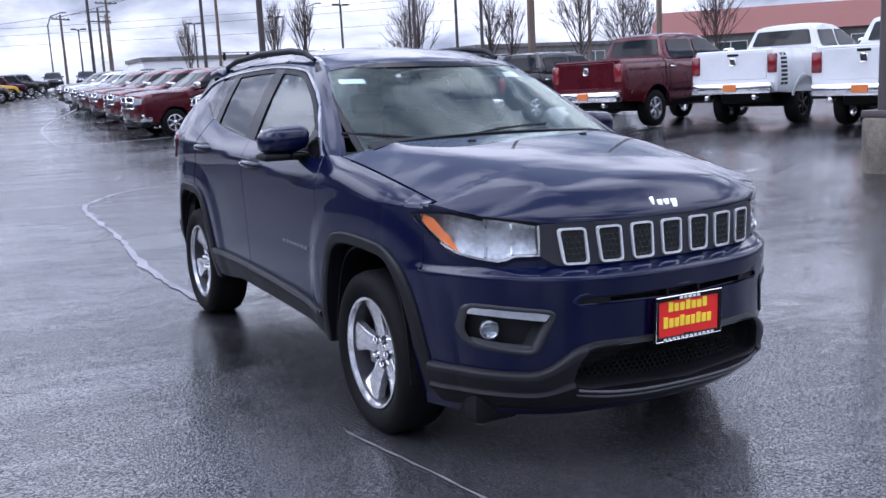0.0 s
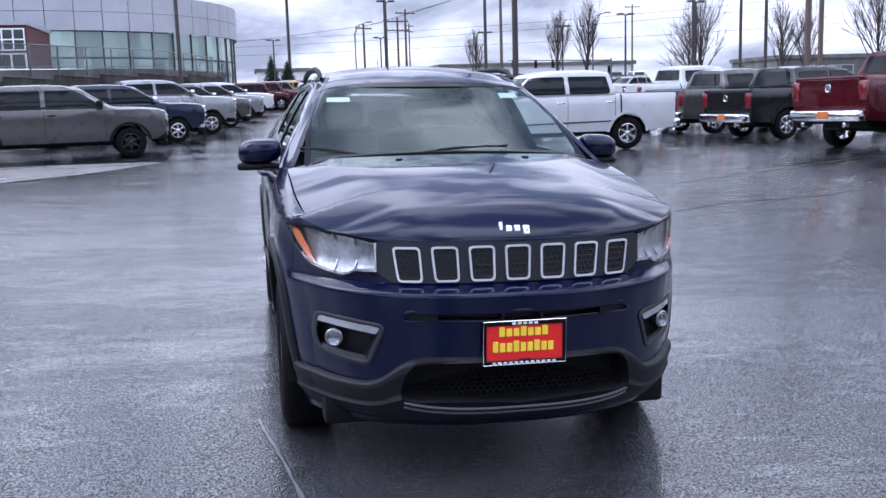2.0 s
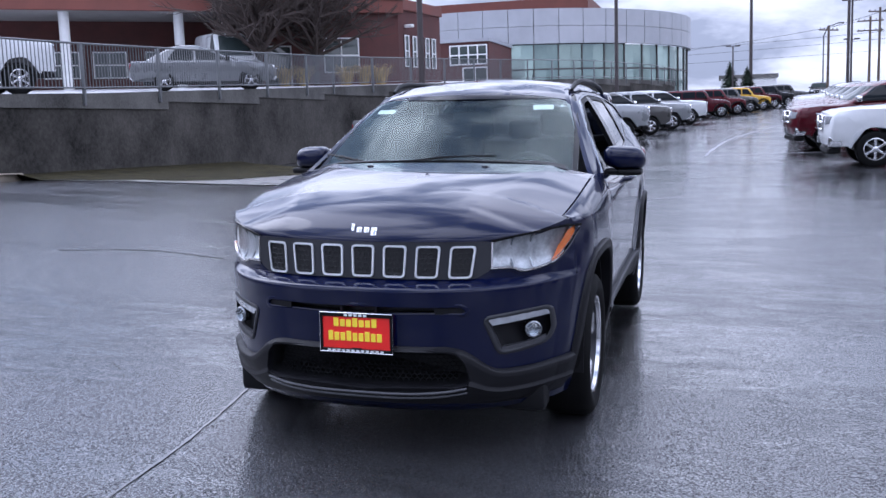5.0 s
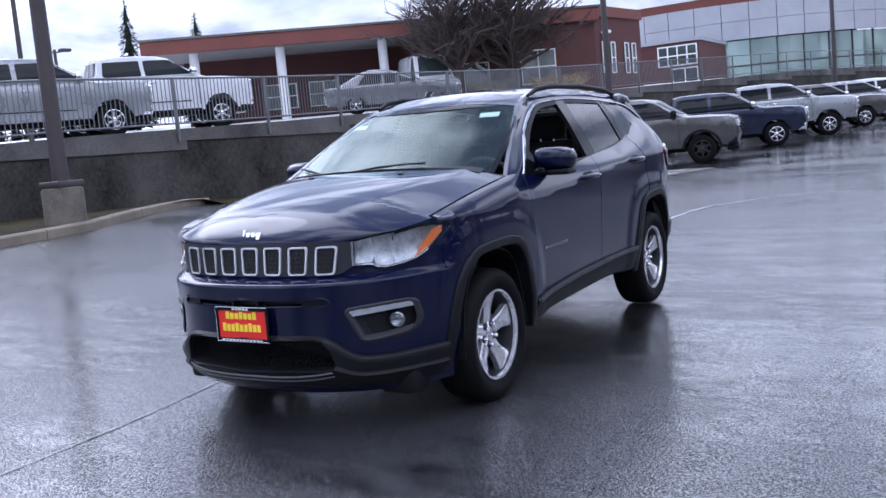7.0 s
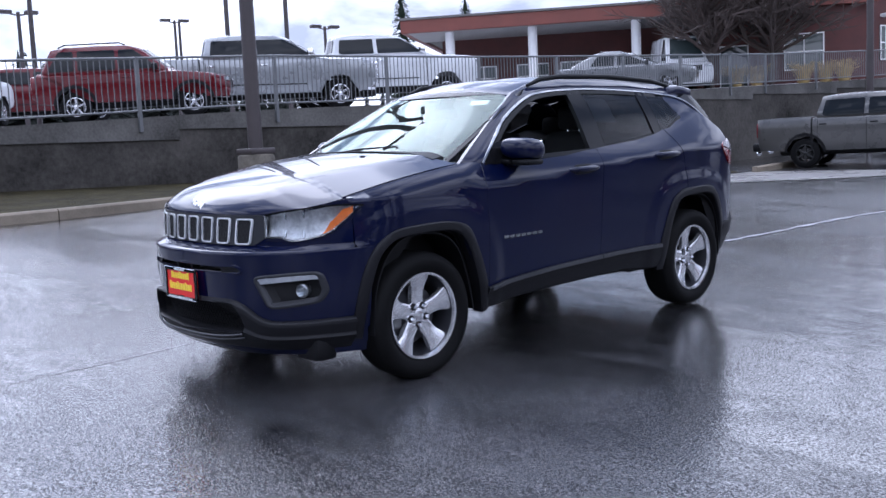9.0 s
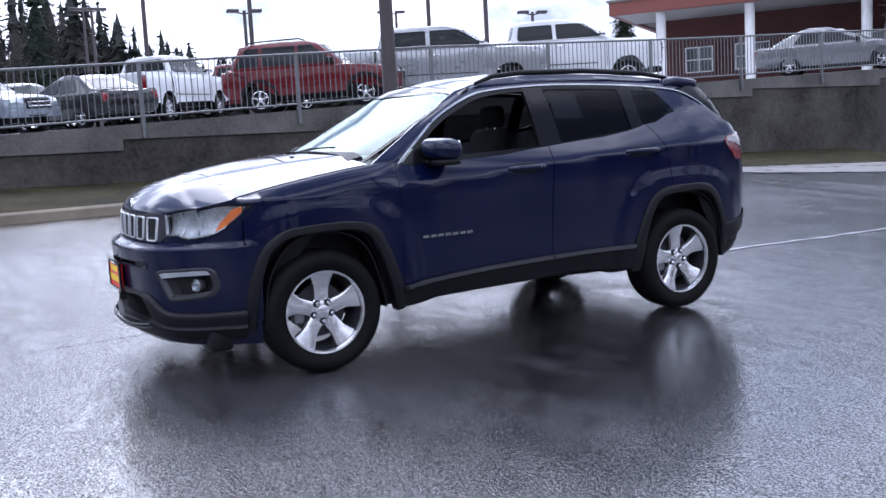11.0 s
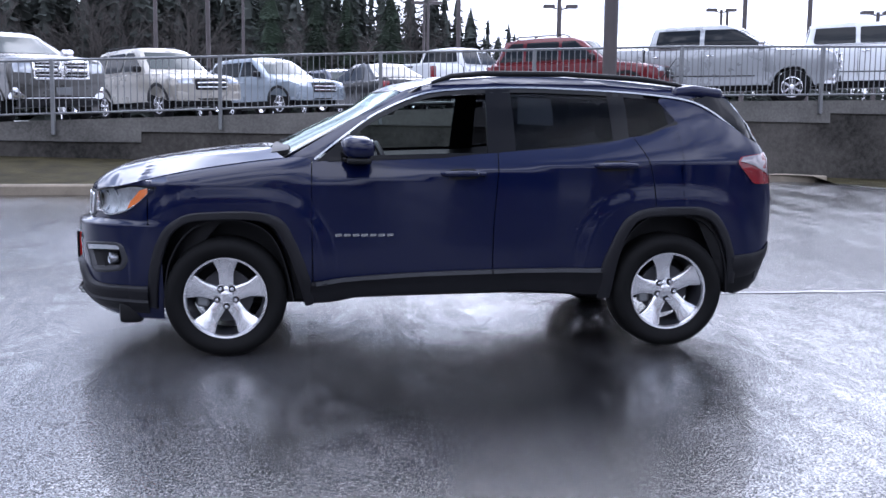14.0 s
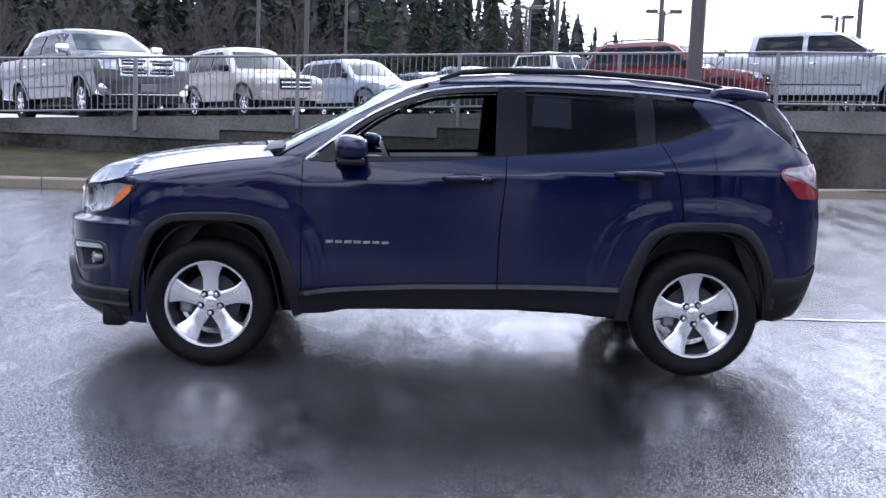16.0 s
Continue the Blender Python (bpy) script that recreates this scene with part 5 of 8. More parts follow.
def nose_grid(zs, th1, holes, prof=None, n=110, top=None):
    """Half the nose as a sheet; holes are outlines in (x, z). prof(t) bends the sheet out; top(x) ends it."""
    bm = bmesh.new()
    grid = []
    for i in range(n + 1):
        th = max(1e-4, th1 * (i / n) ** 1.15)
        row = []
        for j, z in enumerate(zs):
            off = 0.0
            if top:
                x0 = nose_point(th, 0.42).x
                t = j / (len(zs) - 1)
                z = top(x0) + (zs[-1] - top(x0)) * t
                off = prof(t, x0)
            row.append(bm.verts.new(nose_point(th, z, off)))
        grid.append(row)
    for a, b in zip(grid, grid[1:]):
        for j in range(len(zs) - 1):
            c = (a[j].co + b[j].co + a[j + 1].co + b[j + 1].co) / 4
            if not any(inside(h, c.x, c.z) for h in holes):
                bm.faces.new((a[j], b[j], b[j + 1], a[j + 1]))
    for v in [v for v in bm.verts if not v.link_faces]:
        bm.verts.remove(v)
    r = bmesh.ops.duplicate(bm, geom=list(bm.verts) + list(bm.edges) + list(bm.faces))
    for v in [g for g in r["geom"] if isinstance(g, bmesh.types.BMVert)]:
        v.co.x = -v.co.x
    bmesh.ops.reverse_faces(bm, faces=[g for g in r["geom"] if isinstance(g, bmesh.types.BMFace)])
    bmesh.ops.remove_doubles(bm, verts=bm.verts, dist=0.0008)
    bmesh.ops.recalc_face_normals(bm, faces=bm.faces)
    return bm


def pocket(outline, lift, depth, shrink):
    """A recess behind an opening in the nose: sloping walls and a back."""
    bm = bmesh.new()
    inner = widen(outline, -shrink)
    rings = []
    for pts, off in ((outline, lift), (inner, -depth)):
        rings.append([bm.verts.new((x, nose(x, z) - off if off > 0 else nose(x, z) + depth, z)) for x, z in pts])
    n = len(outline)
    for i in range(n):
        bm.faces.new((rings[0][i], rings[0][(i + 1) % n], rings[1][(i + 1) % n], rings[1][i]))
    back = bm.faces.new(rings[1])
    bmesh.ops.triangulate(bm, faces=[back], ngon_method="EAR_CLIP")
    bmesh.ops.recalc_face_normals(bm, faces=bm.faces)
    return bm


def ring_on_nose(outer, inner, lift, drop_in):
    """A raised frame round an opening: up at the outside, over, and down into the opening."""
    bm = bmesh.new()
    rows = []
    for (ox, oz), (ix_, iz) in zip(outer, inner):
        mx, mz = (ox * 2 + ix_) / 3, (oz * 2 + iz) / 3
        nx, nz = (ox + ix_ * 2) / 3, (oz + iz * 2) / 3
        rows.append([bm.verts.new((x, nose(x, z) - l, z)) for x, z, l in ((ox, oz, -0.004), (ox, oz, lift * 0.5), (mx, mz, lift), (nx, nz, lift), (ix_, iz, lift * 0.5), (ix_, iz, -drop_in))])
    for i in range(len(rows)):
        a, b = rows[i], rows[(i + 1) % len(rows)]
        for j in range(5):
            bm.faces.new((a[j], a[j + 1], b[j + 1], b[j]))
    bmesh.ops.recalc_face_normals(bm, faces=bm.faces)
    return bm


roof_line = [(-1.0, 1.13), (-0.62, 1.355), (-0.27, 1.55), (-0.05, 1.61), (0.3, 1.638), (0.65, 1.640), (1.0, 1.626), (1.5, 1.578), (1.75, 1.532)]
gside = [(-1.04, 1.02), (-1.04, 1.09)] + roof_line + [(1.84, 1.40), (1.93, 1.22), (1.98, 1.02)]
_ws = lerp_table([(1.05, 0.24), (1.13, 0.22), (1.35, 0.15), (1.55, 0.10), (1.62, 0.03)])


def glass_bulge(y, z):
    if y < 0.0:
        return -_ws(z), 0.0 if z < 1.5 else 0.03
    if y > 1.74 and z < 1.54:
        return 0.06, 0.0
    return 0.0, 0.032


green_bm = shell(gside, lambda y, z: hero_width(y, z), glass_bulge, 0.07, 24, (0.07, 0.05))
green = Skin(green_bm)
green_bm.free()

WIND = glass("clear_windscreen_glass", (0.74, 0.84, 0.80), 1.58, 0.0, (0.88, 1.0, 0.94))
SIDE_GLASS = glass("clear_side_glass", (0.75, 0.8, 0.78), 1.35)
PRIVACY = glass("privacy_glass", (0.33, 0.34, 0.36), 1.20)
SATIN_CHROME = surface("satin_chrome", (0.30, 0.31, 0.33), 0.25, 0.9, 0.05)
SILL_TOP = surface("grey_sill_top", (0.045, 0.046, 0.052), 0.45, 0, 0.15, 4, 200)
GLOSS_BLACK = surface("gloss_black", (0.006, 0.006, 0.007), 0.12, 0, 0.1, 3, 50, 0, 0, 0, 0.14)
SATIN = surface("satin_grey_surround", (0.028, 0.029, 0.034), 0.38, 0.3, 0.1, 4, 300)
MESH_BLACK = surface("grille_mesh", (0.005, 0.005, 0.006), 0.5, 0, 0.1, 4, 100)
SEAT = surface("dark_seat_cloth", (0.022, 0.022, 0.024), 0.85, 0, 0.2, 5, 200, 0.0005)
CABIN = surface("cabin_plastic", (0.03, 0.03, 0.032), 0.6, 0, 0.15, 5, 200)
SMOKE_LENS = surface("smoky_lamp_lens", (0.20, 0.18, 0.19), 0.12, 0.1, 0.2, 20, 200, 0, 1.0)
STICKER = surface("paper_label", (0.72, 0.75, 0.74), 0.5, 0, 0.06, 10, 90)
PLATE_RED = surface("red_plate", (0.78, 0.022, 0.016), 0.35, 0, 0.06, 10, 90)
PLATE_YELLOW = surface("yellow_ink", (0.95, 0.72, 0.04), 0.4, 0, 0.06, 10, 90)
RING = surface("bright_satin_ring", (0.80, 0.81, 0.83), 0.35, 0.55, 0.04, 6, 100)
LENS = glass("lamp_lens", (0.92, 0.94, 0.95))
LAMP_BOWL = surface("lamp_reflector", (0.42, 0.425, 0.44), 0.30, 0.55, 0.45, 14, 70, 0.002)


def path_band(pts, w):
    """A narrow outline along a line of points."""
    up, dn = [], []
    for i, p in enumerate(pts):
        a, b = pts[max(i - 1, 0)], pts[min(i + 1, len(pts) - 1)]
        d = Vector((b[0] - a[0], b[1] - a[1])).normalized()
        up.append((p[0] - d.y * w / 2, p[1] + d.x * w / 2))
        dn.append((p[0] + d.y * w / 2, p[1] - d.x * w / 2))
    return Band(up + dn[::-1])


def on_side(name, skin, pts, mat, lift=0.004, thick=0.01, cell=0.07, label="", parent=None):
    """The same panel on both flanks, as two parts."""
    bm = skin.panel(pts, 0, 1, lift, thick, cell)
    part(name, flipped(bm), mat, parent or hero, label)
    return part(name, bm, mat, parent or hero, label)


def even(pts, n):
    """A line cut into even steps."""
    p = np.array(pts)
    d = np.concatenate(([0], np.cumsum(np.hypot(*np.diff(p, axis=0).T))))
    q = np.linspace(0, d[-1], n)
    return list(zip(np.interp(q, d, p[:, 0]).tolist(), np.interp(q, d, p[:, 1]).tolist()))


def loft_side(name, skin, inner, outer, mat, thick, n=44, m=6, rounds=6):
    """A flank panel between two lines of (y, z), on both sides."""
    bm = bmesh.new()
    grid = []
    for (ya, za), (yb, zb) in zip(even(inner, n), even(outer, n)):
        row = []
        for k in range(m):
            y, z = ya + (yb - ya) * k / (m - 1), za + (zb - za) * k / (m - 1)
            h = skin.drop((0, y, z), 0, 1)
            row.append(bm.verts.new((h.x if h else (row[-1].co.x if row else 0.6), y, z)))
        grid.append(row)
    for r0, r1 in zip(grid, grid[1:]):
        for k in range(m - 1):
            bm.faces.new((r0[k], r0[k + 1], r1[k + 1], r1[k]))
    for _ in range(rounds):
        bmesh.ops.smooth_vert(bm, verts=bm.verts, factor=0.5, use_axis_x=True, use_axis_y=False, use_axis_z=False)
    for v in bm.verts:
        v.co.x += 0.004
        # the foot of the windscreen pillar tucks in behind the wing
        if v.co.y < -0.78:
            v.co.x -= 0.04 * min(1.0, max(0.0, (1.15 - v.co.z) / 0.10))
    r = bmesh.ops.extrude_face_region(bm, geom=list(bm.faces))
    for v in [g for g in r["geom"] if isinstance(g, bmesh.types.BMVert)]:
        v.co.x -= thick
    bmesh.ops.recalc_face_normals(bm, faces=bm.faces)
    part(name, flipped(bm), mat, hero)
    part(name, bm, mat, hero)


def mirror_x(pts):
    return type(pts)((-a, b) for a, b in pts)


def on_front(name, skin, pts, mat, lift=0.004, thick=0.01, cell=0.05, both=True, label="", axis=1, sign=-1):
    out = [part(name, skin.panel(pts, axis, sign, lift, thick, cell), mat, hero, label)]
    if both:
        out.append(part(name, skin.panel(mirror_x(pts), axis, sign, lift, thick, cell), mat, hero, label))
    return out


# roof, pillars, glass
CHROME_LINE = [(-0.815, 1.14), (-0.65, 1.268), (-0.47, 1.395), (-0.235, 1.503), (-0.057, 1.543), (0.24, 1.563), (0.54, 1.567), (1.0, 1.551), (1.297, 1.527), (1.48, 1.496), (1.60, 1.437), (1.70, 1.357), (1.79, 1.283)]
dlo = smooth_line(CHROME_LINE, 4, False)
front_rail = [p for p in dlo if p[0] < 1.47]
loft_side("roof_side", green, [(-0.90, 1.045)] + front_rail, [(-1.03, 1.045), (-0.99, 1.128)] + [(a, b - 0.004) for a, b in roof_line[1:-1]] + [(1.62, 1.545)], HERO_BLUE, 0.025)
part("roof_panel", green.panel([(-0.555, -0.30), (-0.40, -0.335), (-0.20, -0.392), (0.0, -0.410), (0.20, -0.392), (0.40, -0.335), (0.555, -0.30), (0.565, 0.3), (0.565, 1.0), (0.545, 1.62), (0.505, 1.80), (-0.505, 1.80), (-0.545, 1.62), (-0.565, 1.0), (-0.565, 0.3)], 2, 1, 0.003, 0.02, 0.07), HERO_BLUE, hero)
spoiler = box(-0.60, 0.60, 1.36, 1.69, 0.0, 0.070, 0.026, 3)
cut_grid(spoiler, 0.1, 0.1, (0, 1))
for v in spoiler.verts:
    v.co.y += 0.10 * (1 - (v.co.x / 0.62) ** 2)
    v.co.z += float(np.interp(v.co.y, [1.36, 1.47, 1.82], [1.496, 1.53, 1.488])) + 0.028 * (1 - (v.co.x / 0.6) ** 2)
part("roof_spoiler", spoiler, HERO_BLUE, hero)


class FlankSkin(Skin):
    """The smooth flank of body and glass as one surface, rolled in towards the tailgate."""

    def __init__(self):
        self.end = lerp_table([(0.9, 1.985), (1.15, 1.93), (1.26, 1.90), (1.40, 1.84), (1.53, 1.745)])

    def drop(self, co, axis, sign):
        y, z = co[1], co[2]
        d = min(1.0, max(0.0, (self.end(z) - y) / 0.10))
        return Vector((hero_width(y, z) - 0.07 * (1 - math.sqrt(1 - (1 - d) ** 2)), y, z))


quarter = FlankSkin()
on_side("rear_window_wrap", quarter, [(1.48, 1.50), (1.60, 1.44), (1.70, 1.36), (1.795, 1.285), (1.90, 1.265), (1.84, 1.40), (1.76, 1.51), (1.62, 1.54)], GLOSS_BLACK, 0.001, 0.01, 0.07)
on_side("window_trim", green, path_band([p for p in dlo if p[0] < 1.30], 0.010), SATIN_CHROME, 0.007, 0.016, 0.2, "bright chrome window line")
on_side("rear_window_trim", quarter, path_band([p for p in dlo if p[0] > 1.24], 0.011), SATIN_CHROME, 0.012, 0.018, 0.2, "bright chrome window line")
part("windscreen", green.panel([(-0.69, 1.15), (0.69, 1.15), (0.645, 1.37), (0.56, 1.555), (-0.56, 1.555), (-0.645, 1.37)], 1, -1, 0.004, 0.0, 0.06), WIND, hero).visible_shadow = False
on_front("windscreen_edge", green, [(0.69, 1.145), (0.718, 1.145), (0.672, 1.37), (0.583, 1.565), (0.56, 1.555), (0.645, 1.37)], GLOSS_BLACK, 0.005, 0.01, 0.08)
part("windscreen_header", green.panel([(-0.58, 1.538), (0.58, 1.538), (0.575, 1.572), (-0.575, 1.572)], 1, -1, 0.006, 0.008, 0.08), GLOSS_BLACK, hero)
part("rear_window", green.panel([(-0.70, 1.24), (0.70, 1.24), (0.60, 1.50), (-0.60, 1.50)], 1, 1, 0.004, 0.006, 0.08), PRIVACY, hero)
FG = [(-0.70, 1.15), (-0.58, 1.27), (-0.44, 1.385), (-0.22, 1.488), (-0.05, 1.528), (0.22, 1.546), (0.20, 1.17)]
RG = [(0.34, 1.18), (0.34, 1.545), (0.6, 1.547), (0.96, 1.537), (0.96, 1.245)]
QG = round_corners([(1.04, 1.265), (1.04, 1.528), (1.255, 1.506), (1.27, 1.488), (1.362, 1.372), (1.13, 1.283)], 0.03)
part("front_window", flipped(green.panel(FG, 0, 1, -0.004, 0.004, 0.1)), SIDE_GLASS, hero, "closed clear side window").visible_shadow = False
on_side("rear_door_window", green, RG, PRIVACY, -0.003, 0.004, 0.1)
on_side("quarter_window", quarter, QG, PRIVACY, 0.003, 0.004, 0.1)
on_side("b_pillar", green, [(0.185, 1.16), (0.20, 1.55), (0.35, 1.553), (0.355, 1.175)], GLOSS_BLACK, 0.004, 0.03, 0.08)
on_side("c_pillar", green, [(0.945, 1.235), (0.945, 1.545), (1.05, 1.535), (1.05, 1.265)], GLOSS_BLACK, 0.004, 0.02, 0.08)
on_side("mirror_sail", green, [(-0.80, 1.13), (-0.66, 1.245), (-0.60, 1.26), (-0.56, 1.145)], GLOSS_BLACK, 0.004, 0.02, 0.08)
on_side("window_frame", green, path_band([(a + 0.01, b - 0.021) for a, b in dlo if -0.7 < a < 1.2], 0.022), DARK_TRIM, 0.004, 0.02, 0.2)
on_side("window_sill_trim", green, path_band([(-0.74, 1.142), (0.25, 1.172), (0.93, 1.24), (1.13, 1.275), (1.365, 1.365)], 0.026), GLOSS_BLACK, 0.006, 0.02, 0.15)
for sg in (1, -1):
    rail = [(sg * 0.555, -0.12, 1.588), (sg * 0.56, 0.0, 1.628), (sg * 0.562, 0.2, 1.647), (sg * 0.562, 0.7, 1.651), (sg * 0.555, 1.2, 1.628), (sg * 0.55, 1.42, 1.596), (sg * 0.545, 1.5, 1.572)]
    part("roof_rail", pipe(rail, [0.010, 0.016, 0.018, 0.018, 0.017, 0.014, 0.009], 10), DARK_TRIM, hero, "black roof rail")
part("antenna", pipe([(0, 1.45, 1.60), (0, 1.55, 1.70), (0, 1.62, 1.80)], [0.006, 0.003, 0.002], 6), DARK_TRIM, hero)

# wings, doors and quarter panels, with open joints between them
FT_O = [(-1.752, 0.30), (-1.746, 0.459), (-1.708, 0.629), (-1.655, 0.737), (-1.60, 0.791), (-1.51, 0.834), (-1.35, 0.847), (-1.18, 0.849), (-1.064, 0.832), (-1.0, 0.804), (-0.957, 0.746), (-0.895, 0.61), (-0.847, 0.472), (-0.826, 0.38), (-0.822, 0.31)]
FT_I = [(-1.70, 0.29), (-1.692, 0.40), (-1.672, 0.536), (-1.622, 0.691), (-1.565, 0.755), (-1.495, 0.788), (-1.35, 0.799), (-1.18, 0.799), (-1.085, 0.782), (-1.02, 0.727), (-0.956, 0.591), (-0.908, 0.438), (-0.88, 0.33), (-0.872, 0.30)]
RT_O = [(0.858, 0.32), (0.862, 0.432), (0.868, 0.511), (0.908, 0.623), (0.978, 0.766), (1.040, 0.826), (1.144, 0.863), (1.332, 0.870), (1.48, 0.866), (1.574, 0.823), (1.646, 0.726), (1.690, 0.617), (1.715, 0.53), (1.72, 0.40)]
RT_I = [(0.930, 0.32), (0.942, 0.40), (0.955, 0.496), (0.990, 0.640), (1.059, 0.768), (1.15, 0.808), (1.32, 0.818), (1.45, 0.815), (1.545, 0.774), (1.618, 0.661), (1.655, 0.55), (1.664, 0.40)]
ft_o, ft_i, rt_o, rt_i = (smooth_line(q, 4, False) for q in (FT_O, FT_I, RT_O, RT_I))
SEAM_A = [(-0.829, 1.142), (-0.832, 0.992), (-0.833, 0.809), (-0.829, 0.52), (-0.826, 0.40)]
SEAM_B = [(0.246, 1.185), (0.236, 1.032), (0.216, 0.784), (0.214, 0.487)]
SEAM_C = [(1.070, 1.280), (1.135, 1.158), (1.168, 1.035), (1.184, 0.93), (1.186, 0.862)]
sa, sb, sc = (smooth_line(q, 5, False) for q in (SEAM_A, SEAM_B, SEAM_C))
G = 0.0035


def grown(line, d):
    return [(a + d, b) for a, b in line]


ys = [-1.925 + 0.0475 * k for k in range(20)]
wing_top = [(y, _edge(y) - 0.004) for y in ys] + [(-0.97, 1.146), (-0.90, 1.150), (-0.85, 1.146)]
arch_front = [p for p in ft_o if p[1] > 0.70 and p[0] < -1.3]
arch_rest = [p for p in ft_o if p[0] >= -1.3 and p[1] > 0.39]
wing = [(-1.735, 0.78), (-1.735, 0.936), (-1.712, 0.956), (-1.692, 0.976), (-1.71, 0.982), (-1.75, 0.986), (-1.80, 0.987), (-1.86, 0.985), (-1.925, 0.970)] + wing_top + grown(sa, -G)[:-3] + [(a - 0.012, b - 0.012) for a, b in (arch_front + arch_rest)[::-1]]
body_panel("front_wing", wing, label="dark blue front wing")
sill_top = lerp_table([(-0.83, 0.44), (-0.635, 0.470), (-0.206, 0.495), (0.414, 0.510), (0.90, 0.508)])
door_f = grown(sa, G)[::-1][1:] + [(-0.72, 1.150), (-0.40, 1.158), (0.0, 1.172)] + grown(sb, -G) + [(y, sill_top(y) - 0.012) for y in (0.1, -0.1, -0.3, -0.5, -0.7, -0.80)]
body_panel("front_door", door_f, label="dark blue front door")
arch_rear = [(a + 0.012, b - 0.012) for a, b in rt_o if b > 0.50 and a < 1.186]
door_r = grown(sb, G)[::-1] + [(0.45, 1.198), (0.70, 1.217), (0.90, 1.243), (1.0, 1.262)] + grown(sc, -G) + arch_rear[::-1] + [(y, sill_top(y) - 0.012) for y in (0.7, 0.5, 0.35)]
body_panel("rear_door", door_r, label="dark blue rear door")
arch_q = [(a - 0.008, b - 0.012) for a, b in rt_o if a > 1.19 and b > 0.57]
quarter_panel = grown(sc, G)[::-1] + [(1.13, 1.285), (1.168, 1.290), (1.355, 1.362), (1.352, 1.385), (1.268, 1.488), (1.285, 1.512), (1.33, 1.518)] + [p for p in dlo if p[0] > 1.36] + [
    (1.88, 1.235), (1.925, 1.16), (1.955, 1.0), (1.968, 0.85), (1.97, 0.70), (1.955, 0.62), (1.84, 0.572), (1.74, 0.566)] + arch_q[::-1]
body_panel("quarter_panel", quarter_panel, lift=0.002, label="dark blue rear quarter panel")

# bonnet: rows run from the cowl to the rounded brow over the grille
BON_Y = -1.935
BON_X = flank(BON_Y, _edge(BON_Y)) - 0.004


brow = softened(lerp_table([(-0.2, 0.942), (0.46, 0.943), (0.53, 0.949), (0.59, 0.961), (0.64, 0.969), (BON_X, _edge(BON_Y))]), -0.2, BON_X, 0.02)


def bonnet_row(u, n=46):
    x1 = u * BON_X
    lip = brow(abs(x1))
    y1 = nose(x1, 0.95) - 0.004 * (1 - u * u)
    y0 = -0.985 - 0.17 * (1 - u * u)
    D = 0.20 - 0.165 * abs(u) ** 2.5
    out = []
    for i in range(n + 1):
        t = i / n
        t = 1 - (1 - t) ** 1.9
        y = y0 + (y1 - y0) * t
        ye = max(y, BON_Y)
        x = u * (flank(ye, _edge(ye)) - 0.004)
        z = max(lip, bonnet(x, y))
        d = min(1.0, (y - y1) / D)
        k = (1 - (1 - d) ** 2.0) ** 0.55
        out.append((x, y, lip + (z - lip) * k))
    return out


bm = bmesh.new()
grid = [[bm.verts.new(p) for p in bonnet_row(-1 + 2 * i / 72)] for i in range(73)]
for a, b in zip(grid, grid[1:]):
    for k in range(46):
        bm.faces.new((a[k], b[k], b[k + 1], a[k + 1]))
inner = [v for row in grid[1:-1] for v in row[1:-1]]
for _ in range(26):
    bmesh.ops.smooth_vert(bm, verts=inner, factor=0.5, use_axis_x=False, use_axis_y=False, use_axis_z=True)
# turned-down edges
for line, d in ((grid[0], (0.004, 0, -0.02)), (grid[-1], (-0.004, 0, -0.02)), ([g[-1] for g in grid], (0, 0.03, -0.004)), ([g[0] for g in grid], (0, 0.01, -0.02))):
    low = [bm.verts.new(v.co + Vector(d)) for v in line]
    for i in range(len(line) - 1):
        bm.faces.new((line[i], line[i + 1], low[i + 1], low[i]))
bmesh.ops.recalc_face_normals(bm, faces=bm.faces)
bonnet_tree = Skin(bm)
bonnet_ob = part("bonnet", bm, HERO_BLUE, hero, "dark blue bonnet with two long creases")
# dark liners inside the wheel wells
for well, cy in ((ARCH_F, -1.30), (ARCH_R, 1.29)):
    line = smooth_line(well, 3, False)
    bm = bmesh.new()
    rings = [[bm.verts.new((x, cy + (a - cy) * k, 0.345 + (b - 0.345) * k)) for a, b in line] for x, k in ((0.45, 0.965), (0.845, 0.965), (0.845, 0.985), (0.45, 0.985))]
    for r0, r1 in zip(rings, rings[1:] + rings[:1]):
        for i in range(len(line) - 1):
            bm.faces.new((r0[i], r0[i + 1], r1[i + 1], r1[i]))
    for i in (0, -1):
        bm.faces.new([r[i] for r in rings])
    bmesh.ops.recalc_face_normals(bm, faces=bm.faces)
    part("wheel_liner", flipped(bm), DARK_TRIM, hero)
    part("wheel_liner", bm, DARK_TRIM, hero)

# black cladding
LIP = [(0.0, -0.004), (0.0, 0.008), (0.14, 0.015), (0.5, 0.017), (0.86, 0.017), (1.0, 0.010), (1.0, -0.06)]
for nm, o, i_ in (("front_wheel_arch_trim", ft_o, ft_i), ("rear_wheel_arch_trim", rt_o, rt_i)):
    bm = strip_between(i_, o, LIP, 64)
    part(nm, flipped(bm), GREY_TRIM, hero)
    part(nm, bm, GREY_TRIM, hero)
sill_o = [(y, sill_top(y)) for y in (-0.835, -0.7, -0.5, -0.3, 0.0, 0.3, 0.6, 0.87)]
sill_i = [(-0.86, 0.306), (-0.695, 0.312), (-0.60, 0.335), (-0.3, 0.345), (0.425, 0.362), (0.584, 0.350), (0.744, 0.331), (0.88, 0.328)]
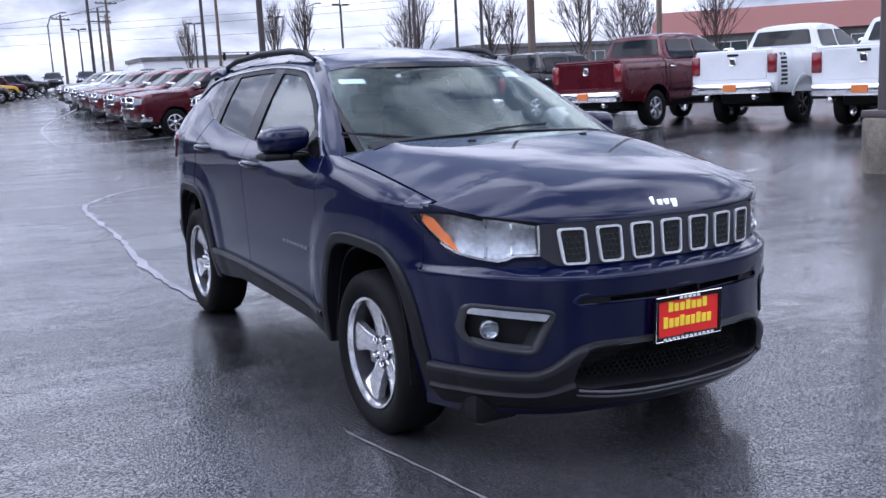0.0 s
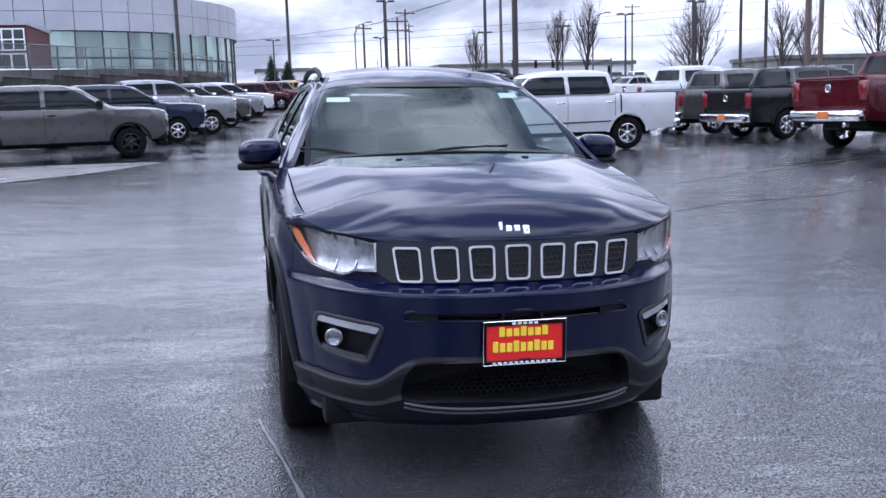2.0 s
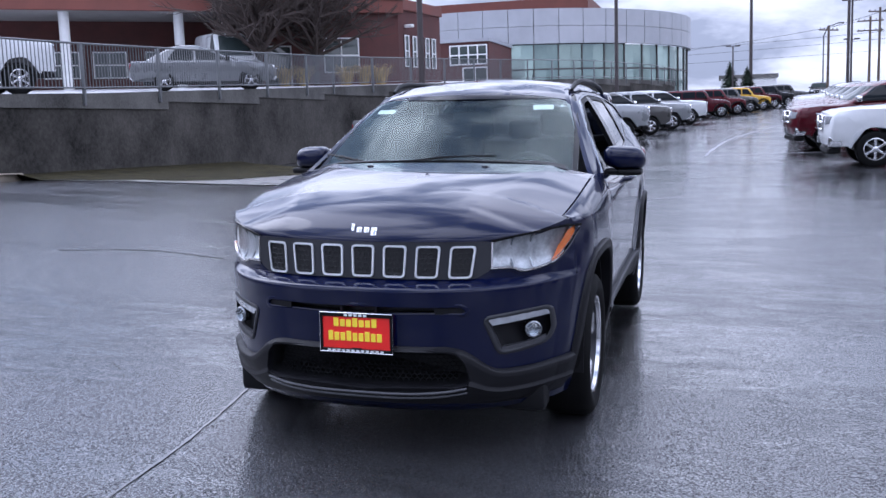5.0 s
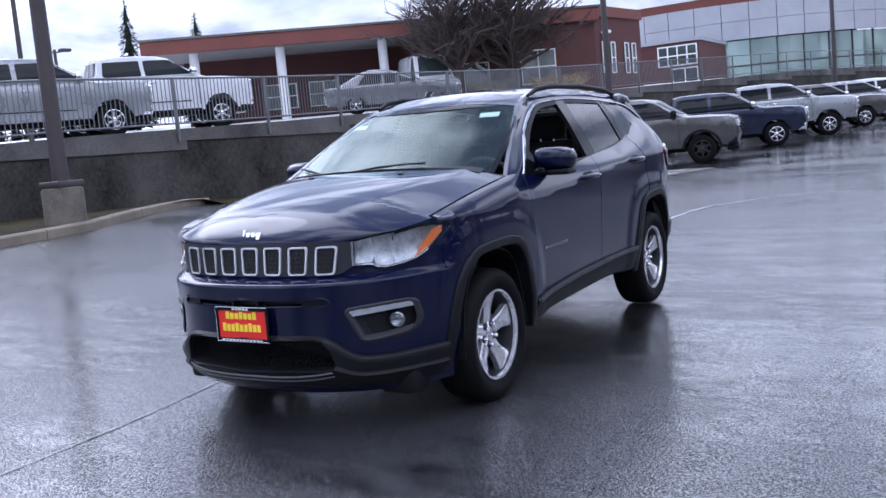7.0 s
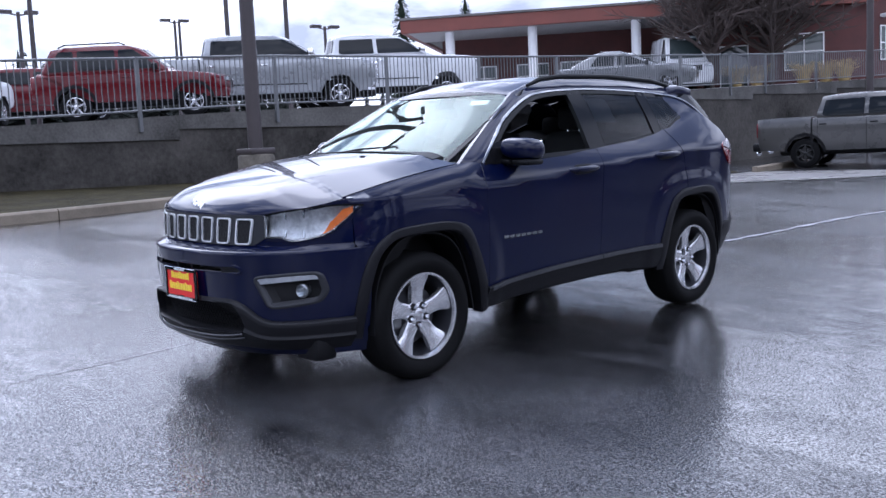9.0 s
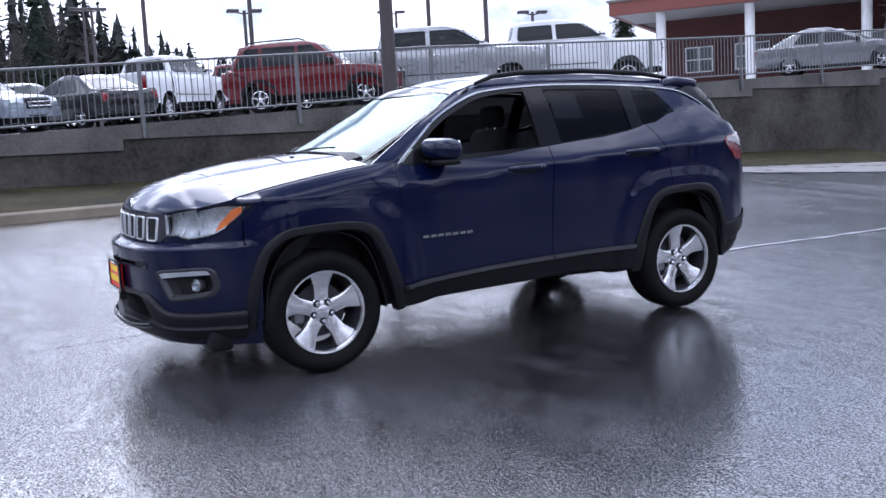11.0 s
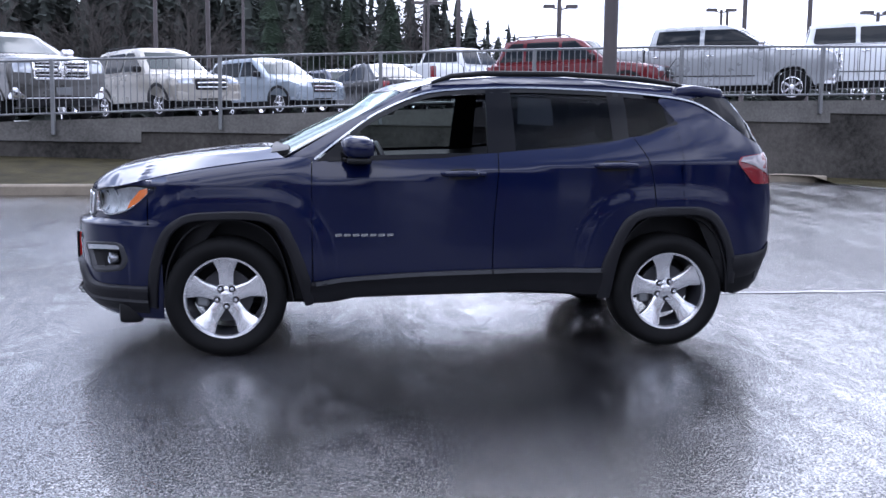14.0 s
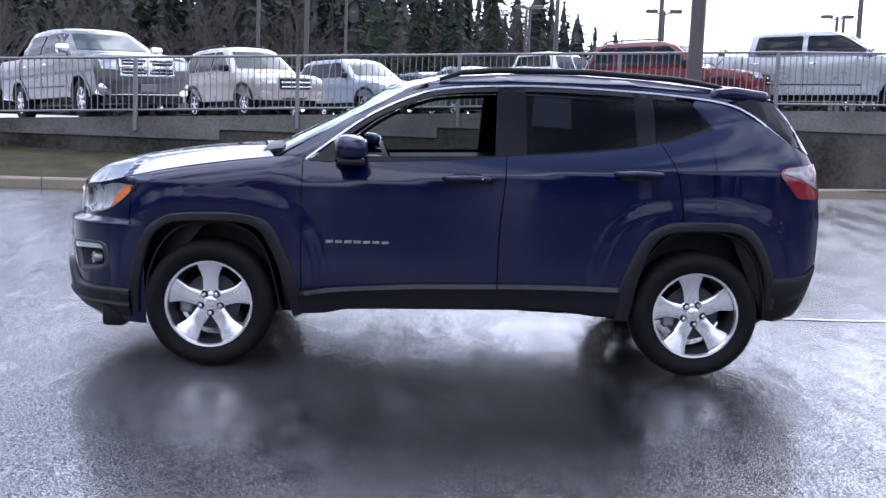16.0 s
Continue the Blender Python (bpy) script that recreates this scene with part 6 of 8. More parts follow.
bm = strip_between(sill_i, sill_o, [(0.0, -0.004), (0.0, 0.012), (0.05, 0.022), (0.16, 0.024), (0.20, 0.018), (0.6, 0.014), (0.9, 0.006), (1.0, -0.03)], 60)
part("sill_cladding", flipped(bm), GREY_TRIM, hero)
part("sill_cladding", bm, GREY_TRIM, hero)
for ya, yb in ((-0.81, 0.208), (0.22, 0.858)):
    on_side("sill_ridge", hero_skin, path_band([(y, sill_top(y) - 0.014) for y in np.linspace(ya, yb, 8).tolist()], 0.022), SILL_TOP, 0.0255, 0.012, 0.2)
rb_o, rb_i = [(1.70, 0.570), (1.76, 0.578), (1.85, 0.584), (1.92, 0.605), (1.965, 0.645)], [(1.66, 0.40), (1.73, 0.405), (1.84, 0.42), (1.90, 0.45), (1.93, 0.50)]
bm = strip_between(rb_i, rb_o, [(0.0, -0.01), (0.0, 0.012), (0.12, 0.020), (0.6, 0.016), (1.0, -0.03)], 24)
part("rear_bumper_side", flipped(bm), GREY_TRIM, hero)
part("rear_bumper_side", bm, GREY_TRIM, hero)
part("rear_bumper", hero_skin.panel([(-0.78, 0.42), (0.78, 0.42), (0.80, 0.60), (0.6, 0.66), (-0.6, 0.66), (-0.80, 0.60)], 1, 1, 0.01, 0.03, 0.08), GREY_TRIM, hero)

# nose
HALF_IN = [(0.0, 0.345), (0.41, 0.350), (0.452, 0.362), (0.458, 0.385), (0.440, 0.462), (0.405, 0.500), (0.36, 0.508), (0.0, 0.512)]
INTAKE = round_corners(HALF_IN + mirror_x(HALF_IN[::-1][1:-1]), 0.02, 3)
FOG = round_corners([(0.5107, 0.632), (0.6074, 0.642), (0.679, 0.648), (0.7372, 0.650), (0.747, 0.560), (0.7255, 0.510), (0.6432, 0.494), (0.5644, 0.486)], 0.022, 4)
HALF_UP = [(0.0, 0.655), (0.43, 0.660), (0.440, 0.672), (0.42, 0.688), (0.0, 0.688)]
UPPER = round_corners(HALF_UP + mirror_x(HALF_UP[::-1][1:-1]), 0.008, 2)
HL_TOP = lerp_table([(0.5, 0.938), (0.5269, 0.942), (0.5895, 0.956), (0.6432, 0.965), (0.6915, 0.972), (0.7327, 0.980), (0.7864, 0.984), (0.8222, 0.978), (0.835, 0.974)])
HL_BOT = lerp_table([(0.5, 0.833), (0.594, 0.832), (0.6119, 0.820), (0.6387, 0.813), (0.679, 0.819), (0.7148, 0.829), (0.7417, 0.840), (0.7685, 0.864), (0.80, 0.914), (0.827, 0.970), (0.835, 0.973)])
hl_xs = [0.522 + (0.827 - 0.522) * (k / 26) for k in range(27)]
HL = [(x, HL_BOT(x)) for x in hl_xs] + [(x, HL_TOP(x)) for x in hl_xs[::-1]]
zs = [0.225, 0.245, 0.27, 0.30] + [0.32 + 0.0105 * k for k in range(41)] + [0.748, 0.754, 0.759, 0.763, 0.768, 0.773, 0.778, 0.783, 0.789, 0.795] + [0.80 + 0.0105 * k for k in range(18)]
bm = nose_grid(zs, radians(77), [INTAKE, FOG, UPPER, widen(HL, 0.002)], n=130)
# the bumper ends under the lamp and the wing
gone = [f for f in bm.faces if (lambda c: c.y > (-1.742 if c.z > 0.77 else -1.665) or (c.z > 0.918 and 0.53 < abs(c.x) < 0.73) or (c.z > 0.944 and abs(c.x) < 0.6))(f.calc_center_median())]
bmesh.ops.delete(bm, geom=gone, context="FACES")
bumper = part("front_bumper", bm, HERO_BLUE, hero, "dark blue front bumper skin")
# cladding: a rounded upper edge that dips round the fog lamps, a ridge, a tucked-under chin
clad_top = softened(lerp_table([(-0.2, 0.528), (0.36, 0.526), (0.43, 0.508), (0.49, 0.455), (0.53, 0.425), (0.57, 0.415), (0.68, 0.414), (0.78, 0.420), (0.95, 0.428)]), -0.2, 0.95, 0.045)


def clad_prof(t, x):
    out = float(np.interp(t, [0, 0.02, 0.07, 0.16, 0.42, 0.50, 0.62, 1.0], [-0.006, 0.012, 0.026, 0.030, 0.024, 0.034, 0.020, -0.012]))
    return out


cz = [0.528 - 0.300 * k / 46 for k in range(47)]
bm = nose_grid(cz, radians(71.5), [widen(INTAKE, -0.002)], clad_prof, 130, clad_top)
bmesh.ops.delete(bm, geom=[f for f in bm.faces if f.calc_center_median().y > -1.748], context="FACES")
clad = part("bumper_cladding", bm, GREY_TRIM, hero, "grey-black lower bumper cladding")
part("lower_intake", pocket(INTAKE, 0.024, 0.09, 0.03), MESH_BLACK, clad)
part("intake_frame", ring_on_nose(widen(INTAKE, 0.012), widen(INTAKE, -0.010), 0.030, 0.03), GREY_TRIM, clad)
hm = bmesh.new()
for zi in range(7):
    for xi in range(-17, 18):
        x, z = xi * 0.024 + (zi % 2) * 0.012, 0.375 + zi * 0.017
        if abs(x) < 0.40 - 0.2 * max(0, z - 0.44):
            for t in range(3):
                a0 = radians(30 + 120 * t)
                tube((x, nose(x, z) + 0.05, z), (x + 0.013 * math.cos(a0), nose(x, z) + 0.05, z + 0.011 * math.sin(a0)), 0.002, 0.002, 4, hm, False)
part("intake_mesh", hm, DARK_TRIM, clad, "", False)
for zz, o, rr in ((0.331, 0.040, 0.006), (0.311, 0.034, 0.005)):
    part("chin_ridge", pipe([(x, nose(x, zz) - o, zz + 0.02 * (x / 0.45) ** 4) for x in np.linspace(-0.44, 0.44, 25).tolist()], rr, 6), SILL_TOP, clad)
for sg in (1, -1):
    part("wheel_deflector", box(sg * 0.62 - 0.10, sg * 0.62 + 0.10, -1.93, -1.80, 0.19, 0.32, 0.025, 2), DARK_TRIM, hero)
part("air_dam", box(-0.60, 0.60, -1.98, -1.72, 0.235, 0.33, 0.03, 2), DARK_TRIM, hero)
slot_up = part("upper_intake", pocket(UPPER, 0.001, 0.05, 0.004), MESH_BLACK, bumper)
part("upper_intake_frame", ring_on_nose(widen(UPPER, 0.013), widen(UPPER, -0.002), 0.005, 0.02), HERO_BLUE, slot_up)
for sg in (1, -1):
    pts = round_corners([(0.315, 0.658), (0.428, 0.661), (0.434, 0.672), (0.418, 0.684), (0.315, 0.684)], 0.006, 2)
    part("intake_blank", hero_skin.panel(pts if sg > 0 else mirror_x(pts), 1, -1, -0.008, 0.01, 0.05), GREY_TRIM, slot_up)
    part("intake_strut", box(sg * 0.075 - 0.006, sg * 0.075 + 0.006, nose(0.075, 0.67) + 0.004, nose(0.075, 0.67) + 0.05, 0.656, 0.687, 0.002, 1), GREY_TRIM, slot_up)

# grille: grey surround, seven slots with bright rings
SUR = [(0.0, 0.791), (0.40, 0.791), (0.465, 0.792), (0.520, 0.826), (0.524, 0.940), (0.48, 0.944), (0.0, 0.942)]
sur = SUR + mirror_x(SUR[::-1][1:-1])
part("grille_surround", hero_skin.panel(round_corners(sur, 0.015, 2), 1, -1, 0.006, 0.02, 0.05), SATIN, hero)
for k in range(-3, 4):
    cx, dz = k * 0.1365, -0.003 * (abs(k) / 3) ** 2
    lean = k * 0.004
    slot = [(cx - 0.046 - lean * 0.6, 0.798 + dz), (cx + 0.046 - lean * 0.6, 0.798 + dz), (cx + 0.050 + lean * 0.6, 0.930 + dz), (cx - 0.050 + lean * 0.6, 0.930 + dz)]
    outer, inner = round_corners(slot, 0.018, 4), round_corners(widen(slot, -0.0075), 0.013, 4)
    ringbm = bmesh.new()
    vo, vi = [], []
    for (ox, oz), (ix_, iz) in zip(outer, inner):
        row = []
        for x, z, l in ((ox, oz, 0.006), (ox, oz, 0.015), (ix_, iz, 0.015), (ix_, iz, -0.006)):
            h = hero_skin.drop((x, 0, z), 1, -1)
            row.append(ringbm.verts.new((x, h.y - l, z)))
        vo.append(row)
    for i in range(len(vo)):
        a, b = vo[i], vo[(i + 1) % len(vo)]
        for j in range(3):
            ringbm.faces.new((a[j], a[j + 1], b[j + 1], b[j]))
    bmesh.ops.recalc_face_normals(ringbm, faces=ringbm.faces)
    slot_ob = part("grille_slot", ringbm, RING, hero, "bright grille ring")
    part("slot_backing", hero_skin.panel(inner, 1, -1, 0.007, 0.004, 0.06), MESH_BLACK, slot_ob)
    # honeycomb bars
    hb = bmesh.new()
    for zi in range(6):
        for xi in range(4):
            x, z = cx - 0.031 + xi * 0.0206 + (zi % 2) * 0.0103 - 0.005, 0.813 + dz + zi * 0.0205
            if abs(x - cx) > 0.04:
                continue
            h = hero_skin.drop((x, 0, z), 1, -1)
            for t in range(3):
                a0 = radians(30 + 120 * t)
                tube((x, h.y - 0.010, z), (x + 0.0105 * math.cos(a0), h.y - 0.010, z + 0.0105 * math.sin(a0)), 0.0017, 0.0017, 4, hb, False)
    part("slot_mesh", hb, MESH_BLACK, slot_ob, "", False)
# wordmark on the bonnet edge, as plain bars
for k, (bx, bw, bz, bh) in enumerate(((-0.056, 0.014, 0.992, 0.040), (-0.026, 0.024, 0.986, 0.026), (0.006, 0.024, 0.986, 0.026), (0.040, 0.026, 0.980, 0.038))):
    h = bonnet_tree.drop((bx, 0, bz), 1, -1)
    q = box(bx - bw / 2, bx + bw / 2, h.y - 0.005, h.y + 0.02, bz - bh / 2, bz + bh / 2, 0.004, 2)
    bmesh.ops.rotate(q, cent=(bx, h.y, bz), matrix=Matrix.Rotation(radians(-24), 3, "X"), verts=q.verts)
    part("bonnet_badge", q, CHROME, bonnet_ob)

# headlamps: a bright bowl behind a clear lens that wraps round the corner
def lamp_sheet(x0, x1, z_lo, z_hi, off, n=30, m=8, thick=0.0):
    """A sheet on the nose between two heights, followed round the corner by its width x."""
    bm = bmesh.new()
    grid = []
    for i in range(n + 1):
        x = x0 + (x1 - x0) * i / n
        lo, hi = z_lo(x), max(z_hi(x), z_lo(x) + 0.002)
        row = []
        for j in range(m + 1):
            z = lo + (hi - lo) * j / m
            w, q = _W(NOSE_Y) + _low(z), _len(z)
            y = NOSE_Y - q * max(1e-4, 1 - (x / w) ** PLAN_A) ** (1 / PLAN_B)
            nx = Vector(((x / w) ** (PLAN_A - 1) * PLAN_A / w, -((NOSE_Y - y) / q) ** (PLAN_B - 1) * PLAN_B / q, 0)).normalized()
            row.append(bm.verts.new(Vector((x, y, z)) + nx * (off(j / m) if callable(off) else off)))
        grid.append(row)
    for a, b in zip(grid, grid[1:]):
        for j in range(m):
            bm.faces.new((a[j], b[j], b[j + 1], a[j + 1]))
    if thick:
        r = bmesh.ops.extrude_face_region(bm, geom=list(bm.faces))
        for v in [g for g in r["geom"] if isinstance(g, bmesh.types.BMVert)]:
            v.co.y += thick
            v.co.x -= thick * 0.5
    bmesh.ops.recalc_face_normals(bm, faces=bm.faces)
    return bm


def both_sides(name, bm, mat, parents, label=""):
    a = part(name, flipped(bm), mat, parents[0], label)
    return a, part(name, bm, mat, parents[1], label)


bowls = both_sides("headlight", lamp_sheet(0.522, 0.829, lambda x: HL_BOT(x) - 0.002, lambda x: HL_TOP(x) + 0.002, lambda t: -0.006 - 0.026 * math.sin(math.pi * t) ** 0.5, 34, 10), LAMP_BOWL, (hero, hero), "clear wrap-round headlight with amber corner")
both_sides("lens", lamp_sheet(0.522, 0.830, HL_BOT, HL_TOP, lambda t: 0.003 + 0.004 * math.sin(math.pi * t), 34, 6), LENS, bowls)
both_sides("lamp_bezel", lamp_sheet(0.520, 0.830, lambda x: HL_TOP(x) - 0.004, lambda x: HL_TOP(x) + 0.005, 0.008, 34, 2, 0.012), GLOSS_BLACK, bowls)
both_sides("lamp_trim", lamp_sheet(0.520, 0.775, lambda x: HL_BOT(x) - 0.003, lambda x: HL_BOT(x) + 0.005, 0.009, 30, 2, 0.012), CHROME, bowls)
both_sides("lamp_edge", lamp_sheet(0.520, 0.827, lambda x: HL_BOT(x) - 0.020, lambda x: HL_BOT(x) - 0.006, lambda t: 0.001 + 0.004 * t, 40, 3, 0.012), HERO_BLUE, bowls)
both_sides("lamp_gap", lamp_sheet(0.520, 0.827, lambda x: HL_BOT(x) - 0.0065, lambda x: HL_BOT(x) - 0.0025, 0.003, 40, 1, 0.01), GLOSS_BLACK, bowls)
both_sides("lamp_end", lamp_sheet(0.517, 0.524, lambda x: 0.830, lambda x: 0.940, 0.009, 2, 6, 0.012), CHROME, bowls)
both_sides("amber_corner", lamp_sheet(0.738, 0.825, lambda x: HL_BOT(x) + 0.004, lambda x: min(HL_TOP(x) - 0.004, HL_BOT(x) + float(np.interp(x, [0.738, 0.760, 0.793, 0.825], [0.004, 0.045, 0.06, 0.02]))), -0.004, 16, 5), AMBER_LAMP, bowls, "amber side marker")
for x in (0.60, 0.672):
    both_sides("lamp_rib", lamp_sheet(x, x + 0.006, lambda q: HL_BOT(q) + 0.008, lambda q: HL_TOP(q) - 0.010, lambda t: -0.008 - 0.03 * math.sin(math.pi * t), 1, 6, 0.01), SATIN_CHROME, bowls)

# fog lamps
for sgn in (1, -1):
    f = (lambda p: p) if sgn > 0 else mirror_x
    bez = part("fog_lamp_pocket", pocket(f(FOG), 0.002, 0.06, 0.012), GREY_TRIM, hero, "black fog lamp pocket")
    part("pocket_edge", ring_on_nose(f(widen(FOG, 0.012)), f(widen(FOG, -0.006)), 0.009, 0.02), SATIN, bez)
    strip_pts = [(0.5179, 0.632), (0.6074, 0.642), (0.679, 0.649), (0.7399, 0.650), (0.7425, 0.622), (0.679, 0.618), (0.6074, 0.611), (0.5358, 0.603)]
    part("bright_strip", hero_skin.panel(f(strip_pts), 1, -1, 0.006, 0.03, 0.04), CLEAR_LAMP, bez, "clear daytime strip")
    part("pocket_foot", hero_skin.panel(f(path_band([(0.570, 0.500), (0.643, 0.507), (0.719, 0.522)], 0.018)), 1, -1, 0.004, 0.03, 0.05), SILL_TOP, bez)
    cx, cz_ = 0.670, 0.564
    fl = part("fog_lamp", lathe([(0.036, -0.02), (0.036, 0.022), (0.030, 0.026), (0.022, 0.016), (0.003, 0.010)], 24), SATIN_CHROME, bez)
    fl.matrix_local = Matrix.Translation((sgn * cx, nose(cx, cz_) + 0.035, cz_)) @ pose(0, 0, 0, 0, 0, -90 + sgn * 24)
    part("fog_lens", lathe([(0.029, 0.022), (0.022, 0.029), (0.010, 0.033), (0.002, 0.034)], 20), LENS, fl)

# dealer plate, lettering as plain bars
py = hero_skin.drop((0, 0, 0.575), 1, -1).y - 0.022
plate = part("dealer_plate", box(-0.152, 0.152, py - 0.006, py + 0.012, 0.503, 0.657, 0.006, 1), PLATE_RED, hero, "red dealer plate with yellow lettering bars")
for (x0, x1, z0_, z1_) in ((-0.158, 0.158, 0.645, 0.662), (-0.158, 0.158, 0.498, 0.513), (-0.158, -0.146, 0.498, 0.662), (0.146, 0.158, 0.498, 0.662)):
    part("plate_frame", box(x0, x1, py - 0.012, py + 0.004, z0_, z1_, 0.002, 1), GLOSS_BLACK, plate, "", False)
part("frame_edge", pipe([(-0.158, py - 0.010, 0.498), (0.158, py - 0.010, 0.498), (0.158, py - 0.010, 0.662), (-0.158, py - 0.010, 0.662), (-0.158, py - 0.010, 0.498)], 0.0025, 6), CHROME, plate)
for (x0, n, z, w_, hgt) in ((-0.098, 7, 0.604, 0.0275, 0.030), (-0.122, 9, 0.545, 0.0265, 0.034)):
    for k in range(n):
        xx = x0 + k * w_
        part("lettering_bar", box(xx, xx + w_ * 0.78, py - 0.009, py - 0.004, z, z + hgt * (1.0 if k % 3 else 1.2), 0.001, 1), PLATE_YELLOW, plate, "", False)
for k in range(12):
    part("frame_lettering_bar", box(-0.125 + k * 0.021, -0.125 + k * 0.021 + 0.013, py - 0.0145, py - 0.010, 0.501, 0.509, 0, 1), STICKER, plate, "", False)
for k in range(5):
    part("frame_lettering_bar", box(-0.05 + k * 0.021, -0.05 + k * 0.021 + 0.014, py - 0.0145, py - 0.010, 0.649, 0.658, 0, 1), STICKER, plate, "", False)

# mirrors, handles, door badge
for sg in (1, -1):
    arm = box(sg * 0.835 - 0.07, sg * 0.835 + 0.05, -0.66, -0.56, 1.125, 1.155, 0.012, 2)
    mir = part("door_mirror", arm, GLOSS_BLACK, hero)
    cap = bmesh.new()
    bmesh.ops.create_uvsphere(cap, u_segments=24, v_segments=14, radius=1.0)
    for v in cap.verts:
        x, y_, z = v.co
        q = lambda t, e: math.copysign(abs(t) ** e, t)
        v.co = (sg * (0.915 + 0.11 * q(x, 0.62)), -0.575 + 0.085 * q(y_, 0.75) + 0.03 * x * (1 if sg > 0 else 1), 1.212 + 0.063 * q(z, 0.7) - 0.012 * x)
    bmesh.ops.recalc_face_normals(cap, faces=cap.faces)
    part("mirror_cap", cap, HERO_BLUE, mir)
    part("mirror_glass", box(sg * 0.915 - 0.08, sg * 0.915 + 0.08, -0.500, -0.492, 1.165, 1.255, 0.004, 1), CHROME, mir)
    part("mirror_foot", box(sg * 0.92 - 0.11, sg * 0.92 + 0.09, -0.635, -0.50, 1.118, 1.152, 0.014, 2), DARK_TRIM, mir)
for y0_, z_ in ((-0.09, 1.062), (0.815, 1.112)):
    # flat dark patch on the door: the hand recess's shade as colour
    recess = round_corners([(y0_ + 0.03, z_ - 0.035), (y0_ + 0.21, z_ - 0.030), (y0_ + 0.20, z_ + 0.030), (y0_ + 0.05, z_ + 0.028)], 0.025, 3)
    on_side("handle_recess", hero_skin, recess, DARK_TRIM, 0.0015, 0.003, 0.06)
    for sg in (1, -1):
        hx = hero_skin.drop((0, y0_ + 0.12, z_), 0, sg).x
        hd = pipe([(hx - sg * 0.01, y0_, z_ - 0.002), (hx + sg * 0.022, y0_ + 0.02, z_), (hx + sg * 0.032, y0_ + 0.10, z_ + 0.002), (hx + sg * 0.030, y0_ + 0.19, z_ + 0.002), (hx + sg * 0.018, y0_ + 0.24, z_), (hx - sg * 0.01, y0_ + 0.25, z_)], [0.012, 0.016, 0.018, 0.018, 0.016, 0.012], 10)
        ho = part("door_handle", hd, HERO_BLUE, hero)
        if y0_ < 0:
            part("key_button", lathe([(0.006, 0), (0.006, 0.003)], 10), CHROME, ho).matrix_local = pose(hx + sg * 0.047, y0_ + 0.205, z_ + 0.003)
for k in range(7):
    ya = -0.70 + k * 0.049
    on_side("door_lettering_bar", hero_skin, [(ya, 0.703), (ya + 0.038, 0.704), (ya + 0.038, 0.720), (ya, 0.719)], SATIN_CHROME, 0.004, 0.005, 0.1)

# tail lamps
on_side("tail_lamp", hero_skin, round_corners([(1.695, 1.135), (1.725, 1.168), (1.925, 1.195), (1.96, 1.005), (1.81, 1.005)], 0.02, 3), RED_LAMP, 0.012, 0.03, 0.05, "red tail lamp with pale upper band")
on_side("tail_lamp_band", hero_skin, [(1.715, 1.140), (1.735, 1.166), (1.925, 1.192), (1.953, 1.045), (1.91, 1.065), (1.81, 1.115)], SMOKE_LENS, 0.016, 0.012, 0.06)
on_front("tail_lamp_rear", hero_skin, round_corners([(0.50, 1.04), (0.76, 1.03), (0.76, 1.18), (0.52, 1.15)], 0.02, 3), RED_LAMP, 0.012, 0.03, 0.06, True, "", 1, 1)

# wipers, washer jets, cowl, stickers
part("cowl", hero_skin.panel([(-0.68, -1.06), (0.68, -1.06), (0.66, -0.96), (-0.66, -0.96)], 2, 1, 0.003, 0.02, 0.08), DARK_TRIM, hero)
for pts in ([(-0.36, 1.19), (-0.45, 1.215), (-0.60, 1.235), (-0.72, 1.243)], [(-0.36, 1.185), (-0.24, 1.21), (0.0, 1.238), (0.29, 1.246)]):
    on_glass = [green.drop((x, 0, z), 1, -1) for x, z in pts]
    arm = [Vector((h.x, h.y - 0.035, h.z - 0.022)) for h in on_glass]
    wp = part("wiper", pipe(arm, [0.013, 0.011, 0.009, 0.006], 6), DARK_TRIM, hero)
    part("wiper_blade", pipe([Vector((h.x, h.y - 0.016, h.z - 0.006)) for h in on_glass[1:]], 0.008, 6), DARK_TRIM, wp)
for sx in (0.30, -0.30):
    h = hero_skin.drop((sx, -1.25, 0), 2, 1)
    part("washer_jet", box(sx - 0.016, sx + 0.016, -1.265, -1.24, h.z - 0.015, h.z + 0.005, 0.005, 2), DARK_TRIM, hero)
part("window_label", green.panel([(0.39, 1.475), (0.50, 1.475), (0.495, 1.502), (0.385, 1.502)], 1, -1, -0.004, 0.001, 0.06), STICKER, hero, "white paper label behind the windscreen")
part("window_label", green.panel([(-0.555, 1.46), (-0.435, 1.46), (-0.435, 1.483), (-0.55, 1.483)], 1, -1, -0.004, 0.001, 0.06), STICKER, hero, "white paper label behind the windscreen")

# wheel wells
for cy, cz, rr in ((-1.305, 0.36, 0.45), (1.30, 0.37, 0.46)):
    part("wheel_well", box(-0.63, 0.63, cy - 0.46, cy + 0.46, 0.28, 0.90, 0.03, 1), DARK_TRIM, hero)

# wheels
RIM, TYRE = 0.231, 0.343


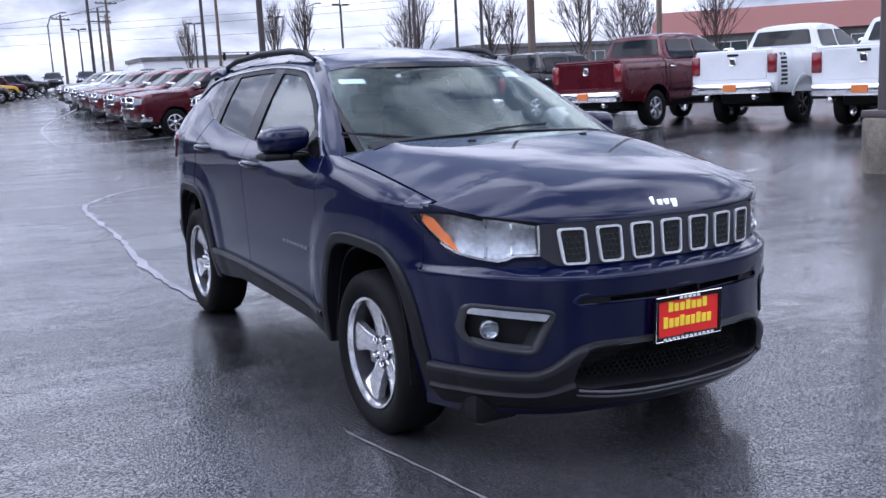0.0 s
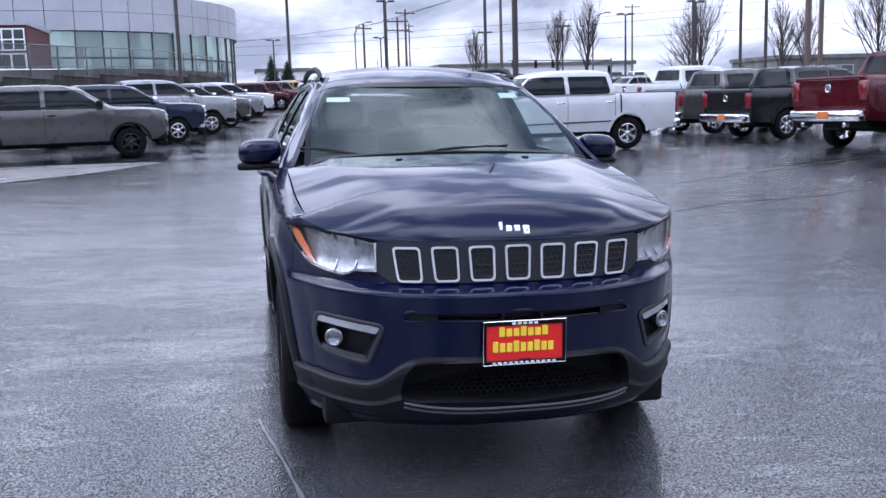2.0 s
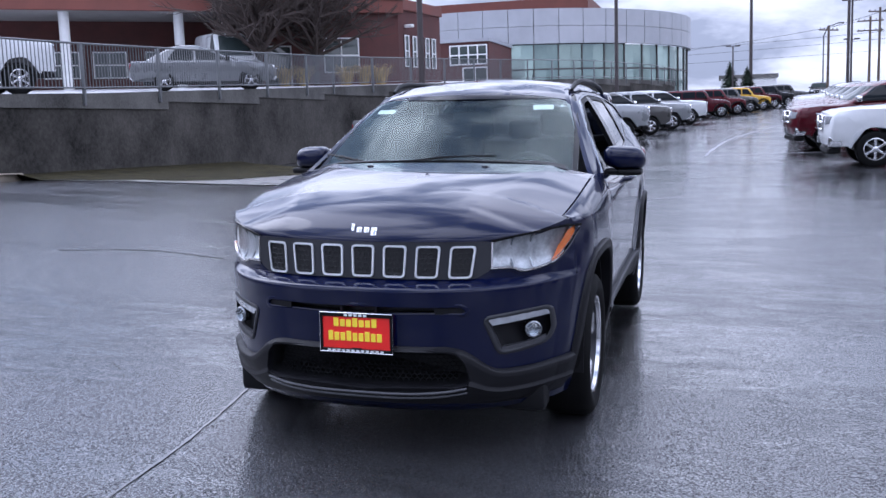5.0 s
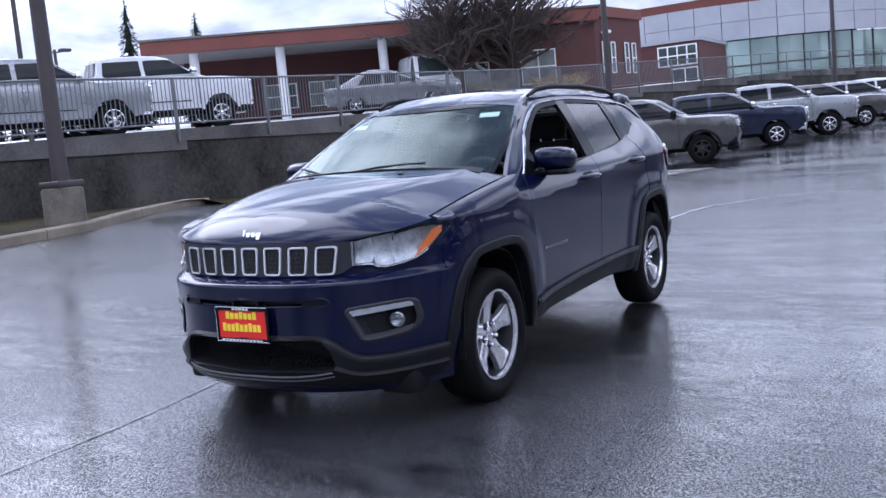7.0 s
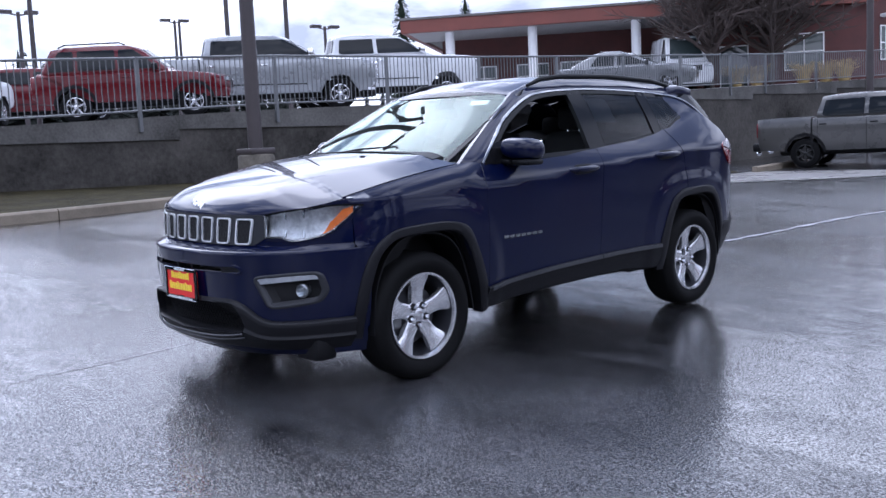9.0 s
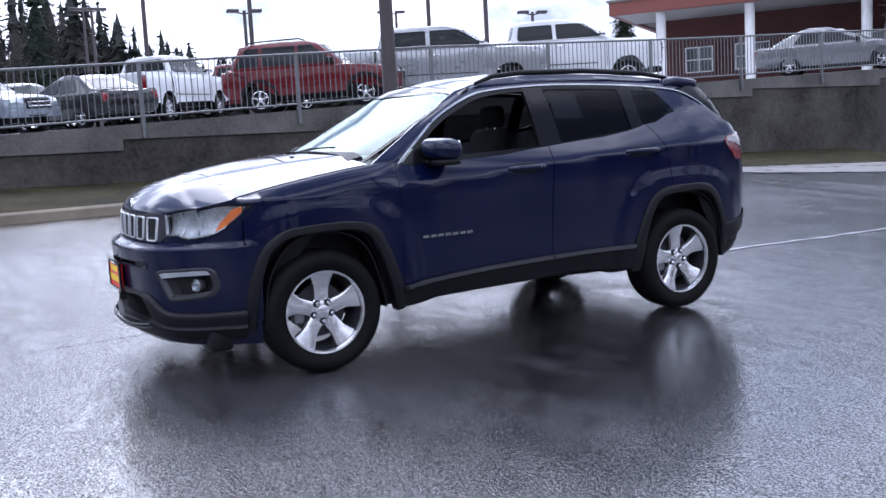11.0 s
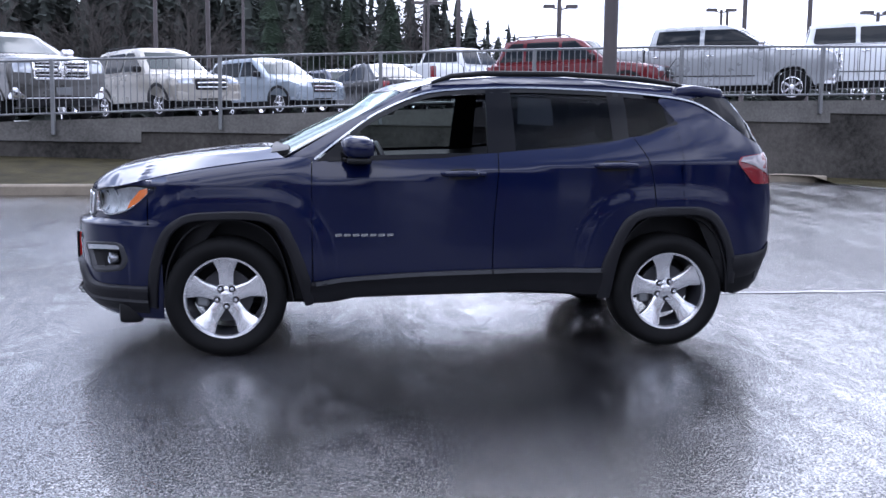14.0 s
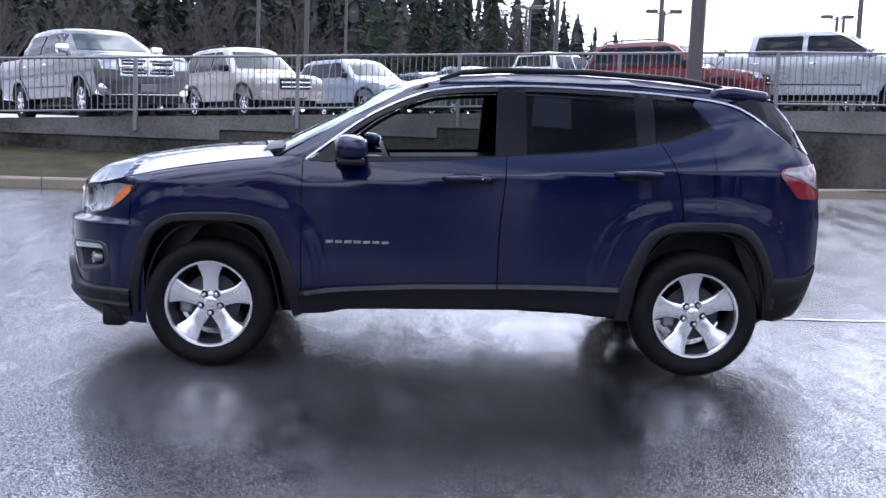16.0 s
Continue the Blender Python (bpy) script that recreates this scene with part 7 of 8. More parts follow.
def hero_wheel(x, y, sg, spin):
    wh = part("wheel", lathe([(0.07, -0.08), (0.07, 0.03), (0.06, 0.04)], 20), BLACK_ALLOY, hero)
    zw = 0.354 if y < 0 else 0.359
    wh.matrix_local = (pose(x, y, zw) if sg > 0 else pose(x, y, zw, 0, 0, 180)) @ pose(0, 0, 0, spin, 0, 0)
    t = 0.1125
    prof = [(RIM + 0.002, -t * 0.82), (RIM + 0.012, -t * 0.93), (RIM + 0.05, -t * 1.04), (TYRE - 0.035, -t * 1.02), (TYRE - 0.010, -t * 0.86), (TYRE - 0.001, -t * 0.6), (TYRE, 0), (TYRE - 0.001, t * 0.6),
            (TYRE - 0.010, t * 0.86), (TYRE - 0.035, t * 1.02), (RIM + 0.06, t * 1.045), (RIM + 0.045, t * 1.03), (RIM + 0.012, t * 0.93), (RIM + 0.002, t * 0.82)]
    ty = lathe(prof, 72, "x", None, True)
    part("tyre", ty, RUBBER, wh)
    bar = lathe([(RIM, -t * 0.8), (RIM + 0.004, t * 0.80), (RIM + 0.001, t * 0.90), (RIM - 0.009, t * 0.88), (RIM - 0.016, t * 0.6), (RIM - 0.03, -t * 0.1), (RIM - 0.03, -t * 0.8)], 64, "x", None, True)
    rim = part("rim", lathe([(RIM + 0.002, t * 0.78), (RIM + 0.001, t * 0.92), (RIM - 0.010, t * 0.90), (RIM - 0.014, t * 0.74)], 64, "x", None, True), ALLOY, wh, "silver five-spoke alloy rim")
    part("barrel", bar, SATIN, wh)
    for k in range(5):
        sp = bmesh.new()
        rows = []
        for i in range(9):
            u = i / 8
            rad = 0.030 + (RIM - 0.036) * u
            hw = 0.038 + 0.006 * u + 0.032 * max(0, u - 0.58) / 0.42
            xo = t * (0.42 + 0.16 * u + 0.24 * max(0, u - 0.5))
            rows.append([sp.verts.new(c) for c in ((xo - 0.035, -hw * 1.05, rad), (xo - 0.006, -hw, rad), (xo, -hw * 0.72, rad), (xo - 0.003, 0, rad), (xo, hw * 0.72, rad), (xo - 0.006, hw, rad), (xo - 0.035, hw * 1.05, rad))])
        for r0, r1 in zip(rows, rows[1:]):
            for j in range(6):
                sp.faces.new((r0[j], r0[j + 1], r1[j + 1], r1[j]))
            sp.faces.new((r0[6], r0[0], r1[0], r1[6]))
        sp.faces.new(rows[0])
        sp.faces.new(rows[-1][::-1])
        bmesh.ops.rotate(sp, cent=(0, 0, 0), matrix=Matrix.Rotation(2 * math.pi * k / 5, 3, "X"), verts=sp.verts)
        bmesh.ops.recalc_face_normals(sp, faces=sp.faces)
        part("spoke", sp, ALLOY, wh)
        a0 = 2 * math.pi * (k + 0.5) / 5
        nut = part("lug_nut", lathe([(0.0115, 0.0), (0.0115, 0.018), (0.008, 0.022)], 6), CHROME, wh)
        nut.matrix_local = pose(t * 0.44, -0.056 * math.sin(a0), 0.056 * math.cos(a0))
        part("nut_pocket", lathe([(0.019, 0.0), (0.019, 0.0035)], 14), GLOSS_BLACK, wh).matrix_local = pose(t * 0.43, -0.056 * math.sin(a0), 0.056 * math.cos(a0))
    part("hub_face", lathe([(0.078, t * 0.2), (0.078, t * 0.34), (0.06, t * 0.42), (0.035, t * 0.44), (0.033, t * 0.5), (0.025, t * 0.53), (0.003, t * 0.54)], 40), ALLOY, wh)
    part("brake_disc", lathe([(0.15, -0.02), (0.15, 0.004), (0.075, 0.006)], 40), SATIN, wh)
    cal = box(-0.01, 0.035, -0.17, -0.10, -0.06, 0.06, 0.012, 1)
    part("brake_calliper", cal, GALV, wh)
    return wh


hero_wheel(0.752, -1.318, 1, 0)
hero_wheel(0.752, 1.295, 1, 8)
hero_wheel(-0.752, -1.318, -1, 12)
hero_wheel(-0.752, 1.295, -1, 40)

# cabin
part("dashboard", box(-0.70, 0.70, -0.98, -0.45, 0.80, 1.13, 0.06, 3), CABIN, hero)
for sx in (0.37, -0.37):
    seat = part("seat", box(sx - 0.25, sx + 0.25, 0.0, 0.50, 0.62, 0.80, 0.05, 2), SEAT, hero)
    back = box(sx - 0.24, sx + 0.24, 0.34, 0.46, 0.75, 1.29, 0.05, 3)
    for v in back.verts:
        v.co.y += (v.co.z - 0.75) * 0.32
        v.co.x = sx + (v.co.x - sx) * (1 - 0.25 * max(0, v.co.z - 1.0))
    part("seat_back", back, SEAT, seat)
    part("headrest", box(sx - 0.13, sx + 0.13, 0.53, 0.62, 1.30, 1.46, 0.04, 3), SEAT, seat)
    for k in (-0.05, 0.05):
        part("headrest_post", tube((sx + k, 0.56, 1.24), (sx + k, 0.57, 1.33), 0.006), CHROME, seat)
bench = part("rear_bench", box(-0.62, 0.62, 1.12, 1.26, 0.8, 1.24, 0.05, 3), SEAT, hero)
for sx in (0.36, -0.36, 0):
    part("headrest", box(sx - 0.12, sx + 0.12, 1.2, 1.29, 1.26, 1.40, 0.04, 3), SEAT, bench)
sw = part("steering_wheel", lathe([(0.185 + 0.014 * math.cos(a), 0.014 * math.sin(a)) for a in [2 * math.pi * k / 8 for k in range(8)]], 36, "x", None, True), CABIN, hero)
sw.matrix_local = pose(0.37, -0.36, 1.06, 0, -25, 90)
part("rear_view_mirror", box(-0.12, 0.12, -0.34, -0.30, 1.40, 1.47, 0.015, 2), CABIN, hero)
part("price_sheet", green.panel([(0.38, 1.35), (0.60, 1.34), (0.60, 1.50), (0.40, 1.51)], 0, 1, -0.018, 0.001, 0.1), STICKER, hero, "paper price sheet in the rear window")
# ---- raised lot ----
escape = car("suv_car", "suv", 2.62, 0.88, 0.93, 0.35, 0.9, 1.72, 1.06)
u_esc = [False]
hatch, u_hat = car("small_suv_car", "suv", 2.64, 0.85, 0.8, 0.34, 0.9, 1.62, 1.02), [False]
sedan, u_sed = car("sedan_car", "sedan", 2.75, 0.9, 1.05, 0.33, 0.9, 1.46, 0.95), [False]
van, u_van = car("cargo_van", "van", 3.4, 0.95, 1.1, 0.35, 1.0, 2.55, 1.3), [False]
jeep, u_jeep = car("off_road_car", "jeep", 2.95, 0.72, 0.82, 0.40, 0.92, 1.85, 1.2, 5, True), [False]
for proto, used, x, y, hd, c, lab in (
    (ram, u_ram, -15.7, -7.5, 40, "grey", "dark grey pickup with a broad cross-bar grille behind the fence"),
    (escape, u_esc, -17.9, -4.4, 38, "gold", "champagne compact SUV with roof rails behind the fence"),
    (hatch, u_hat, -21.0, -1.9, 42, "ice", "pale blue small SUV behind the fence"),
    (sedan, u_sed, -22.5, 0.9, 205, "dark", "black hatchback seen from behind on the raised lot"),
    (big, u_big, -26.8, 4.4, 140, "white", "white pickup seen from its tail on the raised lot"),
    (escape, u_esc, -17.1, 5.9, 58, "red", "red compact SUV with roof rails behind the fence"),
    (ram, u_ram, -16.9, 9.3, 62, "silver", "silver crew-cab pickup behind the fence"),
    (big, u_big, -17.6, 13.7, 62, "white", "white heavy crew-cab pickup behind the fence"),
    (sedan, u_sed, -15.0, 22.8, 32, "steel", "grey sedan parked behind the fence near the brick building"),
    (van, u_van, -21.2, 35.6, 315, "white", "white cargo van beside the brick building"),
    (escape, u_esc, -28.5, -3.4, 30, "silver", "silver SUV deep in the raised lot"),
    (escape, u_esc, -30.3, 0.3, 30, "navy", "dark SUV deep in the raised lot"),
    (hatch, u_hat, -34.0, 5.2, 150, "white", "white SUV deep in the raised lot"),
    (ram, u_ram, -30.0, 8.5, 70, "red", "red pickup deep in the raised lot"),
    (sedan, u_sed, -27.0, -8.0, 20, "grey", "grey sedan deep in the raised lot"),
):
    park(proto, used, x, y, hd, upper_z, c, lab, ROW_U)

# ---- row of off-road cars, and the far end of the lot ----
ROW_J = "off-road cars in a row"
for fx, fy, c, lab in ((1.5, 60.6, "maroon", "maroon boxy off-road car"), (2.6, 65.5, "red", "red boxy off-road car"), (3.6, 70.0, "grey", "grey boxy off-road car"), (4.7, 74.5, "yellow", "yellow boxy off-road car"),
                       (5.8, 79.5, "maroon", "dark red boxy off-road car"), (7.2, 84.5, "dark", "black boxy off-road car"), (8.8, 90.0, "grey", "grey boxy off-road car far off")):
    x, y = wheel_at(fx, fy, 12, 2.95, -0.8)
    park(jeep, u_jeep, x, y, 12, ground_z, c, lab, ROW_J)
for k, c in enumerate(("dark", "navy", "grey", "dark", "dark", "yellow", "red", "silver", "white", "dark", "grey", "white")):
    park(jeep, u_jeep, 11.5 + 3.4 * k, 103.0 + 0.7 * k, 262, ground_z, c, "boxy off-road car at the far edge of the lot", "far cars")
for k, c in enumerate(("white", "silver", "white", "dark", "red", "white", "silver")):
    park(hatch, u_hat, 24.0 + 4.2 * k, 66.0 - 1.5 * k, 200, ground_z, c, "small SUV in the middle of the lot", "middle cars")

# unseen trucks added southwards, so that the car's flank mirrors something dark
for fx, fy, c, proto, used, lab in ((14.6, 2.2, "dark", ram, u_ram, "black pickup, tail out, added out of view"), (14.8, -1.4, "grey", ram, u_ram, "grey pickup, tail out"), (15.0, -5.0, "red", ram, u_ram, "red pickup, tail out, added out of view"),
                                    (15.2, -8.6, "dark", big, u_big, "black heavy pickup, tail out, added out of view"), (15.4, -12.2, "navy", ram, u_ram, "dark blue pickup, tail out, added out of view"), (15.6, -15.8, "silver", ram, u_ram, "silver pickup, tail out, added out of view")):
    x, y = wheel_at(fx, fy, 14, 3.67, -0.9, False)
    park(proto, used, x, y, 14, ground_z, c, lab, ROW_R)

# ---- brick building with a canopy ----
B0, BDIR = Vector((-32.9, 28.6, 0)), Vector((0.806, 0.592, 0))
BN = Vector((0.592, -0.806, 0))
BW = Matrix.Translation(B0) @ Matrix(((BDIR.x, -BN.x, 0, 0), (BDIR.y, -BN.y, 0, 0), (0, 0, 1, 0), (0, 0, 0, 1)))
# local axes: x along the front, y into the building
FLOOR = 3.4
brick = thing("brick_building", BW, "long dark red brick dealership building with a flat canopy", "building")
part("canopy_fascia", box(-0.3, 22.8, -0.35, -0.05, 7.15, 7.8, 0.02, 1), BRICK_TRIM, brick, "rust red fascia band", False)
part("canopy_edge", box(-0.4, 22.9, -0.42, 0.3, 7.8, 7.92, 0.02, 1), CONCRETE, brick, "", False)
part("canopy_end", box(-0.3, -0.02, -0.05, 14, 7.15, 7.8, 0.02, 1), BRICK_TRIM, brick, "", False)
part("roof", box(-0.02, 22.7, -0.05, 14, 7.3, 7.78, 0, 1), CONCRETE, brick, "", False)
part("soffit", box(-0.02, 14.4, -0.05, 4.5, 7.16, 7.28, 0, 1), SOFFIT, brick, "", False)
part("brick_wall", box(1.0, 14.5, 4.5, 4.9, FLOOR - 0.6, 7.2, 0, 1), BRICK, brick, "", False)
part("brick_wall", box(14.5, 22.6, 0.0, 0.4, FLOOR - 0.6, 7.15, 0, 1), BRICK, brick, "", False)
part("brick_wall", box(14.5, 14.9, 0.4, 4.5, FLOOR - 0.6, 7.15, 0, 1), BRICK, brick, "", False)
for cx in (2.1, 6.4, 11.6):
    part("column", lathe([(0.24, FLOOR - 0.6), (0.24, 7.16)], 24, "z"), WHITE_PAINT, brick, "white round column").location = (cx, 0.6, 0)


def window_unit(parent, x0, x1, z0, z1, y, nx, nz, glass_mat, frame=WHITE_PAINT, name="window", f=0.06):
    w = part(name, box(x0, x1, y - 0.02, y + 0.03, z0, z1, 0, 1), glass_mat, parent, "", False)
    for i in range(nx + 1):
        xx = x0 + (x1 - x0) * i / nx
        part("frame", box(xx - f / 2, xx + f / 2, y - 0.07, y - 0.021, z0, z1, 0, 1), frame, w, "", False)
    for j in range(nz + 1):
        zz = z0 + (z1 - z0) * j / nz
        part("frame", box(x0 - f / 2, x1 + f / 2, y - 0.072, y - 0.021, zz - f / 2, zz + f / 2, 0, 1), frame, w, "", False)
    return w


BGLASS = surface("building_glass", (0.05, 0.065, 0.062), 0.05, 0.0, 0.15, 0.3, 10, 0, 0, 0, 1.0)
PALE_GLASS = surface("pale_green_glass", (0.27, 0.36, 0.33), 0.05, 0.45, 0.12, 0.25, 8, 0, 0, 0.3, 1.0)
for x0, x1 in ((2.6, 4.0), (5.2, 6.9), (7.6, 9.2), (10.2, 12.4)):
    window_unit(brick, x0, x1, 4.3, 5.6, 4.47, 2, 2, BGLASS)
window_unit(brick, 15.6, 16.9, FLOOR, 5.5, -0.03, 1, 1, BGLASS, WHITE_PAINT, "door")
window_unit(brick, 18.6, 20.4, 4.2, 5.9, -0.03, 2, 2, BGLASS)
# end wall, turned towards the glass showroom
E0, E1 = Vector((-14.7, 42.0, 0)), Vector((-12.6, 54.5, 0))
ed = (E1 - E0).normalized()
EW = Matrix.Translation(E0) @ Matrix(((ed.x, -ed.y, 0, 0), (ed.y, ed.x, 0, 0), (0, 0, 1, 0), (0, 0, 0, 1)))
endw = thing("brick_wing", EW, "brick end wall with three narrow white-framed windows", "building")
part("brick_wall", box(0, 5.0, 0, 0.4, FLOOR - 0.6, 7.4, 0, 1), BRICK, endw, "", False)
part("parapet", box(-0.1, 5.1, -0.12, 0.5, 7.4, 7.95, 0.02, 1), BRICK_TRIM, endw, "", False)
part("roof", box(0, 5.0, 0.4, 9, 7.2, 7.5, 0, 1), CONCRETE, endw, "", False)
part("brick_wall", box(4.6, 5.0, 0.4, 9, FLOOR - 0.6, 7.2, 0, 1), BRICK, endw, "", False)
for wx in (0.6, 1.5, 3.0, 3.8):
    window_unit(endw, wx, wx + 0.42, 4.5, 6.1, -0.03, 1, 2, BGLASS, WHITE_PAINT, "window", 0.05)
part("wall_lamp", box(0.6, 0.9, -0.5, -0.02, 6.5, 6.65, 0.03, 1), WHITE_PAINT, endw)

# ---- round glass showroom ----
SC, SR = Vector((-18.0, 87.5, 0)), 16.5
show = thing("showroom", Matrix.Translation(SC), "round showroom with silver fascia and pale green curtain wall", "building")
A0, A1, NS = 188.0, 372.0, 26


def ring_panel(a0, a1, r0, r1, z0, z1):
    pts = []
    for r in (r0, r1):
        for a in (a0, (a0 + a1) / 2, a1):
            pts.append((r * math.cos(radians(a)), r * math.sin(radians(a))))
    out, inn = pts[:3], pts[3:]
    return slab(out + inn[::-1], "xy", z0, z1)


for i in range(NS):
    a, b = A0 + (A1 - A0) * i / NS, A0 + (A1 - A0) * (i + 1) / NS
    m = (b - a) * 0.012
    for z0, z1 in ((3.6, 5.55), (5.62, 7.55)):
        part("pane", ring_panel(a + m, b - m, SR - 0.1, SR - 0.14, z0, z1), PALE_GLASS, show, "", False)
    part("mullion", ring_panel(a - 0.13, a + 0.13, SR, SR - 0.2, 3.4, 7.6), POLE, show, "", False)
    for z0, z1 in ((7.62, 9.0), (9.03, 10.4)):
        part("fascia_panel", ring_panel(a + m, b - m, SR + 0.25, SR - 0.1, z0, z1), SILVER, show, "", False)
    part("transom", ring_panel(a, b, SR - 0.05, SR - 0.2, 5.53, 5.64), POLE, show, "", False)
part("floor_slab", lathe([(SR + 0.4, 2.9), (SR + 0.4, 3.5)], 72, "z"), CONCRETE, show, "", False)
part("flat_roof", lathe([(SR - 0.15, 10.1), (SR - 0.15, 10.35)], 72, "z"), CONCRETE, show, "", False)
part("inner_wall", box(-10.5, 10.5, 2, 2.3, 3.4, 9.1, 0, 1), WALL_DARK, show, "", False)
part("roof_volume", box(-15, 8, -6, 10, 10.35, 12.4, 0, 1), BRICK_TRIM, show, "rust red upper storey", False)
link = thing("entrance_link", pose(-16.4, 62, 0), "dark entrance block with a white-framed grid window", "building")
part("wall", box(-2.6, 1.75, 0.2, 8, 3.0, 7.25, 0, 1), BRICK, link, "", False)
part("roof_edge", box(-2.7, 1.85, 0.05, 8, 7.25, 7.5, 0, 1), SILVER, link, "", False)
window_unit(link, -1.15, 1.6, 5.65, 7.0, 0.16, 4, 2, BGLASS, WHITE_PAINT, "window", 0.09)
window_unit(link, -0.2, 1.6, 3.4, 5.4, 0.16, 2, 1, BGLASS, WHITE_PAINT, "door", 0.09)

# ---- far buildings ----
far_b = thing("far_building", pose(66, 62, 0, 0, 0, -48), "long low building with a rust red roof", "building")
part("wall", box(-6, 34, 0, 14, 1.0, 4.6, 0, 1), CONCRETE, far_b, "", False)
rf = slab([(-0.6, 4.5), (6.5, 7.2), (7.5, 7.2), (14.6, 4.5)], "yz", -7, 35)
part("roof", rf, BRICK_TRIM, far_b, "", False)
for k in range(3, 9):
    window_unit(far_b, -19 + k * 6, -16 + k * 6, 2.2, 3.8, -0.03, 2, 1, BGLASS)
for bx, by, w_, d_, h_, lab in ((6, 165, 9, 8, 7.5, "small white building beyond the lot"), (48, 150, 34, 12, 7.0, "low white shop building beyond the road"), (95, 130, 30, 14, 6.5, "low grey shop building beyond the road")):
    q = thing("shop_building", pose(bx, by, 2.8), lab, "building")
    part("wall", box(-w_ / 2, w_ / 2, 0, d_, 0, h_ - 2.8, 0, 1), WHITE_PAINT if "white" in lab else CONCRETE, q, "", False)
    part("roof_edge", box(-w_ / 2 - 0.3, w_ / 2 + 0.3, -0.3, d_ + 0.3, h_ - 2.8, h_ - 2.2, 0, 1), CONCRETE, q, "", False)
    for k in range(4):
        window_unit(q, -w_ * 0.42 + k * w_ * 0.22, -w_ * 0.42 + k * w_ * 0.22 + w_ * 0.14, 0.8, 2.6, -0.03, 2, 1, BGLASS)

# ---- lamps and poles of the lower lot ----
for x, y, top, heads, r in ((11.6, 78.5, 10.3, 2, 0.1), (14.6, 103.3, 8.9, 2, 0.1), (2.8, 109.2, 9.2, 2, 0.1), (25.0, 96.2, 8.8, 2, 0.1), (31.4, 89.2, 8.8, 2, 0.1), (31.6, 73.1, 8.5, 2, 0.1), (34.7, 66.2, 8.8, 2, 0.1), (43.9, 54.3, 8.0, 2, 0.1)):
    z = ground_z(x, y)
    light_pole(x, y, z, top - z, heads, r, None, 10)
for x, y, top, r in ((-9.6, 29.5, 13.0, 0.13), (8.07, 25.8, 12.5, 0.11), (-4.4, 51.1, 13.0, 0.12), (5.0, 117.8, 19.0, 0.22), (16.4, 62.4, 14.0, 0.13), (25.6, 48.2, 12.0, 0.11), (30.4, 51.3, 12.0, 0.11), (29.2, 46.2, 11.5, 0.11), (10.8, 73.8, 14.0, 0.13)):
    z = ground_z(x, y)
    light_pole(x, y, z, top - z, 0, r, None, 0, POLE, 0.0, "slim dark steel pole, its head out of sight")


def utility_pole(x, y, z, h, turn=0.0, arms=1, r=0.14, lean=0.0):
    p = thing("utility_pole", pose(x, y, z, 0, lean, turn), "weathered wooden utility pole with crossarm", "utility pole", "utility poles")
    part("pole", tube((0, 0, -0.3), (0, 0, h), r, r * 0.7, 10), WOOD_POLE, p)
    for k in range(arms):
        zz = h - 0.4 - k * 0.9
        arm = part("crossarm", box(-1.15, 1.15, -0.05, 0.05, zz - 0.06, zz + 0.06, 0.01, 1), WOOD_POLE, p)
        for sx in (-1.0, -0.5, 0.5, 1.0):
            part("insulator", lathe([(0.04, zz + 0.06), (0.05, zz + 0.12), (0.02, zz + 0.2)], 8, "z"), GALV, arm).location = (sx, 0, 0)
    return p


UP = [(18.8, 66.9, 11.5), (21.5, 29.8, 15.0), (29.0, 40.4, 14.0), (43.9, 54.3, 11.0), (27.8, 28.7, 14.0), (10.9, 88.9, 9.2), (15.0, 93.4, 10.2), (15.8, 93.2, 11.0), (25.5, 147.0, 14.0), (52.0, 120.0, 14.0)]
for k, (x, y, top) in enumerate(UP):
    z = ground_z(x, y)
    utility_pole(x, y, z, top - z, 20 * (k % 3), 1 if k % 2 else 2)


def wire(a, b, sag, r=0.02, n=16):
    a, b = Vector(a), Vector(b)
    pts = [a.lerp(b, i / n) - Vector((0, 0, sag * 4 * (i / n) * (1 - i / n))) for i in range(n + 1)]
    w = part("overhead_wire", pipe(pts, r, 5), DARK_TRIM)
    return tagged(w, "dark overhead utility wire strung between poles", "wire", "overhead wires")


for a, b, s in (((-40, 150, 11.5), (60, 95, 11.8), 1.2), ((-40, 150, 10.6), (60, 95, 11.0), 1.2), ((60, 95, 12.0), (70, 40, 13.0), 0.8), ((-40, 150, 9.4), (80, 90, 9.6), 1.0),
                ((10.9, 88.9, 9.0), (29.0, 40.4, 13.6), 0.7), ((15.8, 93.2, 10.6), (27.8, 28.7, 13.4), 0.9), ((18.8, 66.9, 11.2), (43.9, 54.3, 10.8), 0.4), ((29.0, 40.4, 12.8), (60, 20, 13.5), 0.6), ((15.0, 93.4, 9.9), (-30, 160, 11), 0.8)):
    wire(a, b, s)
signal = thing("traffic_signal", pose(43.4, 106.1, ground_z(43.4, 106.1), 0, 0, 161.8), "traffic signal mast with hanging signal heads", "traffic signal")
_sz = ground_z(43.4, 106.1)
part("mast", tube((0, 0, -0.3), (0, 0, 6.2 - _sz), 0.12, 0.1), GALV, signal)
part("mast_arm", tube((0, 0, 5.95 - _sz), (12.6, 0, 6.3 - _sz), 0.09, 0.05), GALV, signal)
for k, zz in ((0.25, 4.3), (7.1, 5.25), (9.2, 5.3), (12.0, 5.35)):
    part("signal_head", box(k - 0.18, k + 0.18, -0.32, -0.08, zz - _sz, zz + 1.0 - _sz, 0.04, 1), DARK_TRIM, signal)
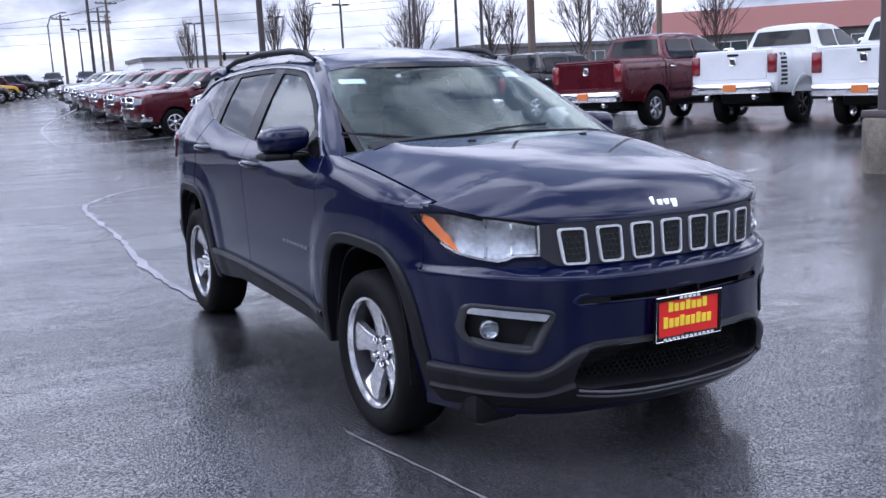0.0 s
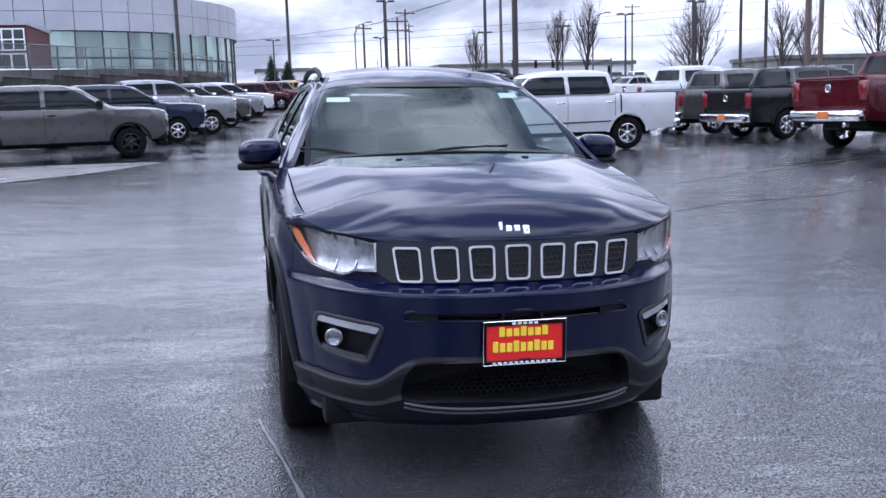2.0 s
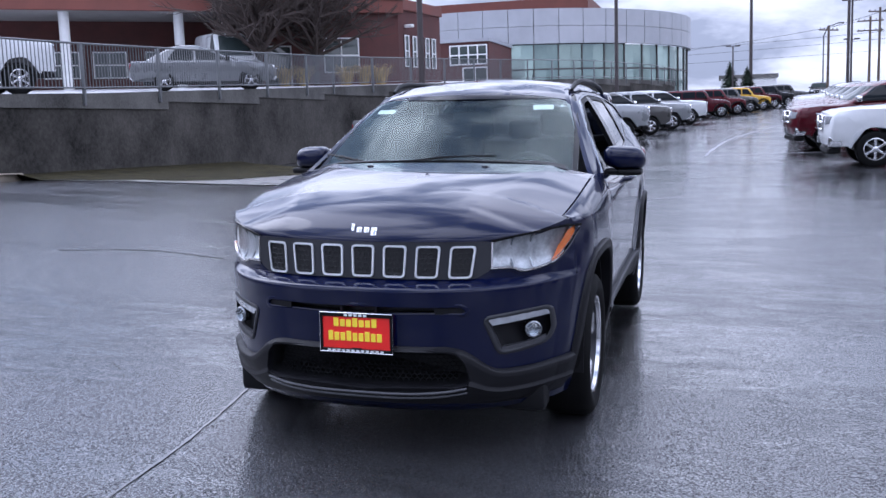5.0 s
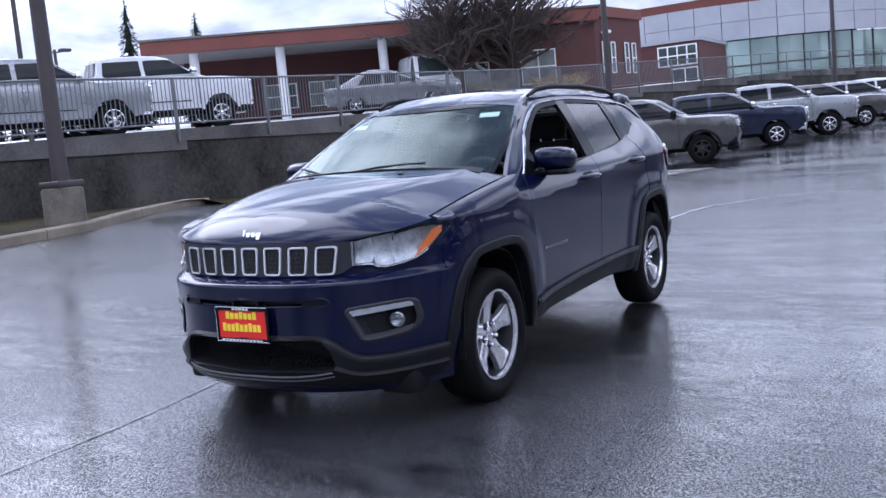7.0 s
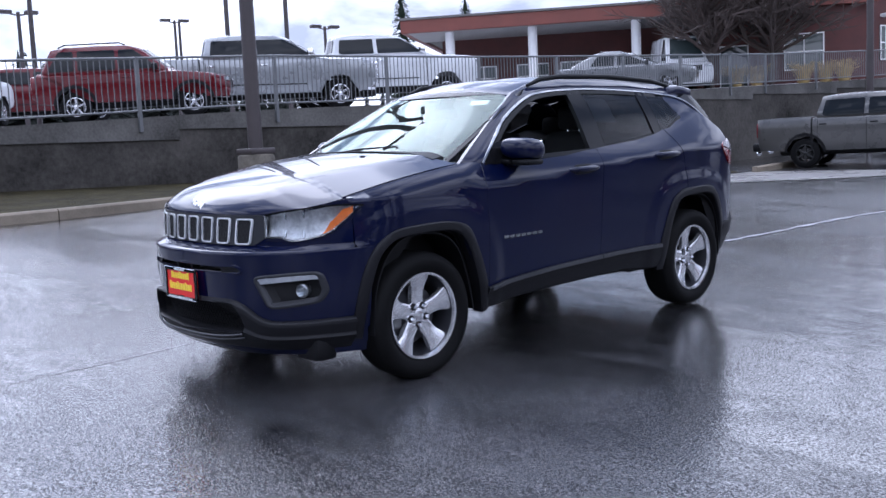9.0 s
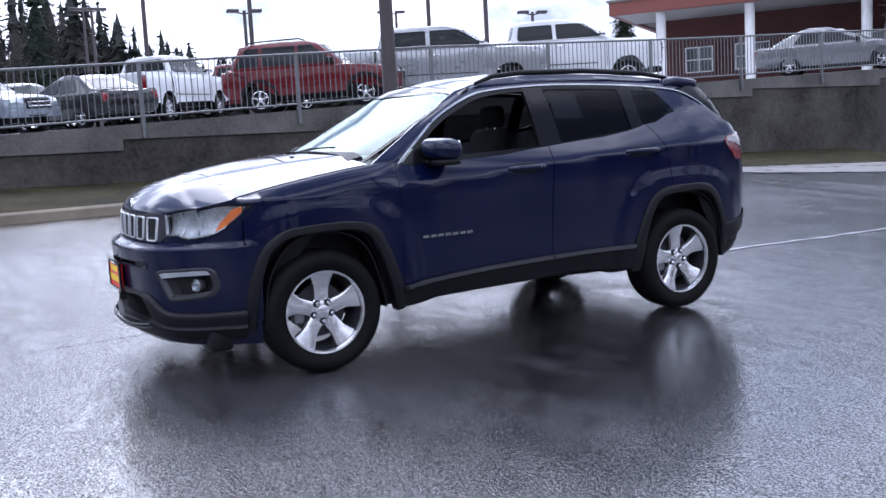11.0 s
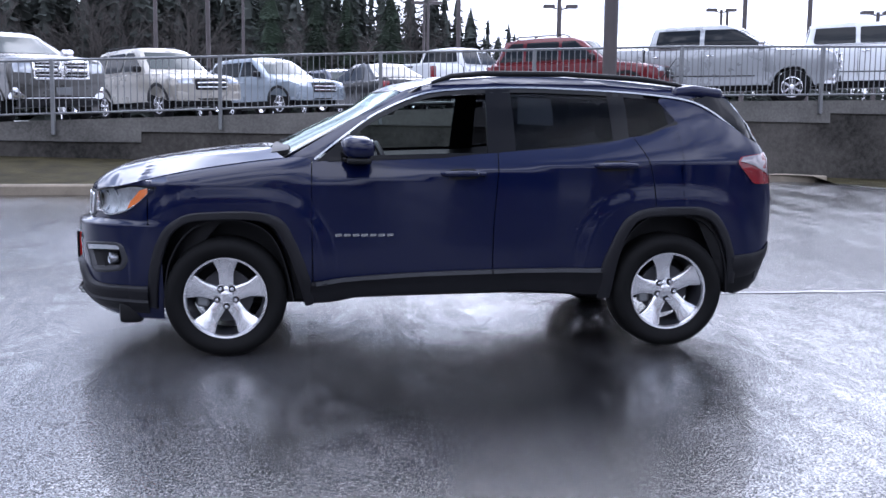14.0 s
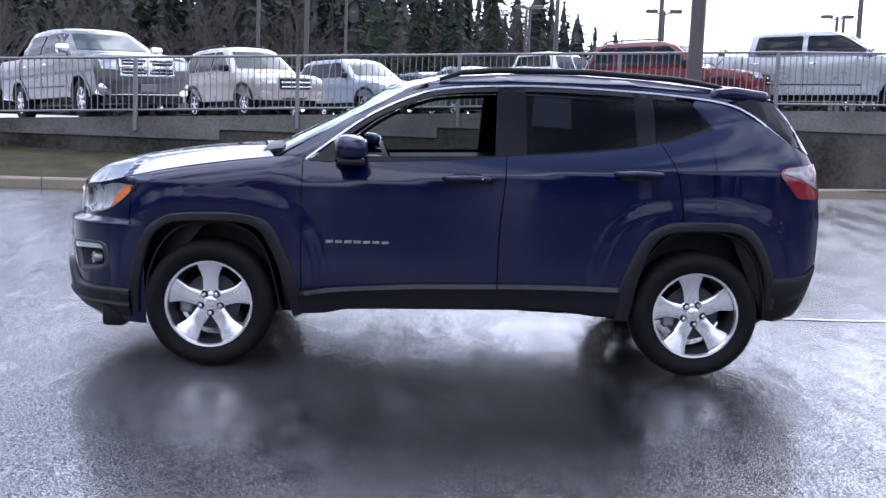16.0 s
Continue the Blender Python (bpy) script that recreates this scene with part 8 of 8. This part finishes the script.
for x, y in ((12.5, 110.0), (38.0, 98.0)):
    p = thing("street_lamp", pose(x, y, ground_z(x, y)), "grey curved-arm street lamp", "street lamp", "street lamps")
    part("pole", pipe([(0, 0, 0), (0, 0, 7), (0.4, 0, 8), (1.6, 0, 8.4)], [0.1, 0.08, 0.07, 0.05], 8), GALV, p)
    part("lamp_head", box(1.4, 2.1, -0.12, 0.12, 8.3, 8.45, 0.04, 1), GALV, p)

# lamps of the raised lot
for x, y, top, heads, r in ((-37.1, 10.5, 7.7, 2, 0.1), (-43.7, 21.2, 8.8, 2, 0.1), (-35.6, 25.3, 7.7, 2, 0.1), (-53.4, 6.1, 10.1, 2, 0.1), (-44.5, 21.9, 9.0, 0, 0.1), (-48.8, 5.8, 9.4, 2, 0.1)):
    z = upper_z(x, y)
    light_pole(x, y, z, top - z, heads, r, None, 80)
for x, y, top in ((-32.3, 9.2, 13), (-29.5, 15.9, 13), (-28.4, 18.0, 13), (-34.0, -5.0, 13), (-40.0, -8.0, 13), (-53.0, -4.9, 14), (-33.3, 5.2, 12)):
    z = upper_z(x, y)
    light_pole(x, y, z, top - z, 0, 0.1, None, 0, POLE, 0.0, "slim dark steel pole, its head out of sight")

# ---- trees ----
def conifer_mesh(seed, h=14.0, rad=2.6, sprays=1500, size=0.34):
    """Drooping sprays of needles round a ragged core."""
    rnd = random.Random(seed)
    bm = bmesh.new()
    tiers = [rnd.uniform(0.78, 1.12) for _ in range(40)]
    for k in range(sprays):
        u = 1 - math.sqrt(rnd.random()) * 0.97
        tier = u * 26
        sag = tier - int(tier)
        R = rad * (1 - u) ** 0.9 * tiers[int(tier)] * (0.80 + 0.25 * (1 - sag)) + 0.08
        a = rnd.random() * 6.283
        lobe = 1 + 0.16 * math.sin(a * 5 + int(tier) * 2.1)
        f0 = rnd.uniform(0.45, 1.0) ** 0.6
        r, z = R * lobe * f0, h * (0.04 + 0.95 * u) - 0.22 * R * f0
        s = size * rnd.uniform(0.6, 1.3) * (0.45 + 0.55 * (1 - u))
        c, q = math.cos(a), math.sin(a)
        tw = rnd.uniform(-0.5, 0.5)
        loc = [(-s, 0, 0.10 * s), (0, (-0.55 + tw) * s, -0.12 * s), (s * 0.95, tw * s * 0.4, -0.5 * s), (0.1 * s, (0.55 + tw) * s, -0.2 * s)]
        bm.faces.new([bm.verts.new(((r + x) * c - y * q, (r + x) * q + y * c, z + zz)) for x, y, zz in loc])
    for i in range(8):
        z0, z1 = h * (0.04 + 0.11 * i), h * (0.04 + 0.11 * (i + 1.25))
        r0 = rad * (1 - i / 8.6) ** 0.9 * 0.66
        base = [bm.verts.new((r0 * rnd.uniform(0.8, 1.2) * math.cos(6.283 * k / 9), r0 * rnd.uniform(0.8, 1.2) * math.sin(6.283 * k / 9), z0 - rnd.uniform(0, 0.3))) for k in range(9)]
        tip = bm.verts.new((0, 0, z1))
        for k in range(9):
            bm.faces.new((base[k], base[(k + 1) % 9], tip))
    return bm


def trunk_bm(h, r, n=8):
    return tube((0, 0, -0.3), (0, 0, h), r, 0.03, n)


def conifer(x, y, z, h, seed, rad):
    t = thing("conifer_tree", pose(x, y, z, 0, 0, seed * 47), "tall dark green conifer with drooping branches", "tree", "conifers")
    part("trunk", trunk_bm(h * 0.97, 0.22), BARK, t)
    part("crown", conifer_mesh(seed, h, rad, 3000, 0.26), NEEDLE, t, "", False)
    return t


for k, (x, y, h, rad) in enumerate(((-69.0, -3.9, 16.0, 2.3), (-69.2, -0.4, 15.0, 1.8), (-69.1, 1.9, 15.5, 1.6), (-68.9, 5.3, 15.5, 2.1))):
    conifer(x, y, upper_z(x, y), h, k + 1, rad)
for k, (x, y, h) in enumerate(((-52.0, 45.0, 10.0), (-50.0, 50.0, 9.0), (2.5, 112.0, 5.0), (4.5, 114.0, 4.4))):
    conifer(x, y, upper_z(x, y) if x < -10 else ground_z(x, y), h, k + 11, 1.6)


def forest():
    """Far woods: conifers with gaps, plus an added unseen belt, in one mesh."""
    rnd = random.Random(5)
    protos = []
    for k in range(6):
        bm = conifer_mesh(40 + k, 12.0, 1.5 + 0.22 * k, 330, 0.75)
        me = bpy.data.meshes.new("tmp")
        bm.to_mesh(me)
        bm.free()
        co = np.array([v.co for v in me.vertices])
        protos.append((co, [tuple(p.vertices) for p in me.polygons]))
        bpy.data.meshes.remove(me)
    V, F = [], []
    base = 0
    for k in range(780):
        y = -85 + 165 * rnd.random()
        x = -94 - 70 * rnd.random() ** 1.4
        far = (-x - 94) / 70
        h = rnd.uniform(11, 19) * (1 + 0.35 * far) * float(np.interp(y, [-40, -5, 8, 18, 30, 60, 80], [1.35, 1.2, 1.05, 0.8, 0.5, 0.35, 0.3]))
        co, fs = protos[k % 6]
        wd = rnd.uniform(0.9, 1.5) * min(1.0, h / 10)
        pts = co * np.array((wd, wd, h / 12.0))
        pts = pts + np.array((x, y, upper_z(max(x, -72.6), y) - 0.5))
        V.append(pts)
        F += [tuple(i + base for i in f) for f in fs]
        base += len(pts)
    # unseen belt added east and south, to darken reflections in the blue car's flank
    for k in range(330):
        a, r = radians(rnd.uniform(72, 205)), rnd.uniform(58, 105)
        x, y = r * math.sin(a), r * math.cos(a)
        h = rnd.uniform(8, 14) * (0.8 + 0.3 * math.sin(a * 7))
        co, fs = protos[k % 6]
        wd = rnd.uniform(1.1, 1.7)
        V.append(co * np.array((wd, wd, h / 12.0)) + np.array((x, y, ground_z(x, y) - 0.5)))
        F += [tuple(i + base for i in f) for f in fs]
        base += len(co)
    me = bpy.data.meshes.new("far_woods")
    me.from_pydata(np.concatenate(V).tolist(), [], F)
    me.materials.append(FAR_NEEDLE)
    ob = new("far_woods", me)
    return tagged(ob, "mixed conifer woods beyond the raised lot, plus an added unseen belt east and south", "woods", "", "stuff")


# haze of distance mixed into the colour: paler and greyer than NEEDLE
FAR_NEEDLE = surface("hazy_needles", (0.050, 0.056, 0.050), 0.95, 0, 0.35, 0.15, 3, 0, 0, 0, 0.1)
forest()


def bare_tree_bm(seed, h=7.0, spread=0.5, upright=0.6, levels=4, n=30, fat=1.0):
    """Limbs all the way up a leader, with branches and twigs."""
    rnd = random.Random(seed)
    bm = bmesh.new()

    def twig(p, d, L, r, lev):
        bend = Vector((rnd.uniform(-1, 1), rnd.uniform(-1, 1), rnd.uniform(0, 1))) * L * 0.10
        q = p + d * L + bend
        pipe([p, p.lerp(q, 0.5) - bend * 0.4, q], [r, r * 0.75, r * 0.35], 4 if lev > 1 else 3, bm)
        if lev:
            for k in range((0, 4, 5)[lev] + rnd.randint(0, 1)):
                nd = (d + Vector((rnd.gauss(0, 1), rnd.gauss(0, 1), rnd.gauss(0, 0.6))) * spread * 0.8 + Vector((0, 0, upright * 0.45))).normalized()
                twig(p.lerp(q, rnd.uniform(0.25, 0.98)), nd, L * rnd.uniform(0.35, 0.6), r * 0.5, lev - 1)

    lean = Vector((rnd.uniform(-0.04, 0.04), rnd.uniform(-0.04, 0.04), 1))
    for k in range(n):
        u = 0.22 + 0.76 * k / n
        a = k * 2.4 + rnd.uniform(-0.4, 0.4)
        tilt = spread * rnd.uniform(0.7, 1.5) * (1 - 0.5 * u)
        d = Vector((math.cos(a) * tilt, math.sin(a) * tilt, upright + 0.25)).normalized()
        twig(lean * (h * u * 0.8), d, h * (0.36 * (1 - u) + 0.13) * rnd.uniform(0.8, 1.15), h * 0.0055 * fat * (1.3 - u), 2)
    pipe([Vector((0, 0, h * 0.2)), lean * (h * 0.5), lean * (h * 0.85)], [h * 0.012, h * 0.008, h * 0.002], 6, bm)
    return bm


def bare_tree(x, y, z, h, seed, spread=0.5, upright=0.6, n=30, fat=1.0):
    t = thing("bare_tree", pose(x, y, z, 0, 0, seed * 31), "leafless winter tree with fine upright twigs", "tree", "bare trees")
    part("trunk", tube((0, 0, -0.3), (0, 0, h * 0.36), h * 0.018, h * 0.011, 8), BARK, t)
    part("crown", bare_tree_bm(seed, h, spread, upright, 4, n, fat), TWIG, t, "", False)
    return t


for k, (x, y, h, sp) in enumerate(((27.7, 79.8, 8, 0.35), (30.2, 78.9, 9, 0.35), (32.0, 61.7, 6.5, 0.7), (30.5, 56.9, 7.5, 0.5), (40.4, 62.8, 7.5, 0.4), (41.7, 61.9, 7, 0.4), (34.2, 42.8, 7.5, 0.55), (36.0, 41.0, 6.5, 0.6), (40.3, 37.6, 7.0, 0.55), (46.9, 51.8, 7, 0.45), (21.0, 84.0, 6.5, 0.35))):
    bare_tree(x, y, ground_z(x, y), h, k + 3, sp)
for k, (x, y, h, sp) in enumerate(((-19.3, 35.3, 7.6, 0.9), (-17.4, 37.4, 7.8, 0.9))):
    bare_tree(x, y, upper_z(x, y), h, k + 30, sp, 0.25, 100, 2.0)
# brown thicket in front of the far woods
# the far twigs' haze is part of their colour, greyer than TWIG
FAR_TWIG = surface("hazy_twigs", (0.055, 0.048, 0.043), 0.95, 0, 0.25, 0.3, 5)
rnd = random.Random(9)
thick = bmesh.new()
for k in range(22):
    b_ = bare_tree_bm(60 + k, rnd.uniform(9, 15), 0.7, 0.5, 3)
    me = bpy.data.meshes.new("tmp")
    bmesh.ops.translate(b_, vec=(-88 + rnd.uniform(-6, 6), -58 + k * 3.2 + rnd.uniform(-1, 1), upper_z(-72.6, -10) - 0.3), verts=b_.verts)
    b_.to_mesh(me)
    b_.free()
    thick.from_mesh(me)
    bpy.data.meshes.remove(me)
tagged(part("thicket", thick, FAR_TWIG, None, "", False), "brown leafless thicket before the woods", "thicket", "", "stuff")


def ornamental_grass(x, y, z, h, seed):
    rnd = random.Random(seed)
    bm = bmesh.new()
    for k in range(170):
        a, r0, L = rnd.random() * 6.28, rnd.random() * 0.25, h * rnd.uniform(0.7, 1.1)
        o = rnd.uniform(0.25, 0.95)
        c, s = math.cos(a), math.sin(a)
        p = [Vector((r0 * c, r0 * s, 0)), Vector((r0 * c + o * 0.4 * c, r0 * s + o * 0.4 * s, L * 0.7)), Vector(((r0 + o) * c, (r0 + o) * s, L * 0.95))]
        sd = Vector((-s, c, 0)) * 0.012
        for u, v in zip(p, p[1:]):
            bm.faces.new([bm.verts.new(w) for w in (u - sd, u + sd, v + sd * 0.5, v - sd * 0.5)])
    g = part("grass_clump", bm, DRY_GRASS, None, "", False)
    g.location = (x, y, z)
    return tagged(g, "straw yellow ornamental grass clump above the wall", "grass clump", "ornamental grasses")


for k, (x, y) in enumerate(((-18.6, 36.4), (-17.9, 36.9), (-15.9, 37.5), (-15.2, 38.2), (-14.6, 38.8))):
    ornamental_grass(x, y, upper_z(x, y), 1.0, k)

# far hills
def hills():
    bm = bmesh.new()
    rnd = random.Random(3)
    n = 90
    ph = [rnd.random() * 6 for _ in range(4)]
    prev = None
    for i in range(n + 1):
        a = 2 * math.pi * i / n
        h = 26 + 14 * math.sin(3 * a + ph[0]) + 10 * math.sin(7 * a + ph[1]) + 6 * math.sin(17 * a + ph[2])
        ring = [bm.verts.new((1900 * math.cos(a), 1900 * math.sin(a), -5)), bm.verts.new((1950 * math.cos(a), 1950 * math.sin(a), max(6, h)))]
        if prev:
            bm.faces.new((prev[0], prev[1], ring[1], ring[0]))
        prev = ring
    return bm


tagged(part("backdrop_hills", hills(), HILL), "low hills on the horizon, haze painted in as blue-grey", "hills", "", "structure")

# ---- pale streaks and tar lines on the asphalt ----
STREAK = surface("pale_crack_filler", (0.23, 0.23, 0.25), 0.5, 0, 0.3, 4, 60)
# wet crack; its pale base colour stands in for reflected sky
STREAK_WET = surface("wet_crack_sheen", (0.13, 0.13, 0.137), 0.2, 0, 0.3, 4, 60)
TAR = surface("tar_line", (0.012, 0.012, 0.013), 0.35, 0, 0.3, 4, 60)


def ground_line(pts, w, mat, label, rough=0.35, seed=0):
    """A worn line that follows the ground, uneven in width."""
    rnd = random.Random(seed)
    pts = smooth_line(pts, 14, False)
    bm = bmesh.new()
    prev = None
    for i, p in enumerate(pts):
        a, b = pts[max(i - 1, 0)], pts[min(i + 1, len(pts) - 1)]
        d = Vector((b[0] - a[0], b[1] - a[1])).normalized()
        k = w * (1 + rnd.uniform(-rough, rough)) / 2
        jx, jy = rnd.uniform(-1, 1) * w * 0.25, rnd.uniform(-1, 1) * w * 0.25
        ring = []
        for s in (1, -1):
            x, y = p[0] - s * d.y * k + jx, p[1] + s * d.x * k + jy
            ring.append(bm.verts.new((x, y, ground_z(x, y) + 0.005)))
        if prev:
            bm.faces.new((prev[0], prev[1], ring[1], ring[0]))
        prev = ring
    bmesh.ops.recalc_face_normals(bm, faces=bm.faces)
    return tagged(part("ground_line", bm, mat, None, "", False), label, "ground marking", "", "structure")


ground_line([(-0.78, -3.6), (-0.84, -2.4), (-1.0, -1.3)], 0.014, STREAK_WET, "thin crack line in front of the car, wet sheen painted pale", 0.5, 12)
ground_line([(-0.8, 1.2), (-0.82, 1.6), (-0.86, 3.0), (-0.72, 5.0), (-0.68, 6.6), (-0.6, 7.9), (-0.35, 8.6), (0.07, 9.4)], 0.06, STREAK, "pale worn crack line running past the car", 0.6, 1)
ground_line([(0.07, 9.4), (0.6, 9.9), (1.4, 10.2)], 0.035, STREAK, "thin pale crack in the asphalt", 0.6, 2)
ground_line([(1.0, 22.2), (1.3, 27.0), (1.9, 33.0), (3.4, 41.0), (6.0, 52.0)], 0.09, STREAK, "pale worn lane line", 0.5, 3)
ground_line([(0.9, 22.3), (2.9, 22.9), (5.0, 23.4)], 0.08, STREAK, "pale worn bay line", 0.5, 4)
ground_line([(-6.5, 14.8), (-2.0, 14.0), (1.0, 14.4), (4.0, 15.4)], 0.05, TAR, "dark tar-filled crack", 0.5, 5)
ground_line([(6.2, 9.6), (8.0, 10.4), (10.2, 10.9), (12.0, 11.6)], 0.09, TAR, "dark tar-filled crack", 0.6, 6)
ground_line([(4.5, 6.0), (6.0, 6.9), (7.4, 7.1), (8.8, 7.9)], 0.05, TAR, "dark tar-filled crack", 0.6, 7)
ground_line([(-5.0, 2.2), (-4.2, 2.6), (-3.3, 2.5)], 0.04, TAR, "dark tar-filled crack", 0.6, 8)
# short metal-topped post beside the lane
post = thing("bollard", pose(11.2, 4.3, ground_z(11.2, 4.3)), "tan concrete lamp footing beside the lane", "lamp footing")
part("footing", lathe([(0.38, -0.3), (0.38, 0.84), (0.34, 0.88)], 28, "z"), KERB, post)
part("pole", tube((0, 0, 0.85), (0, 0, 9), 0.12, 0.1, 12), POLE, post)
